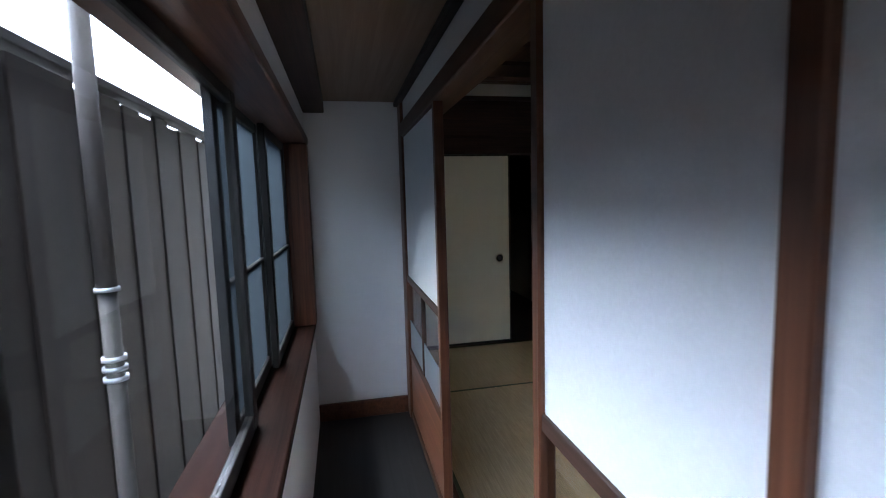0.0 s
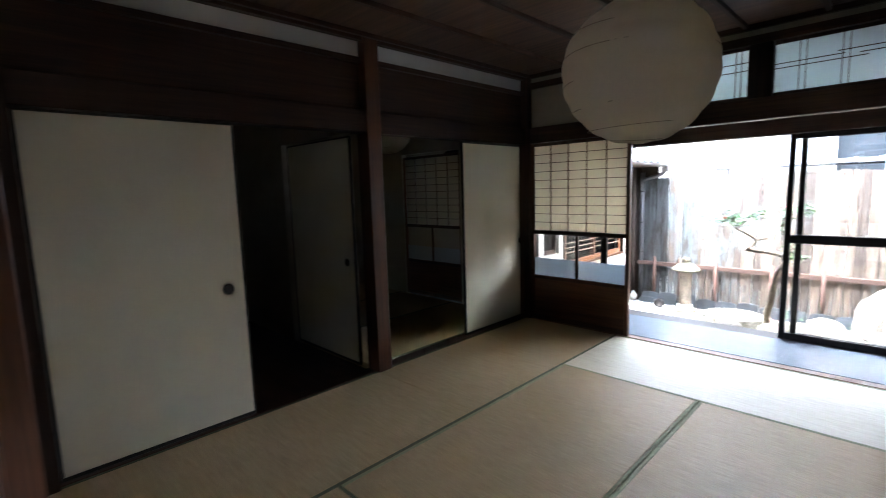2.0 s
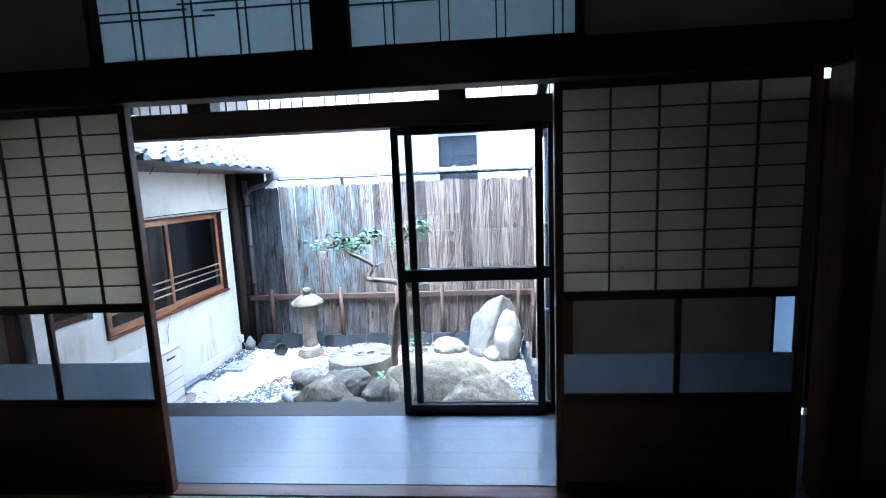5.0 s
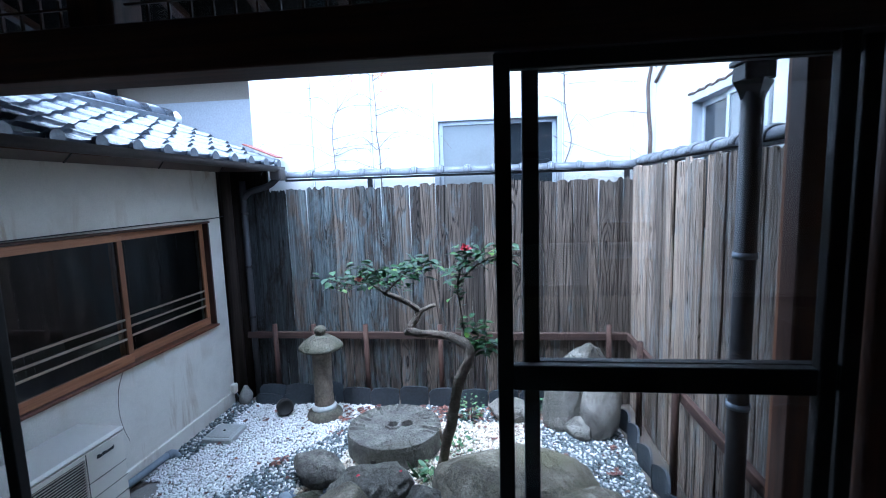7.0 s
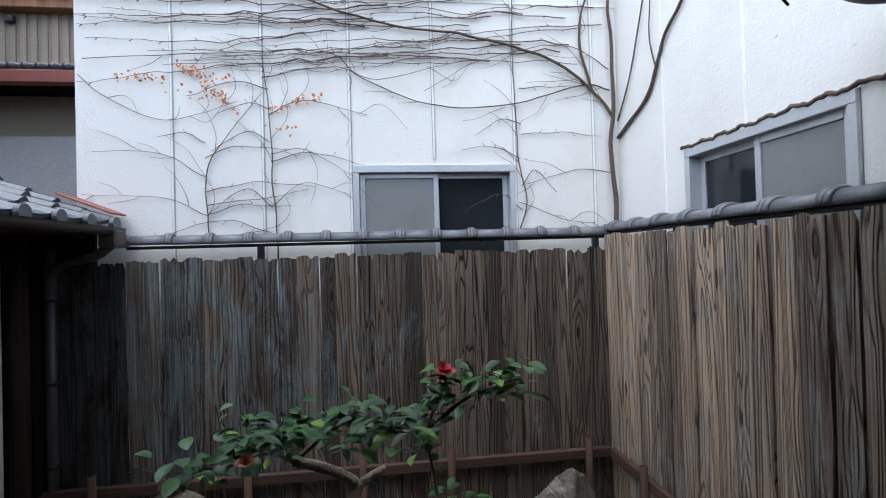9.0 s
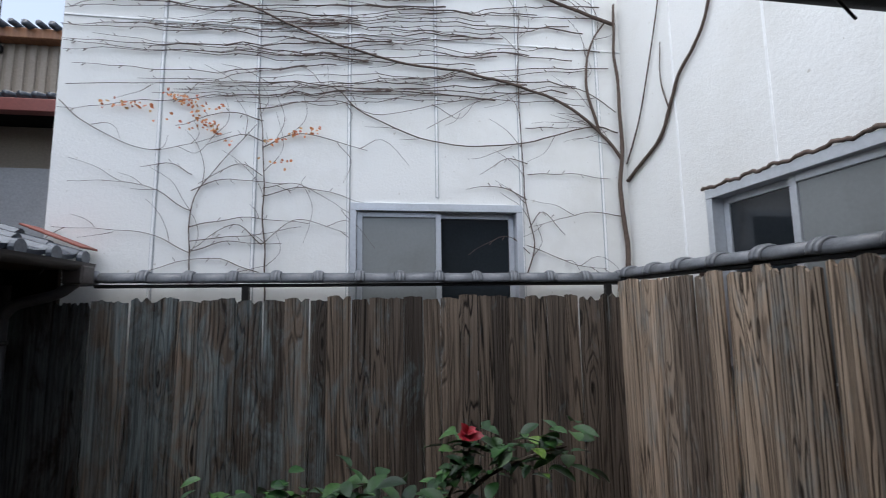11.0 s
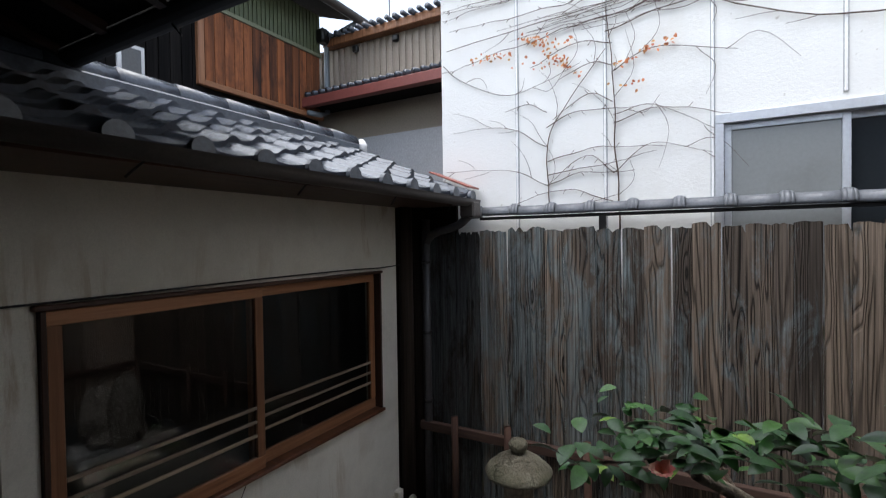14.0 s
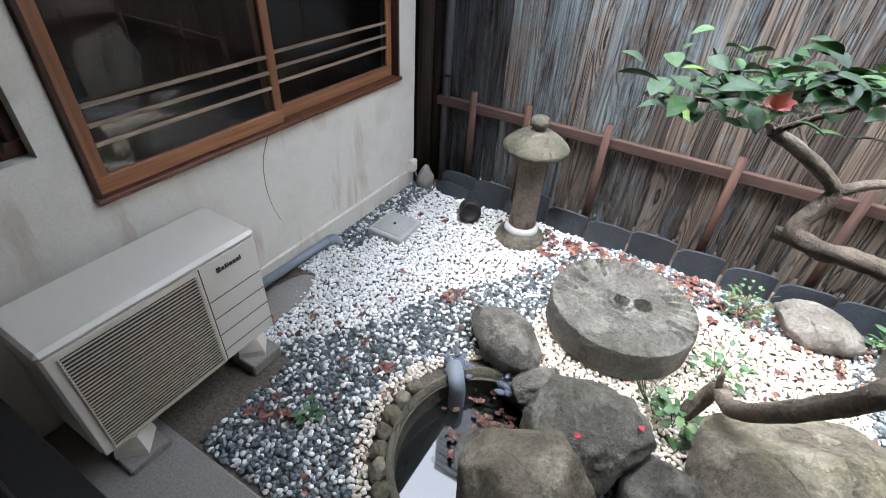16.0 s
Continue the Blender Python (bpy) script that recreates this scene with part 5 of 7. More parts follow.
GREYPANE = plain("grey_frosted_pane", (0.23, 0.24, 0.24), 0.25, vary=0.04, relief=0.02)
DARKPANE = plain("dark_window_pane", (0.022, 0.026, 0.03), 0.06, vary=0.1, relief=0.0)
alu_window("aluminium_window", 2.972, 4.088, 0.9, 2.018, 9.19, "y", "aluminium window with a grey pane and a dark pane", (DARKPANE, GREYPANE))
alu_window("aluminium_window", 7.452, 8.418, 1.0, 1.948, 2.19, "x", "wide aluminium window in the side wing", (GREYPANE, DARKPANE))

# ---- fences ----
def fence_board(seed, w, wood):
    """A weathered board, 1 m high before scaling, with a chipped uneven top and a slightly wavy edge."""
    rnd = random.Random(seed)
    bm = bmesh.new()
    n, rows = 6, 8
    tops = [1 - abs(rnd.gauss(0, 0.0028)) - (0.003 if i in (0, n) else 0) - (0.012 if rnd.random() < 0.08 else 0) for i in range(n + 1)]
    wav = [(rnd.uniform(-0.003, 0.004), rnd.uniform(-0.004, 0.002)) if j > 1 else (rnd.uniform(0.002, 0.010), -rnd.uniform(0.002, 0.012)) for j in range(rows + 1)]
    grid = []
    for d in (0.0, 0.016):
        layer = []
        for j in range(rows + 1):
            row = []
            for i in range(n + 1):
                u = i / n
                a, b = wav[j][0], w + wav[j][1]
                x = a + (b - a) * u
                z = tops[i] * j / rows
                cup = 0.004 * (2 * u - 1) ** 2 if d == 0 else 0
                row.append(bm.verts.new((d + cup, x, z)))
            layer.append(row)
        grid.append(layer)
    f, k = grid
    for j in range(rows):
        for i in range(n):
            bm.faces.new((f[j][i], f[j + 1][i], f[j + 1][i + 1], f[j][i + 1]))
            bm.faces.new((k[j][i + 1], k[j + 1][i + 1], k[j + 1][i], k[j][i]))
        for i in (0, n):
            q = (f[j][i], k[j][i], k[j + 1][i], f[j + 1][i])
            bm.faces.new(q if i == 0 else q[::-1])
    for i in range(n):
        bm.faces.new((f[rows][i], k[rows][i], k[rows][i + 1], f[rows][i + 1]))
    me = bpy.data.meshes.new("board")
    bm.to_mesh(me)
    bm.free()
    me.materials.append(wood)
    return me


WIDTHS = (0.088, 0.112, 0.098, 0.135, 0.105, 0.122, 0.094, 0.148)
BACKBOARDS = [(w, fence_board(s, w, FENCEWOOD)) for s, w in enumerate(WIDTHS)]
DARKBOARDS = [(w, fence_board(s + 40, w, DARKSHADEFENCE)) for s, w in enumerate(WIDTHS[:4])]
SIDEBOARDS = [(w, fence_board(s + 20, w, SIDEWOOD)) for s, w in enumerate(WIDTHS)]
rnd = random.Random(11)


def run_of_boards(fence, start, length, place, boards, high=1.955):
    a = start
    while a < start + length:
        w, me = boards[rnd.randrange(len(boards))]
        ob = new("board", me)
        ob.parent = fence
        m = place(a) @ Euler((rnd.uniform(-0.003, 0.003), rnd.uniform(-0.006, 0.006), rnd.uniform(-0.03, 0.03))).to_matrix().to_4x4()
        m = m @ Matrix.Diagonal((1, 1, high + rnd.uniform(-0.014, 0.010), 1))
        ob.matrix_basis = Matrix.Translation(-fence.location) @ m
        a += w + rnd.uniform(-0.001, 0.003)


fence_e = thing("board_fence", (8.96, 4.2, G), "weathered upright board fence with chipped tops", "fence", "courtyard fences")
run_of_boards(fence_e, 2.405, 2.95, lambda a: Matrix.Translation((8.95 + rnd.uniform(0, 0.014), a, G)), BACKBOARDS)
# darker boards where the kitchen eave overhangs, part wood tone, part coloured-in shade
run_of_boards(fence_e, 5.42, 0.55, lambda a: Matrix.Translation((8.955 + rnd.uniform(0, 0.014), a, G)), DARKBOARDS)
part("rail", box(8.90, 8.94, 2.46, 5.85, 0.062, 0.122, 0.004), RAILWOOD, fence_e, "brown horizontal rail")
for y in (2.62, 3.51, 4.05, 4.72, 5.2, 5.57):
    part("stake", tube([(8.885, y, G), (8.885, y + 0.004, 0.20)], 0.024, 0.022, 10), STAKEWOOD, fence_e, "round brown stake", True)
for y in (2.46, 4.66):
    part("post", box(9.03, 9.07, y - 0.02, y + 0.02, G, 1.50, 0.005), BLACK, fence_e, "dark coping post")
fence_s = thing("board_fence", (7.6, 2.42, G), "weathered board fence along the side wing", "fence", "courtyard fences")
run_of_boards(fence_s, 6.32, 2.62, lambda a: Matrix.Translation((a, 2.43 - rnd.uniform(0, 0.008), G)) @ Euler((0, 0, radians(-90))).to_matrix().to_4x4(), SIDEBOARDS, 2.035)
part("rail", box(6.4, 8.9, 2.44, 2.475, 0.062, 0.122, 0.004), timber("side_rail_wood", (0.035, 0.019, 0.014), (0.09, 0.05, 0.036), "x", 0.85), fence_s, "brown horizontal rail")
for x in (8.45, 7.74, 7.05):
    part("stake", tube([(x, 2.50, G), (x, 2.50, 0.20)], 0.024, 0.022, 10), STAKEWOOD, fence_s, "round brown stake", True)
for x in (8.3, 7.3):
    part("post", box(x - 0.03, x + 0.03, 2.31, 2.36, G, 1.51, 0.005), RAILWOOD, fence_s)


def half_round(p, q, r0, r1, up, skirt):
    """A half-round tile shell between two points, with short upright sides."""
    bm = bmesh.new()
    side = (q - p).normalized().cross(Vector((0, 0, 1))).normalized()
    rings = []
    for c, r in ((p, r0), (q, r1)):
        line = [(-r, -skirt)] + [(-r * math.cos(math.pi * k / 10), up * r * math.sin(math.pi * k / 10)) for k in range(11)] + [(r, -skirt)]
        rings.append([bm.verts.new(c + side * a + Vector((0, 0, b))) for a, b in line])
    a, b = rings
    for k in range(len(a)):
        m = (k + 1) % len(a)
        bm.faces.new((a[k], b[k], b[m], a[m]))
    bm.faces.new(a)
    bm.faces.new(b[::-1])
    return bm


def cap_run(label, a, b, n, r, up, skirt):
    """Half-round ridge tiles end to end along the fence top, each with a raised roll at one end."""
    a, b = Vector(a), Vector(b)
    ob = thing("fence_coping", tuple((a + b) / 2 + Vector((0, 0, -0.03))), label, "coping", "fence copings")
    step = (b - a) / n
    d = step.normalized()
    for i in range(n):
        p = a + step * i + Vector((0, 0, rnd.uniform(-0.003, 0.003)))
        bm = half_round(p, p + step * 0.995, r, r * 0.97, up, skirt)
        w = 0.045
        for u, v, g0, g1 in ((-0.3, 0.0, 1.12, 1.30), (0.0, 0.6, 1.30, 1.34), (0.6, 1.0, 1.34, 1.10)):
            join(bm, half_round(p + d * w * u, p + d * w * v, r * g0, r * g1, up, skirt * 0.8))
        for f in bm.faces:
            f.smooth = len(f.verts) == 4
        part("cap_tile", bm, CAPTILE, ob)
    low = a.z - skirt
    part("bearer", box(min(a.x, b.x) - 0.022, max(a.x, b.x) + 0.022, min(a.y, b.y) - 0.022, max(a.y, b.y) + 0.022, low - 0.02, low - 0.001, 0.003), BLACK, ob)


cap_run("grey half-round tile coping on the back fence", (9.05, 2.36, 1.520), (9.05, 5.42, 1.528), 13, 0.042, 1.05, 0.014)
cap_run("grey half-round tile coping on the side fence", (9.0, 2.33, 1.545), (6.4, 2.33, 1.545), 10, 0.060, 0.7, 0.016)
part_end = thing("coping_end", (9.05, 5.46, 1.54), "broken grey tile end of the fence coping", "tile")
part("stub", tube([(9.05, 5.44, 1.54), (9.05, 5.52, 1.545)], 0.042, 0.05, 12), CAPTILE, part_end, "", True)

# edging of upright roof tiles
edging = thing("tile_edging", (8.86, 4.2, G), "row of dark slate-blue upright roof tiles along the fence foot", "garden edging")


def edge_tile(w=0.25, h=0.20):
    bm = bmesh.new()
    n = 8
    rows = []
    for d in (0.0, 0.016):
        for z in (0.0, 1.0):
            row = []
            for i in range(n + 1):
                u = i / n
                top = h - 0.030 * (2 * u - 1) ** 2 - (0.02 if u > 0.95 else 0)
                row.append(bm.verts.new((d - 0.03 * math.sin(math.pi * u), u * w, z * top)))
            rows.append(row)
    a, b, c, d = rows
    for i in range(n):
        bm.faces.new((a[i], b[i], b[i + 1], a[i + 1]))
        bm.faces.new((c[i + 1], d[i + 1], d[i], c[i]))
        bm.faces.new((b[i], d[i], d[i + 1], b[i + 1]))
    for i in (0, n):
        bm.faces.new((a[i], c[i], d[i], b[i]))
    me = bpy.data.meshes.new("edging_tile")
    bm.to_mesh(me)
    bm.free()
    me.materials.append(EDGETILE)
    return me


et = edge_tile()
for i in range(12):
    ob = new("edging_tile", et)
    ob.parent = edging
    ob.matrix_basis = pose(8.845 + rnd.uniform(-0.012, 0.012), 2.60 + i * 0.262, G + rnd.uniform(-0.022, 0.012), 0, rnd.uniform(-7, 7), 5 + rnd.uniform(-5, 5))
    ob.location -= edging.location
for i in range(3):
    ob = new("edging_tile", et)
    ob.parent = edging
    ob.matrix_basis = pose(8.80 + rnd.uniform(-0.01, 0.01), 5.02 + i * 0.25, G - 0.09, 0, 6, rnd.uniform(-4, 4))
    ob.location -= edging.location
for i in range(8):
    ob = new("edging_tile", et)
    ob.parent = edging
    ob.matrix_basis = pose(8.82 - i * 0.262, 2.60 + rnd.uniform(-0.012, 0.012), G + rnd.uniform(-0.015, 0.01), 0, 0, 0) @ pose(0, 0, 0, 0, 0, 90) @ pose(0, 0, 0, 0, rnd.uniform(-4, 4), rnd.uniform(-4, 4))
    ob.location -= edging.location

# drainpipe by the house corner
dp = thing("house_drainpipe", (6.93, 2.55, G), "dark rain pipe with a square hopper head", "drainpipe")
part("pipe", tube([(6.93, 2.55, G), (6.93, 2.55, 1.72)], 0.04, sides=14), PIPEBROWN, dp, "", True)
bm = box(6.875, 6.985, 2.495, 2.605, 1.735, 1.80, 0.006)
box(6.865, 6.995, 2.485, 2.615, 1.80, 1.822, 0.004, bm)
join(bm, lathe([(0.046, -0.05), (0.052, -0.03), (0.076, 0.017)], 4, (6.93, 2.55, 1.72)))
part("hopper", bm, PIPEBROWN, dp)
part("elbow", tube(smooth_path([(6.93, 2.55, 1.82), (6.93, 2.555, 1.865), (6.94, 2.585, 1.90), (6.96, 2.60, 1.95), (6.98, 2.58, 2.02), (7.10, 2.56, 2.08), (7.19, 2.55, 2.15)]), 0.036, sides=12), PIPEBROWN, dp, "", True)
for z in (0.42, 1.05):
    part("clamp", tube([(6.93, 2.55, z), (6.93, 2.55, z + 0.025)], 0.046, sides=14), PIPEGREY, dp, "", True)
cp = thing("house_post", (6.62, 2.50, G), "dark wooden post outside the glass doors", "post")
part("shaft", box(6.57, 6.66, 2.50, 2.57, G, 2.28, 0.005), DARKWOOD, cp)
part("batten", box(6.70, 6.73, 2.50, 2.54, G, 2.2, 0.004), ORANGEWOOD_Z, cp, "pale brown batten")

# Added to stop the white building gleaming through the corner.
structure("wall_corner_boards", box(9.0, 9.03, 5.6, 6.2, G, 1.66, 0.003), POSTWOOD, "dark boards added to close the bright corner gap behind the posts", "wall")


# ---- stones, basin and ornaments of the garden ----
def rock(name, at, size, seed, material, label, turn=0.0, rough=0.16, flat=0.0, tilt=0.0, group="garden rocks"):
    ob = part(name, boulder(at, size, seed, turn, rough, flat, tilt), material, None, "", True)
    return tagged(ob, label, "rock", group)


rock("boulder", (7.52, 3.45, -0.40), (0.42, 0.50, 0.27), 5, MOSSSTONE, "large smooth boulder with yellow-green moss", 15, 0.12, 0.75)
rock("boulder", (7.22, 3.10, -0.46), (0.30, 0.36, 0.22), 8, MOSSSTONE, "large rounded brown boulder beside the mossy one", 40, 0.14)
rock("standing_stone", (8.45, 2.78, -0.29), (0.16, 0.15, 0.31), 21, PALESTONE, "pale upright standing stone", 20, 0.14, 0, 6)
rock("standing_stone", (8.62, 2.94, -0.26), (0.17, 0.22, 0.45), 33, STONE, "leaning dark garden stone behind the pale one", 10, 0.2, 0, 20)
rock("garden_stone", (8.42, 2.95, -0.47), (0.15, 0.09, 0.08), 13, PALESTONE, "small pale grey stone on the gravel", 35, 0.14)
rock("garden_stone", (8.50, 3.07, -0.48), (0.08, 0.08, 0.08), 17, STONE, "small round grey stone beside it", 0, 0.12)
rock("garden_stone", (8.66, 3.46, -0.46), (0.14, 0.20, 0.11), 24, PALESTONE, "flat-topped brown stone on the gravel", -12, 0.14, 0.7)
rock("garden_stone", (7.71, 4.73, -0.43), (0.135, 0.205, 0.12), 41, STONE, "rounded grey stone at the pond edge", -30, 0.10, 0.72)
rock("garden_stone", (7.40, 4.27, -0.36), (0.22, 0.25, 0.16), 52, STONE, "angular dark grey stone at the pond edge", 30, 0.20, 0.7)
rock("garden_stone", (7.06, 4.36, -0.33), (0.22, 0.24, 0.20), 61, MOSSSTONE, "rounded brown stone overhanging the pond", 10, 0.12)
rock("garden_stone", (7.33, 3.98, -0.42), (0.13, 0.14, 0.16), 72, STONE, "small dark stone between the boulders", 0, 0.12)
rock("garden_stone", (7.55, 4.50, -0.46), (0.09, 0.13, 0.07), 77, STONE, "flat dark stone at the pond edge", 50, 0.2)
rock("garden_stone", (6.93, 4.12, -0.42), (0.17, 0.18, 0.16), 83, STONE, "dark stone behind the pond", 0, 0.15)
rock("garden_stone", (8.80, 5.86, -0.45), (0.07, 0.06, 0.09), 91, CONCRETE, "lump of mortar at the corner post", 0, 0.2)

lamp = thing("stone_lantern", (8.60, 5.03, G), "small round stone garden lantern with a mossy cap", "stone lantern")
part("base", lathe([(0.145, 0.0), (0.15, 0.03), (0.135, 0.06), (0.105, 0.085), (0.09, 0.09)], 28, (8.60, 5.03, G), 0.04), LANTERNSTONE, lamp, "mossy round base", True)
part("collar", lathe([(0.105, 0.082), (0.10, 0.11), (0.085, 0.125)], 28, (8.60, 5.03, G), 0.03), plain("pale_mortar", (0.5, 0.5, 0.48), 0.8), lamp, "pale mortar collar", True)
part("column", lathe([(0.084, 0.11), (0.078, 0.2), (0.076, 0.4), (0.080, 0.56), (0.08, 0.60)], 28, (8.60, 5.03, G), 0.05), PINKSTONE, lamp, "", True)
part("cap", lathe([(0.07, 0.585), (0.15, 0.60), (0.178, 0.612), (0.182, 0.628), (0.165, 0.65), (0.125, 0.685), (0.075, 0.715), (0.045, 0.722)], 32, (8.60, 5.03, G), 0.04), LANTERNSTONE, lamp, "mossy domed cap", True)
part("finial", lathe([(0.035, 0.715), (0.04, 0.73), (0.035, 0.738), (0.05, 0.752), (0.054, 0.772), (0.042, 0.792), (0.015, 0.805)], 24, (8.60, 5.03, G), 0.04), LANTERNSTONE, lamp, "", True)

# old millstone
MX, MY, MR = 8.16, 4.32, 0.345
mill = thing("millstone", (MX, MY, G), "old round granite millstone with a worn grooved face", "millstone")
bm = bmesh.new()
seg = 128
prof = [(0.0, MR * 0.93), (0.03, MR), (0.15, MR), (0.178, MR * 0.985)]
rings = []
for z, r in prof:
    rings.append([bm.verts.new((MX + r * (1 + 0.012 * noise.noise(Vector((3 * math.cos(a), 3 * math.sin(a), z * 4)))) * math.cos(a), MY + r * math.sin(a), G + z)) for a in [2 * math.pi * i / seg for i in range(seg)]])
worn = random.Random(9)
depth = [worn.uniform(0.010, 0.030) for _ in range(seg // 4)]
for k in range(1, 49):
    r = MR * 0.985 * (1 - k / 50)
    ring = []
    for i in range(seg):
        a = 2 * math.pi * i / seg
        dip = -depth[i // 4] if (i % 4 < 2 and r > MR * (0.78 - 7 * depth[i // 4]) and math.cos(a) > -0.35) else 0.0
        x, y = MX + r * math.cos(a + 0.25 * (1 - r / MR)), MY + r * math.sin(a + 0.25 * (1 - r / MR))
        axle, feed = math.hypot(x - MX, y - (MY + 0.01)), math.hypot(x - (MX + 0.035), y - (MY - 0.085))
        z = G + 0.18 - 0.012 * (1 - r / MR) ** 2 + dip + 0.004 * noise.noise(Vector((x * 28, y * 28, 0))) + 0.003 * noise.noise(Vector((x * 75, y * 75, 3)))
        if axle < 0.036 or feed < 0.044:
            z = G + 0.10
        elif axle < 0.060:
            z += 0.014
        ring.append(bm.verts.new((x, y, z)))
    rings.append(ring)
for a, b in zip(rings, rings[1:]):
    for i in range(seg):
        j = (i + 1) % seg
        bm.faces.new((a[i], a[j], b[j], b[i]))
bm.faces.new(rings[-1])
part("wheel", bm, MILLSTONE, mill)
SOCKET = plain("socket_shade", (0.035, 0.03, 0.025), 0.9)
# No hole is cut: a dark block shows the shaded socket.
bm = box(-0.006, 0.006, -0.022, 0.022, -0.02, 0.02, 0.003)
bmesh.ops.transform(bm, matrix=pose(MX - 0.335, MY + 0.075, G + 0.075, 0, 0, -13), verts=bm.verts)
part("handle_socket", bm, SOCKET, mill, "dark block for the shaded square handle socket")

# ---- pond ----
pond = thing("garden_pond", (7.20, 4.62, G - 0.2), "small sunken pond with a ring of cobbles and dark water", "pond")
PC, PRX, PRY = Vector((7.20, 4.60, 0)), 0.37, 0.33
bm = bmesh.new()
seg = 48
rings = []
for k, z in ((1.0, G + 0.045), (0.96, G + 0.05), (0.93, G - 0.02), (0.90, G - 0.24)):
    rings.append([bm.verts.new((PC.x + PRX * k * math.cos(a) * (1 + 0.04 * math.sin(3 * a)), PC.y + PRY * k * math.sin(a), z)) for a in [2 * math.pi * i / seg for i in range(seg)]])
for a, b in zip(rings, rings[1:]):
    for i in range(seg):
        j = (i + 1) % seg
        bm.faces.new((a[i], a[j], b[j], b[i]))
part("basin_wall", bm, rock_material("mossy_concrete", (0.14, 0.13, 0.09), (0.06, 0.07, 0.03), 0.7, (0.25, 0.23, 0.18)), pond, "mossy concrete basin wall", True)
bm = bmesh.new()
bm.faces.new([bm.verts.new((PC.x + PRX * 0.92 * math.cos(a), PC.y + PRY * 0.92 * math.sin(a), G - 0.10)) for a in [2 * math.pi * i / seg for i in range(seg)]])
part("water", bm, WATER, pond, "still dark water mirroring the sky")
for i in range(17):
    a = math.pi * (0.28 + 1.0 * i / 16)
    c = (PC.x + (PRX + 0.035) * math.cos(a + 0.45), PC.y + (PRY + 0.03) * math.sin(a + 0.45), G + 0.03)
    part("cobble", boulder(c, (0.036 + 0.006 * (i % 3), 0.036, 0.035), 100 + i, 40 * i, 0.12), MOSSSTONE, pond, "mossy rounded cobble", True)
part("overflow_pipe", tube(smooth_path([(7.40, 4.80, G - 0.12), (7.40, 4.80, G + 0.0), (7.405, 4.81, G + 0.045), (7.43, 4.83, G + 0.06), (7.47, 4.86, G + 0.05)]), 0.036, sides=16), PIPEGREY, pond, "grey plastic elbow pipe", True)
part("slate_slab", boulder((7.30, 4.58, G - 0.125), (0.20, 0.17, 0.05), 131, 20, 0.22, 0.5), STONE, pond, "flat slate slab in the water", True)

rnd = random.Random(77)
BLUEPEBBLE = plain("blue_grey_pebble", (0.10, 0.115, 0.15), 0.5, vary=0.2)
for cx, cy, c in ((7.485, 4.875, 9), (7.61, 4.585, 12)):
    for k in range(c):
        at = (cx + rnd.gauss(0, 0.028), cy + rnd.gauss(0, 0.032), G + 0.035 + 0.006 * (k % 4))
        part("pebble", boulder(at, (0.026, 0.014, 0.012), 300 + k, rnd.uniform(0, 60), 0.1), BLUEPEBBLE, pond, "smooth blue-grey pebble", True)

# ---- air conditioner ----
ac = thing("air_conditioner", (6.795, 5.74, G), "ivory outdoor air conditioner unit on plastic feet", "air conditioner")
X0, X1, Y0, Y1, Z0, Z1 = 6.43, 7.16, 5.605, 5.885, -0.38, 0.132
part("casing", box(X0, X1, Y0 + 0.012, Y1, Z0, Z1 - 0.02, 0.012), ACWHITE, ac)
part("lid", box(X0 - 0.006, X1 + 0.006, Y0 - 0.006, Y1 + 0.006, Z1 - 0.03, Z1, 0.012), ACWHITE, ac)
part("front_panel", box(X0 + 0.004, X1 - 0.004, Y0, Y0 + 0.0115, Z0 + 0.004, Z1 - 0.032, 0.004), ACWHITE, ac)
GX0, GX1, GZ0, GZ1 = X0 + 0.035, X0 + 0.475, Z0 + 0.02, Z1 - 0.055
# a flat dark sheet gives the shade between the grille bars
grille = part("grille_backing", box(GX0, GX1, Y0 - 0.002, Y0 - 0.0005, GZ0, GZ1), ACSHADOW, ac, "dark sheet for the shade behind the grille")
n = 31
for i in range(n + 1):
    z = GZ0 + (GZ1 - GZ0) * i / n
    part("grille_bar", box(GX0, GX1, Y0 - 0.013, Y0 - 0.008, z - 0.0022, z + 0.0022, 0.0008), ACGRILLE, grille)
for x in (GX0, GX1 - 0.006):
    part("grille_edge", box(x, x + 0.006, Y0 - 0.010, Y0 - 0.001, GZ0 - 0.003, GZ1 + 0.003, 0.0015), ACWHITE, grille)
part("panel_seam", box(GX1 + 0.012, GX1 + 0.015, Y0 - 0.0015, Y0 + 0.001, Z0 + 0.006, Z1 - 0.034), ACSHADOW, ac)
for k in range(4):
    z = Z0 + 0.06 + 0.085 * k
    part("panel_groove", box(GX1 + 0.018, X1 - 0.006, Y0 - 0.0012, Y0 + 0.001, z, z + 0.003), ACSHADOW, ac)
xs = GX1 + 0.075
for w, h in ((0.017, 0.020), (0.012, 0.014), (0.008, 0.019), (0.005, 0.018), (0.013, 0.014), (0.012, 0.014), (0.012, 0.014), (0.005, 0.020)):
    part("badge_bar", box(xs, xs + w, Y0 - 0.0025, Y0 + 0.001, Z1 - 0.092, Z1 - 0.092 + h), LETTERS, ac, "plain dark badge mark")
    xs += w + 0.003
part("valve_cover", box(X1, X1 + 0.035, Y0 + 0.06, Y1 - 0.05, Z0 + 0.05, Z0 + 0.28, 0.01), ACWHITE, ac)
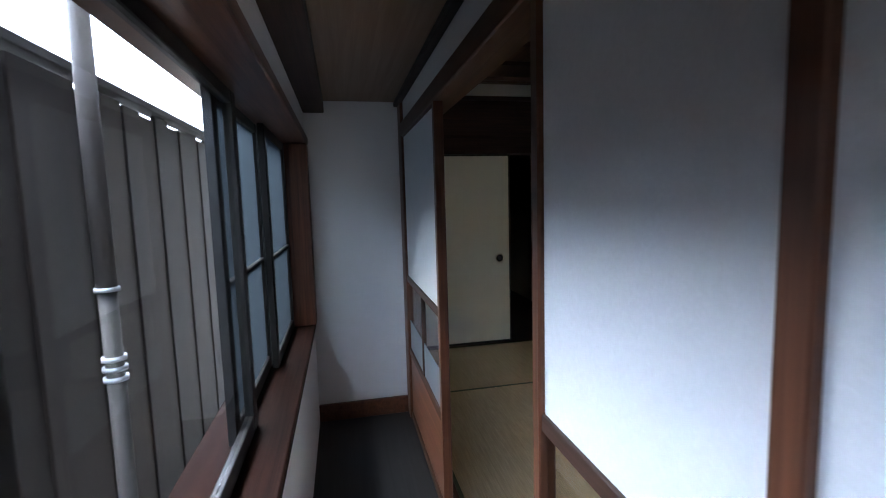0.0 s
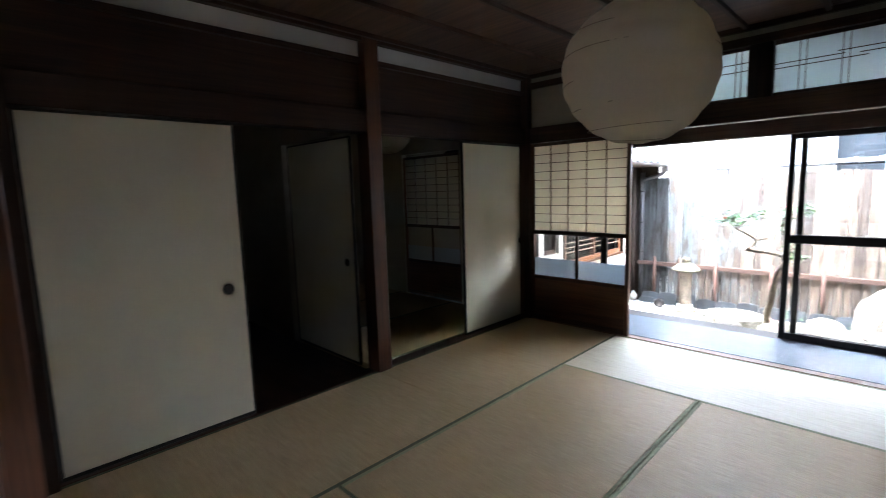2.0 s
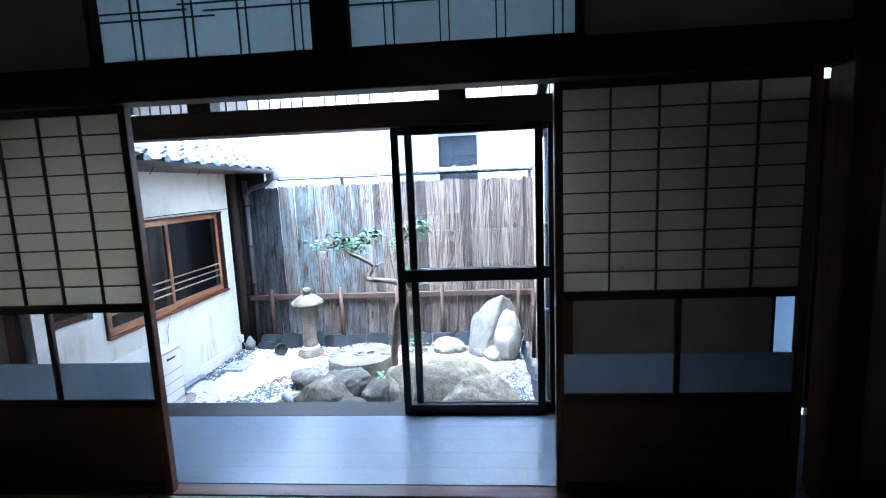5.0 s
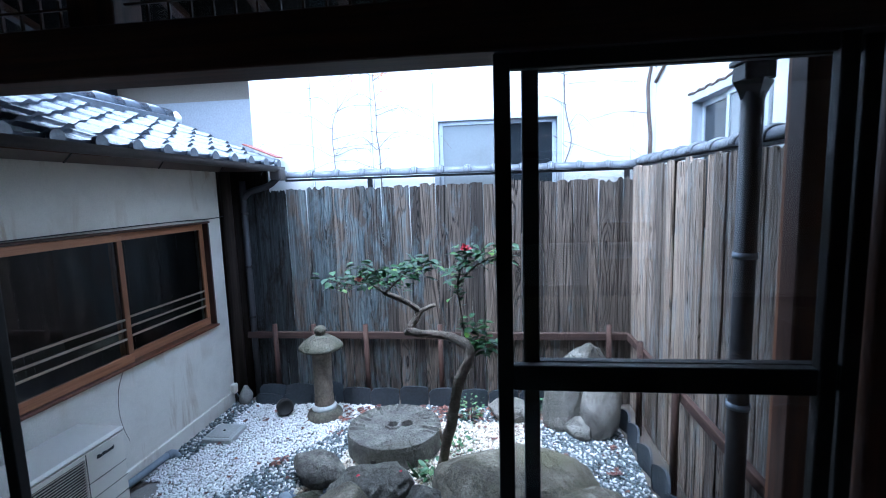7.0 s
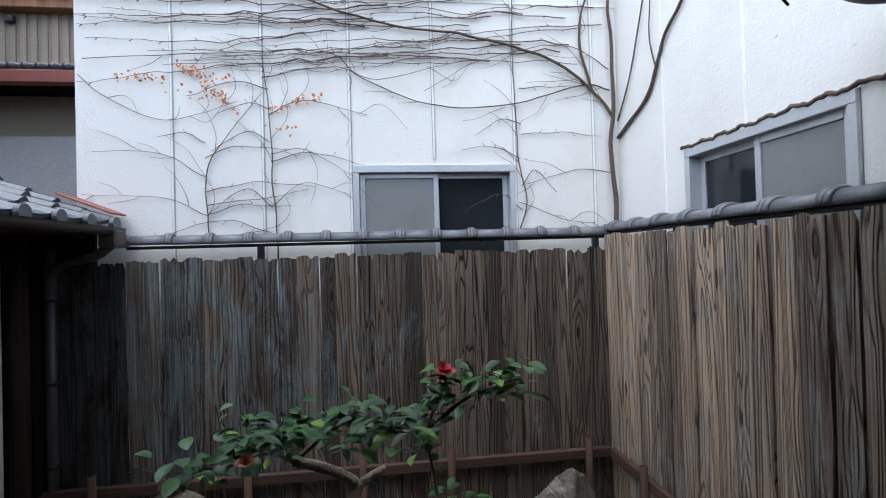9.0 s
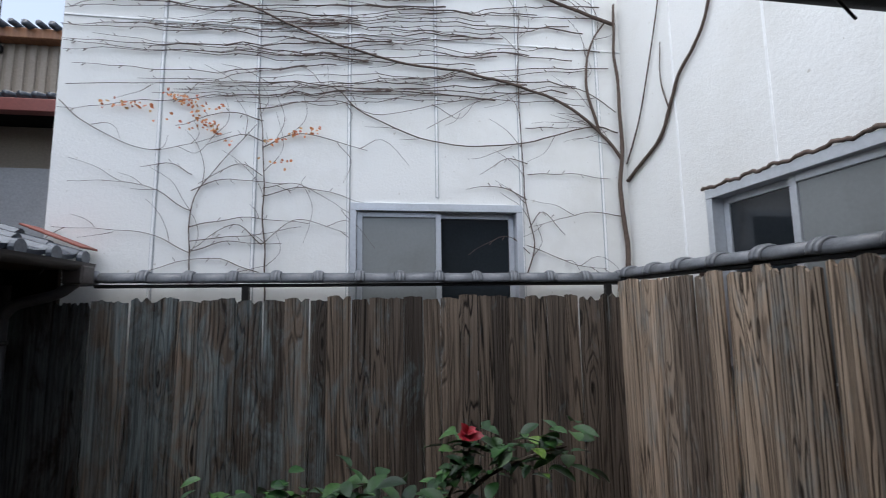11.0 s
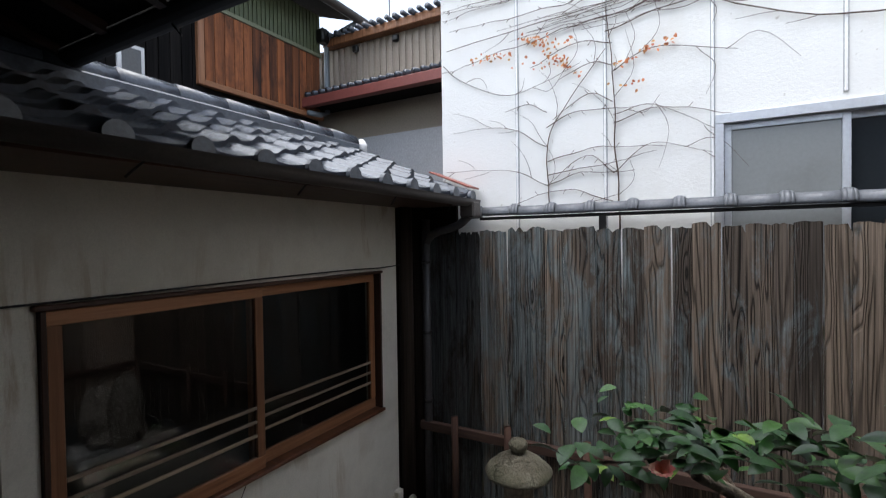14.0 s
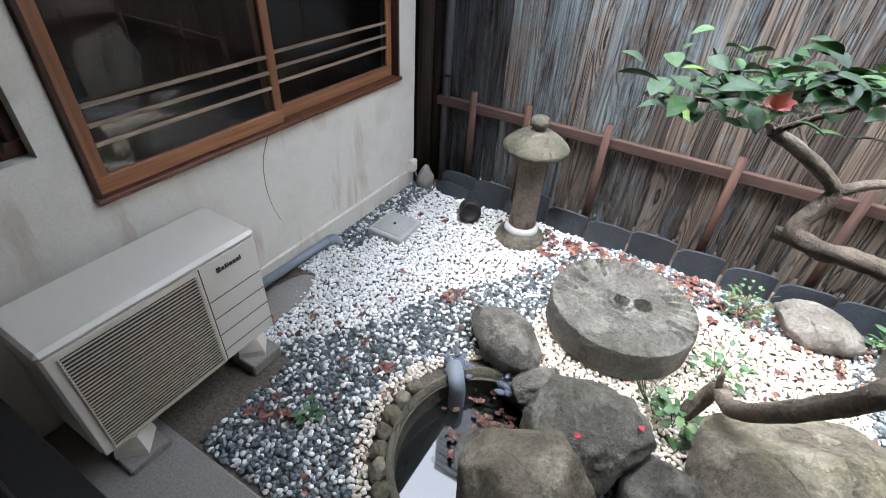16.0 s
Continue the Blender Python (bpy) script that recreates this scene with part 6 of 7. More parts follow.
for x in (X0 + 0.10, X1 - 0.10):
    bm = lathe([(0.075, 0.0), (0.072, 0.03), (0.05, 0.075), (0.045, 0.08)], 4, (x, Y0 + 0.04, Z0 - 0.085))
    foot = part("foot", bm, ACWHITE, ac, "tapered plastic foot")
    part("foot_pad", box(x - 0.075, x + 0.075, Y0 - 0.045, Y0 + 0.10, Z0 - 0.145, Z0 - 0.085, 0.006), CONCRETE, ac, "concrete block")
    part("rear_foot", box(x - 0.05, x + 0.05, Y1 - 0.12, Y1 - 0.02, Z0 - 0.145, Z0, 0.006), CONCRETE, ac)
    part("bolt", tube([(x, Y0 + 0.03, Z0 - 0.01), (x, Y0 + 0.03, Z0 + 0.004)], 0.012, sides=6), ALU, foot)

# ---- drains and other small things on the ground ----
lid = thing("drain_cover", (8.23, 5.72, G), "square grey concrete drain cover", "drain cover")
bm = box(-0.125, 0.125, -0.12, 0.12, 0, 0.05, 0.008)
bmesh.ops.transform(bm, matrix=pose(8.23, 5.72, G - 0.005), verts=bm.verts)
part("rim", bm, plain("pale_grey_plastic", (0.36, 0.36, 0.34), 0.7, dirty=0.4), lid)
bm = box(-0.10, 0.10, -0.095, 0.095, 0, 0.006, 0.003)
bmesh.ops.transform(bm, matrix=pose(8.23, 5.72, G + 0.0455), verts=bm.verts)
part("plate", bm, plain("grey_lid_plate", (0.33, 0.33, 0.31), 0.75, dirty=0.4), lid)
part("knob", tube([(8.23, 5.72, G + 0.05), (8.23, 5.72, G + 0.058)], 0.009, sides=10), IRON, lid)
gp = thing("drain_pipe", (7.6, 5.92, G), "grey plastic pipe lying along the wall", "pipe")
part("pipe", tube([(7.22, 5.935, G + 0.075), (7.86, 5.935, G + 0.05), (7.88, 5.92, G + 0.04)], 0.025, sides=14), PIPEGREY, gp, "", True)
part("elbow", tube(smooth_path([(7.86, 5.935, G + 0.05), (7.90, 5.92, G + 0.045), (7.92, 5.90, G + 0.0)]), 0.029, sides=14), PIPEGREY, gp, "", True)
bk = thing("broken_slab", (7.33, 5.84, G), "flat broken concrete slab beside the wall", "slab")
part("slab", boulder((7.36, 5.82, G + 0.0), (0.25, 0.11, 0.04), 140, 0, 0.15, 0.5), CONCRETE, bk, "", True)
sp = thing("ground_spotlight", (8.585, 5.38, G), "small black garden spotlight on the gravel", "lamp")
bm = lathe([(0.05, 0.0), (0.066, 0.02), (0.07, 0.10), (0.055, 0.105), (0.05, 0.09)], 20)
bmesh.ops.transform(bm, matrix=pose(8.64, 5.42, G + 0.075, 0, -80, 35), verts=bm.verts)
part("housing", bm, IRON, sp, "", True)
part("stand", box(8.60, 8.64, 5.37, 5.41, G, G + 0.04, 0.004), IRON, sp)
ob_ = thing("outlet_box", (8.79, 5.965, -0.36), "small white outdoor outlet box on the wall", "outlet")
part("cover", box(8.755, 8.815, 5.935, 5.979, -0.42, -0.33, 0.008), ACWHITE, ob_)
part("cord", tube(smooth_path([(8.79, 5.94, -0.42), (8.80, 5.92, -0.47), (8.83, 5.90, -0.50), (8.84, 5.88, G)]), 0.006, sides=6), PIPEGREY, ob_)

# ---- camellia ----
tree = thing("camellia_tree", (7.77, 3.95, G), "old twisted camellia with glossy leaves and red flowers", "tree")
TR = smooth_path([(7.80, 3.95, G - 0.02), (7.78, 3.895, -0.29), (7.60, 3.865, -0.17), (7.40, 3.795, 0.14), (7.30, 3.75, 0.355), (7.315, 3.69, 0.49), (7.37, 3.73, 0.548), (7.44, 3.83, 0.56), (7.44, 3.90, 0.57), (7.42, 3.98, 0.578), (7.43, 4.03, 0.60), (7.48, 4.0, 0.65), (7.50, 3.99, 0.69), (7.47, 4.07, 0.755), (7.42, 4.16, 0.807)], 6)
part("trunk", tube(TR, 0.033, 0.014, 14, bumpy=0.34), BARK, tree, "", True)
part("cut_stub", tube(smooth_path([(7.43, 4.0, 0.58), (7.44, 4.03, 0.578), (7.45, 4.06, 0.575)]), 0.020, 0.016, 10, bumpy=0.2), BARK, tree, "pruned branch stub", True)
part("cut_stub", tube(smooth_path([(7.50, 3.99, 0.68), (7.54, 3.93, 0.70), (7.56, 3.90, 0.705)]), 0.014, 0.010, 10, bumpy=0.2), BARK, tree, "pruned branch stub", True)
part("cut_stub", tube(smooth_path([(7.74, 3.89, -0.26), (7.73, 3.91, -0.20), (7.73, 3.92, -0.14)]), 0.018, 0.008, 8, bumpy=0.2), BARK, tree, "pruned branch stub", True)
BRANCHES = [
    [(7.42, 4.16, 0.807), (7.34, 4.21, 0.87), (7.22, 4.27, 0.90), (7.08, 4.36, 0.93)], [(7.34, 4.21, 0.87), (7.24, 4.15, 0.94), (7.12, 4.14, 0.98)],
    [(7.42, 4.16, 0.807), (7.45, 4.24, 0.86), (7.42, 4.34, 0.90)], [(7.42, 4.16, 0.807), (7.38, 4.08, 0.88), (7.30, 4.00, 0.95), (7.20, 3.94, 0.98)],
    [(7.47, 4.07, 0.755), (7.54, 4.13, 0.83), (7.58, 4.20, 0.88)],
    [(7.37, 3.73, 0.548), (7.46, 3.74, 0.66), (7.48, 3.76, 0.84), (7.44, 3.72, 0.97), (7.43, 3.70, 1.02)], [(7.48, 3.76, 0.84), (7.42, 3.66, 0.95), (7.36, 3.56, 1.01), (7.31, 3.50, 1.04)],
    [(7.315, 3.69, 0.49), (7.36, 3.63, 0.52), (7.38, 3.57, 0.53)], [(7.37, 3.73, 0.548), (7.44, 3.69, 0.58), (7.48, 3.65, 0.60)],
    [(7.20, 3.94, 0.98), (7.12, 3.90, 1.0), (7.06, 3.84, 1.0)],
]


def leaf_into(bm, at, along, up, length, width):
    """A folded, arched, pointed leaf with a rounded outline."""
    d = Vector(along).normalized()
    s = d.cross(Vector(up)).normalized()
    n = s.cross(d).normalized()
    at = Vector(at)
    rows = []
    for t, w in ((0.0, 0.0), (0.12, 0.26), (0.32, 0.47), (0.55, 0.5), (0.76, 0.36), (0.9, 0.17), (1.0, 0.0)):
        c = at + d * length * t + n * length * (0.22 * t * (1 - t) - 0.06 * t * t)
        if w == 0:
            rows.append([bm.verts.new(c)])
        else:
            rows.append([bm.verts.new(c + s * k * width * w + n * abs(k) * width * w * 0.3) for k in (1, 0, -1)])
    for a, b in zip(rows, rows[1:]):
        if len(a) == 1:
            bm.faces.new((a[0], b[1], b[0])), bm.faces.new((a[0], b[2], b[1]))
        elif len(b) == 1:
            bm.faces.new((a[0], a[1], b[0])), bm.faces.new((a[1], a[2], b[0]))
        else:
            bm.faces.new((a[0], a[1], b[1], b[0])), bm.faces.new((a[1], a[2], b[2], b[1]))


rnd = random.Random(7)
crown = bmesh.new()
for br in BRANCHES:
    path = smooth_path(br, 5)
    part("branch", tube(path, 0.008 if len(br) > 3 else 0.005, 0.002, 7), BARK, tree, "", True)
    for i, q in enumerate(path):
        if i < len(path) * 0.35:
            continue
        for _ in range(6):
            off = Vector((rnd.gauss(0, 0.028), rnd.gauss(0, 0.035), rnd.gauss(0.008, 0.028)))
            a = rnd.uniform(0, 2 * math.pi)
            leaf_into(crown, q + off, (math.cos(a), math.sin(a), rnd.uniform(-0.45, 0.35)), (rnd.gauss(0, 0.35), rnd.gauss(0, 0.35), 1), rnd.uniform(0.042, 0.075), rnd.uniform(0.022, 0.035))
part("leaves", crown, LEAF, tree, "glossy dark green leaves", True)


def blossom(at, r, material, label, petals, openness):
    bm = bmesh.new()
    for k in range(petals):
        a = 2 * math.pi * k / petals + 0.3
        d = Vector((math.cos(a) * openness - 0.5, math.sin(a) * openness, 0.35))
        leaf_into(bm, at, d, (-0.6, 0, 1), r * rnd.uniform(0.9, 1.15), r * 0.8)
    part("flower", bm, material, tree, label, True)


blossom((7.42, 3.705, 1.035), 0.034, PETAL, "open crimson camellia flower", 11, 0.8)
blossom((7.43, 3.71, 1.045), 0.03, PETAL, "crimson camellia flower", 6, 0.5)
blossom((7.12, 4.205, 0.930), 0.030, FADED, "faded pink and tan camellia flower", 11, 0.45)

# ---- climbing vine on the white building ----
vine = thing("climbing_vine", (9.17, 2.25, G), "bare climbing vine spread over the white wall", "vine")
WX = 9.168
MAIN = [
    ([(2.27, 0.9), (2.25, 1.7), (2.27, 2.1), (2.24, 2.6), (2.26, 3.1), (2.24, 3.5)], 0.020), ([(2.24, 3.35), (2.5, 3.42), (2.9, 3.55), (3.4, 3.62), (4.2, 3.78)], 0.014),
    ([(2.25, 2.35), (2.38, 2.52), (2.6, 2.70), (2.95, 2.84), (3.4, 2.93), (3.8, 2.97), (4.3, 3.10), (4.8, 3.30), (5.5, 3.42)], 0.012),
    ([(2.40, 2.54), (2.48, 2.9), (2.42, 3.2), (2.30, 3.38)], 0.012), ([(2.26, 2.55), (2.45, 2.58), (2.95, 2.45), (3.5, 2.42), (4.0, 2.60), (4.25, 2.78), (4.9, 2.76), (5.75, 2.70)], 0.006),
    ([(4.58, 1.4), (4.60, 1.9), (4.62, 2.4), (4.66, 2.75)], 0.006), ([(5.0, 1.5), (5.02, 1.95), (4.9, 2.2), (4.66, 2.5)], 0.005), ([(4.62, 2.35), (4.4, 2.45), (3.98, 2.36)], 0.004),
    ([(2.97, 1.5), (2.90, 1.75), (2.95, 2.1), (2.97, 2.9), (2.95, 3.4)], 0.006), ([(2.95, 1.75), (2.6, 1.62), (2.4, 1.6)], 0.003), ([(2.26, 1.95), (2.5, 1.98), (2.9, 1.88)], 0.004),
    ([(4.62, 2.1), (4.4, 2.12), (4.08, 1.95)], 0.003), ([(4.62, 1.75), (4.4, 1.9), (4.1, 1.82)], 0.003), ([(5.02, 1.95), (5.3, 2.1), (5.7, 2.12)], 0.003), ([(5.02, 1.7), (5.3, 1.82), (5.75, 1.84)], 0.003),
    ([(4.66, 2.6), (4.2, 2.68), (3.9, 2.6), (3.4, 2.72)], 0.004), ([(5.78, 2.6), (5.6, 2.45), (5.3, 2.32), (5.05, 2.36), (4.8, 2.45)], 0.003), ([(2.26, 2.7), (2.6, 2.86), (3.2, 2.74), (3.6, 2.52)], 0.004)]
rnd = random.Random(23)


def on_wall(points, r):
    return [Vector((WX - r - 0.004 * abs(noise.noise(Vector((p[0] * 9, p[1] * 9, 1)))), p[0], p[1])) for p in points]


def wander(points, steps=7, jig=0.012):
    """A smooth line over the wall with small kinks."""
    line = smooth_path([(0, *p) for p in points], steps)
    return [(q.y + jig * noise.noise(q * 6 + Vector((3, 0, 0))), q.z + jig * noise.noise(q * 6 + Vector((0, 7, 2)))) for q in line]


twigs = bmesh.new()
for pts, r in MAIN:
    r = r * 0.85 if r < 0.0065 else r * 0.95
    line = wander(pts)
    part("stem", tube(on_wall(line, r), r, r * 0.45, 7, bumpy=0.15), VINE, vine, "", True)
    if r < 0.016:
        for k in range(3, len(line) - 1, 2):
            a = math.atan2(line[k + 1][1] - line[k][1], line[k + 1][0] - line[k][0]) + rnd.choice((-1, 1)) * rnd.uniform(0.3, 0.8)
            if rnd.random() < 0.6:
                ln = rnd.uniform(0.1, 0.4)
                p = line[k]
                q = [p, (p[0] + ln * 0.5 * math.cos(a), p[1] + ln * 0.5 * math.sin(a)), (p[0] + ln * math.cos(a * 0.8), p[1] + ln * math.sin(a * 0.8))]
                q = [(min(5.8, max(2.22, u)), v) for u, v in q]
                tube(on_wall(wander(q, 4, 0.02), 0.002), 0.0022, 0.001, 4, bm=twigs)
# arching side shoots from the thin upright stems
for y0, ztop, zlow in ((5.02, 2.2, 1.5), (4.62, 2.7, 1.42), (2.93, 2.6, 1.6)):
    for k in range(6):
        z = zlow + (ztop - zlow) * (k + rnd.random()) / 6
        s, ln = rnd.choice((-1, 1)), rnd.uniform(0.25, 0.75)
        q = [(y0, z), (y0 + s * ln * 0.4, z + rnd.uniform(0.0, 0.13)), (y0 + s * ln, z + rnd.uniform(-0.08, 0.10))]
        q = [(min(5.79, max(2.22, u)), min(3.7, v)) for u, v in q]
        line = wander(q, 5, 0.02)
        tube(on_wall(line, 0.002), 0.0036, 0.0017, 4, bm=twigs)
        for j in (3, 5, 7):
            if j < len(line):
                p, d = line[j], rnd.choice((-1, 1))
                tube(on_wall([p, (min(5.79, p[0] + s * 0.02), p[1] + 0.025 * d)], 0.002), 0.0018, 0.0022, 4, bm=twigs)
part("twigs", twigs, TWIG, vine)["kind"] = "stuff"
# long trailing shoots over the upper wall
for k in range(90):
    z0 = 3.80 - 1.10 * (k / 90) ** 1.6 + rnd.uniform(-0.03, 0.03)
    y0 = rnd.uniform(2.3, 4.6)
    ln = rnd.uniform(0.9, 2.6)
    rise = rnd.uniform(-0.20, 0.02)
    pts = [(min(5.79, y0 + ln * t), min(3.79, z0 + rise * t + 0.05 * math.sin(3 * t + k))) for t in (0, 0.3, 0.65, 1.0)]
    bm = tube(on_wall(wander(pts, 7, 0.03), 0.003), rnd.uniform(0.0026, 0.0058), 0.0014, 5)
    line = wander(pts, 7, 0.03)
    for j in range(2, len(line) - 1, 3):
        p, s = line[j], rnd.choice((-1, 1))
        tube(on_wall([p, (min(5.79, p[0] + 0.02), min(3.79, p[1] + 0.016 * s))], 0.003), 0.003, 0.0022, 4, bm=bm)
    part("shoot", bm, TWIG, vine)
bm = bmesh.new()
for y0, z0, y1, z1, c in ((5.55, 2.61, 5.25, 2.58, 30), (5.2, 2.67, 4.85, 2.57, 46), (5.05, 2.58, 4.80, 2.36, 34), (4.62, 2.38, 4.26, 2.50, 34), (5.25, 2.50, 4.85, 2.44, 16), (4.66, 2.24, 4.4, 2.25, 8)):
    for _ in range(c):
        t = rnd.random()
        leaf_into(bm, (WX - 0.012, y0 + (y1 - y0) * t + rnd.gauss(0, 0.014), z0 + (z1 - z0) * t + rnd.gauss(0, 0.018)), (rnd.uniform(-0.5, 0), rnd.uniform(-1, 1), rnd.uniform(-1, 0.4)), (-1, rnd.gauss(0, 0.4), rnd.gauss(0, 0.4)), rnd.uniform(0.014, 0.027), rnd.uniform(0.010, 0.018))
part("autumn_leaves", bm, AUTUMN, vine, "small orange autumn leaves")
side = thing("climbing_vine", (8.9, 2.2, 1.4), "vine stem leaning along the side wing wall", "vine")
for pts, r in (([(9.15, 2.20), (8.98, 2.27), (8.77, 2.36), (8.66, 2.50), (8.56, 2.66), (8.44, 2.74), (8.33, 2.84), (8.25, 3.0)], 0.013), ([(9.15, 2.32), (8.98, 2.55), (8.84, 2.85), (8.70, 3.2), (8.62, 3.5)], 0.006), ([(8.66, 2.50), (8.72, 2.72), (8.70, 2.95)], 0.005)):
    line = smooth_path([(p[0], 2.215, p[1]) for p in pts], 6)
    part("stem", tube(line, r, r * 0.6, 7, bumpy=0.25), VINE, side, "", True)
head_vine = tube([Vector((8.44 - 0.02 * k, 2.218, 1.956 + 0.006 * math.sin(k * 0.9) + 0.004 * math.sin(k * 2.3))) for k in range(60)], 0.009, 0.010, 6, bumpy=0.6)
part("stem", head_vine, VINE, side, "dry stem lying over the window head", True)

# ---- low plants and fallen leaves ----
def herb(name, at, label, n, spread, size, tall, blade=False):
    ob = thing(name, at, label, "plant")
    bm = bmesh.new()
    for _ in range(n):
        a, r = rnd.uniform(0, 2 * math.pi), spread * math.sqrt(rnd.random())
        p = Vector(at) + Vector((r * math.cos(a), r * math.sin(a), rnd.uniform(0.0, tall)))
        if blade:
            p = Vector(at)
            leaf_into(bm, p, (math.cos(a), math.sin(a), rnd.uniform(0.6, 1.6)), (math.cos(a + 1), math.sin(a + 1), 0.3), size * rnd.uniform(0.7, 1.2), size * 0.07)
        else:
            leaf_into(bm, p, (math.cos(a), math.sin(a), rnd.uniform(-0.1, 0.6)), (rnd.gauss(0, 0.3), rnd.gauss(0, 0.3), 1), size * rnd.uniform(0.7, 1.2), size * 0.55)
    part("foliage", bm, HERB, ob, "", True)
    if not blade:
        bm = bmesh.new()
        for k in range(4):
            a = k * 1.7
            tube([Vector(at), Vector(at) + Vector((spread * 0.6 * math.cos(a), spread * 0.6 * math.sin(a), tall))], 0.0025, 0.0015, 5, bm=bm)
        part("stalks", bm, TWIG, ob)


herb("low_shrub", (8.60, 3.78, G), "small feathery green shrub on the gravel", 110, 0.10, 0.03, 0.20)
herb("low_shrub", (8.10, 3.84, G), "small dark green seedling", 40, 0.10, 0.045, 0.16)
herb("grass_tuft", (7.80, 4.08, G), "tuft of pale striped grass", 34, 0.02, 0.13, 0.0, True)
herb("weed", (6.97, 5.24, G + 0.01), "little light green weed in the gravel", 12, 0.04, 0.05, 0.03)
herb("low_shrub", (7.72, 3.97, G), "green sprouts at the foot of the camellia", 34, 0.07, 0.06, 0.14)
herb("low_shrub", (8.72, 3.15, G), "low green sprouts at the fence", 20, 0.05, 0.05, 0.12)

ZONE_POND = (PC.x, PC.y, PRX + 0.07, PRY + 0.07)


def edge_line(x):
    """Where the white gravel gives way to the mixed gravel."""
    return 5.60 - 0.62 * max(0.0, x - 7.14) + 0.03 * math.sin(9 * x)


def zone(x, y):
    if not (6.3 < x < 8.83 and 2.62 < y < 5.96):
        return None
    if (x < 6.66 and y > 4.4) or (x < 7.14 and y > 5.5) or (x < 7.62 and y > 5.80) or (x < 6.5 and y < 4.4):
        return None
    if abs(x - 8.23) < 0.13 and abs(y - 5.72) < 0.125:
        return None
    if ((x - ZONE_POND[0]) / ZONE_POND[2]) ** 2 + ((y - ZONE_POND[1]) / ZONE_POND[3]) ** 2 < 1:
        return None
    if math.hypot(x - MX, y - MY) < MR - 0.03:
        return None
    if y > edge_line(x) and 7.05 < x and y > 4.62 and not (y > 5.78 and x > 7.9):
        return "white"
    d = math.hypot((x - PC.x) / 1.05, y - PC.y)
    if d < 0.47 and y > 4.35:
        return "cream"
    j = 0.10 * noise.noise(Vector((x * 2.5, y * 2.5, 0)))
    if y < 4.62 + j and 7.5 < x < 8.55 + j and y > 3.3 + j:
        return "cream"
    return "mixed"


# ---- gravel ----
ico = bmesh.new()
bmesh.ops.create_icosphere(ico, subdivisions=2, radius=1.0)
ico.verts.ensure_lookup_table()
IV = np.array([v.co[:] for v in ico.verts])
IF = np.array([[v.index for v in f.verts] for f in ico.faces])
ico.free()
picked = {"white": [], "mixed": [], "cream": []}
rnd = random.Random(31)
step = 0.0160
yy = 2.6
while yy < 5.98:
    xx = 6.3
    while xx < 8.9:
        x, y = xx + rnd.uniform(-0.008, 0.008), yy + rnd.uniform(-0.008, 0.008)
        z = zone(x, y)
        if z == "white" and rnd.random() < 0.012:
            z = "mixed"
        if z:
            picked[z].append((x, y))
        xx += step
    yy += step


def gravel(name, places, material, label, size):
    g = np.random.RandomState(len(places))
    n = len(places)
    c = np.array(places)
    k = len(IV)
    sc = size * np.stack([g.uniform(0.8, 1.35, n), g.uniform(0.65, 1.0, n), g.uniform(0.45, 0.75, n)], 1)
    v = IV[None] * sc[:, None] * (1 + 0.14 * np.sin(IV[None] * 3.1 + g.uniform(0, 6, (n, 1, 3))).sum(2, keepdims=True) / 2)
    a, b = g.uniform(0, 2 * np.pi, n)[:, None], g.uniform(-0.5, 0.5, n)[:, None]
    x = v[..., 0] * np.cos(b) - v[..., 2] * np.sin(b)
    z = v[..., 0] * np.sin(b) + v[..., 2] * np.cos(b)
    y = v[..., 1]
    pts = np.stack([x * np.cos(a) - y * np.sin(a) + c[:, :1], x * np.sin(a) + y * np.cos(a) + c[:, 1:], z + G + 0.005 + g.uniform(-0.003, 0.012, n)[:, None]], 2).reshape(-1, 3)
    f = (IF[None] + (np.arange(n) * k)[:, None, None]).reshape(-1)
    me = bpy.data.meshes.new(name)
    me.vertices.add(len(pts))
    me.vertices.foreach_set("co", pts.ravel().astype(np.float32))
    nf = n * len(IF)
    me.loops.add(nf * 3)
    me.loops.foreach_set("vertex_index", f.astype(np.int32))
    me.polygons.add(nf)
    me.polygons.foreach_set("loop_start", np.arange(0, nf * 3, 3, dtype=np.int32))
    me.polygons.foreach_set("use_smooth", np.ones(nf, dtype=bool))
    me.update(calc_edges=True)
    me.materials.append(material)
    return tagged(new(name, me), label, "gravel", kind="stuff")


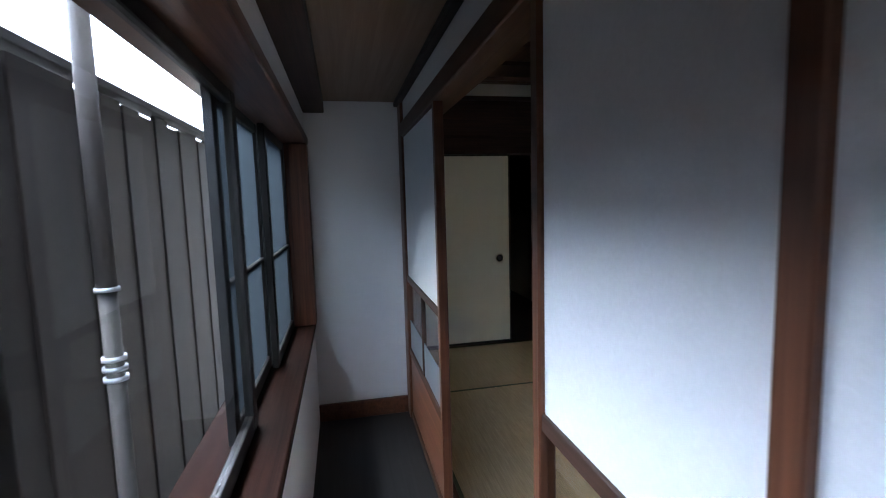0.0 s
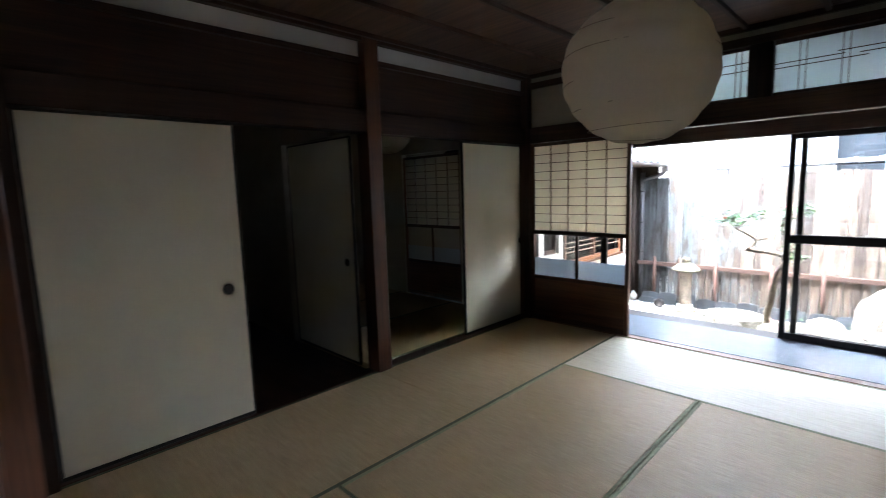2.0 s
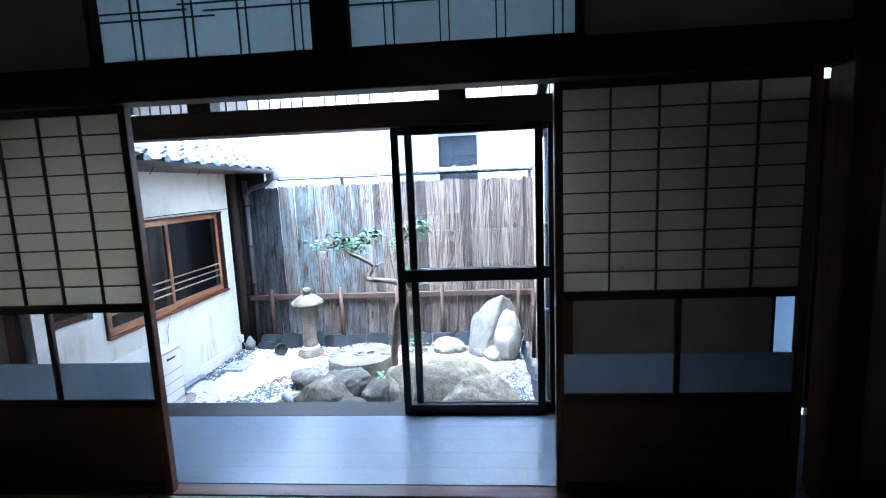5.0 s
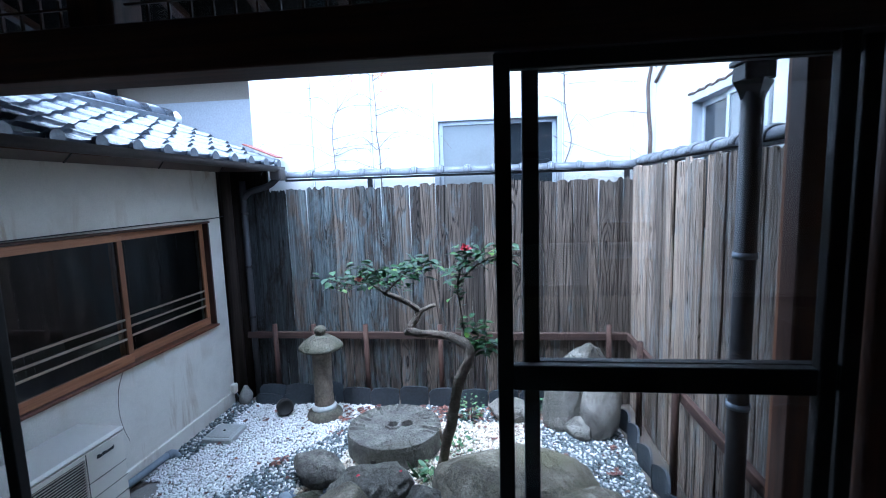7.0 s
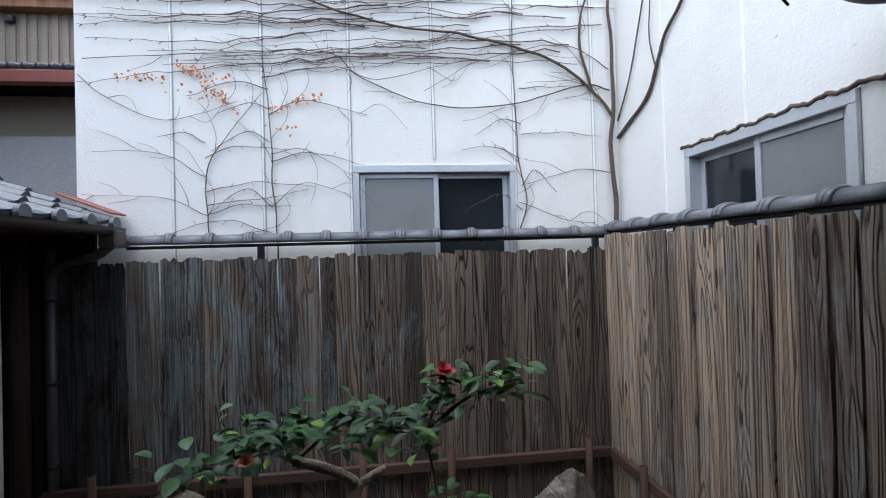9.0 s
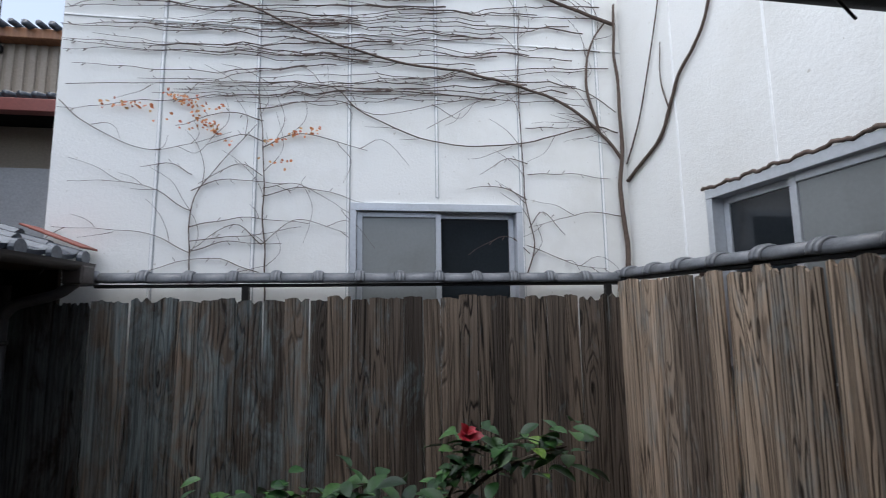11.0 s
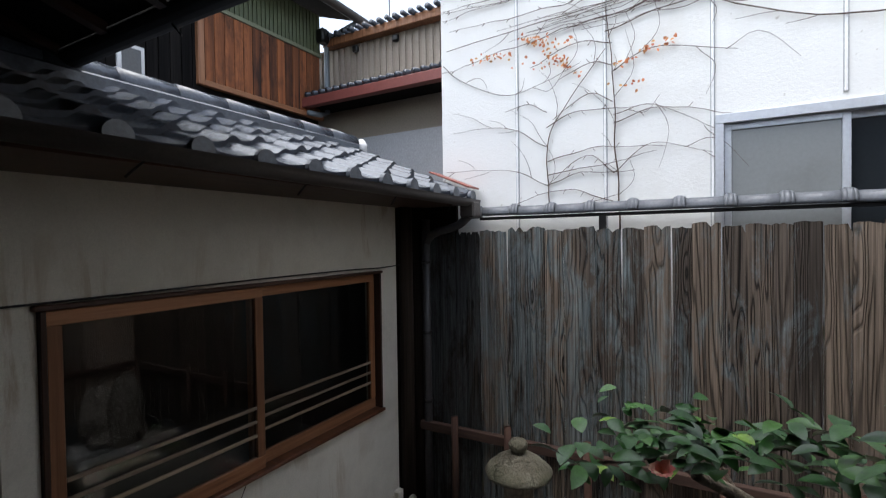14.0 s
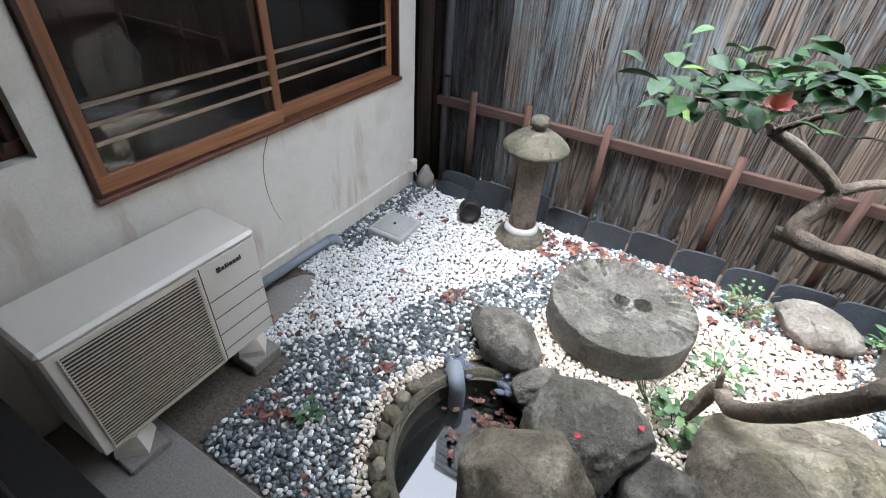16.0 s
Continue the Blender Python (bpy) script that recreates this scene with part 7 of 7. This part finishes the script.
gravel("white_gravel", picked["white"], WHITEPEBBLE, "bright white pebbles in a sweeping band", 0.0102)
gravel("mixed_gravel", picked["mixed"], MIXPEBBLE, "mixed slate grey and white pebbles", 0.0112)
gravel("cream_gravel", picked["cream"], CREAMPEBBLE, "cream and tan pebbles round the millstone", 0.0106)
blue = [(7.58 + rnd.gauss(0, 0.04), 4.62 + rnd.gauss(0, 0.04)) for _ in range(70)] + [(7.50 + rnd.gauss(0, 0.03), 4.86 + rnd.gauss(0, 0.03)) for _ in range(40)]
gravel("blue_gravel", blue, BLUEPEBBLE, "smooth blue-grey pebbles at the pond edge", 0.021)

bm = bmesh.new()
def scatter_leaf(x, y, z, s):
    a = rnd.uniform(0, 6.28)
    for k in range(3):
        leaf_into(bm, (x, y, z), (math.cos(a + k * 0.8), math.sin(a + k * 0.8), rnd.uniform(-0.1, 0.35)), (rnd.gauss(0, 0.3), rnd.gauss(0, 0.3), 1), s, s * 0.6)


for _ in range(200):
    x, y = rnd.uniform(6.7, 8.8), rnd.uniform(2.65, 5.9)
    if zone(x, y):
        scatter_leaf(x, y, G + 0.022, rnd.uniform(0.018, 0.034))
for _ in range(240):
    x, y = 8.77 - abs(rnd.gauss(0, 0.14)), rnd.uniform(2.7, 5.2)
    scatter_leaf(x, y, G + 0.024, rnd.uniform(0.025, 0.046))
for _ in range(70):
    scatter_leaf(7.36 + rnd.gauss(0, 0.09), 4.62 + rnd.gauss(0, 0.11), G - 0.072, rnd.uniform(0.012, 0.028))
for cx, cy in ((6.86, 5.42), (6.92, 5.32), (7.24, 5.78), (7.30, 5.10), (7.85, 5.10), (8.2, 2.75), (7.9, 2.8)):
    for _ in range(4):
        scatter_leaf(cx + rnd.gauss(0, 0.02), cy + rnd.gauss(0, 0.02), G + 0.024, rnd.uniform(0.025, 0.04))
tagged(part("fallen_leaves", bm, FALLEN), "scattered red-brown fallen leaves", "leaves", kind="stuff")
bm = bmesh.new()
for x, y, z in ((7.18, 4.30, -0.13), (7.42, 4.12, -0.24), (7.36, 4.02, -0.3), (7.36, 4.07, -0.4), (7.30, 4.12, -0.42), (7.3, 4.05, -0.41)):
    leaf_into(bm, (x, y, z), (rnd.uniform(-1, 1), rnd.uniform(-1, 1), 0.1), (0, 0, 1), 0.025, 0.02)
tagged(part("fallen_petals", bm, PETAL), "fallen crimson camellia petals", "petals", kind="stuff")
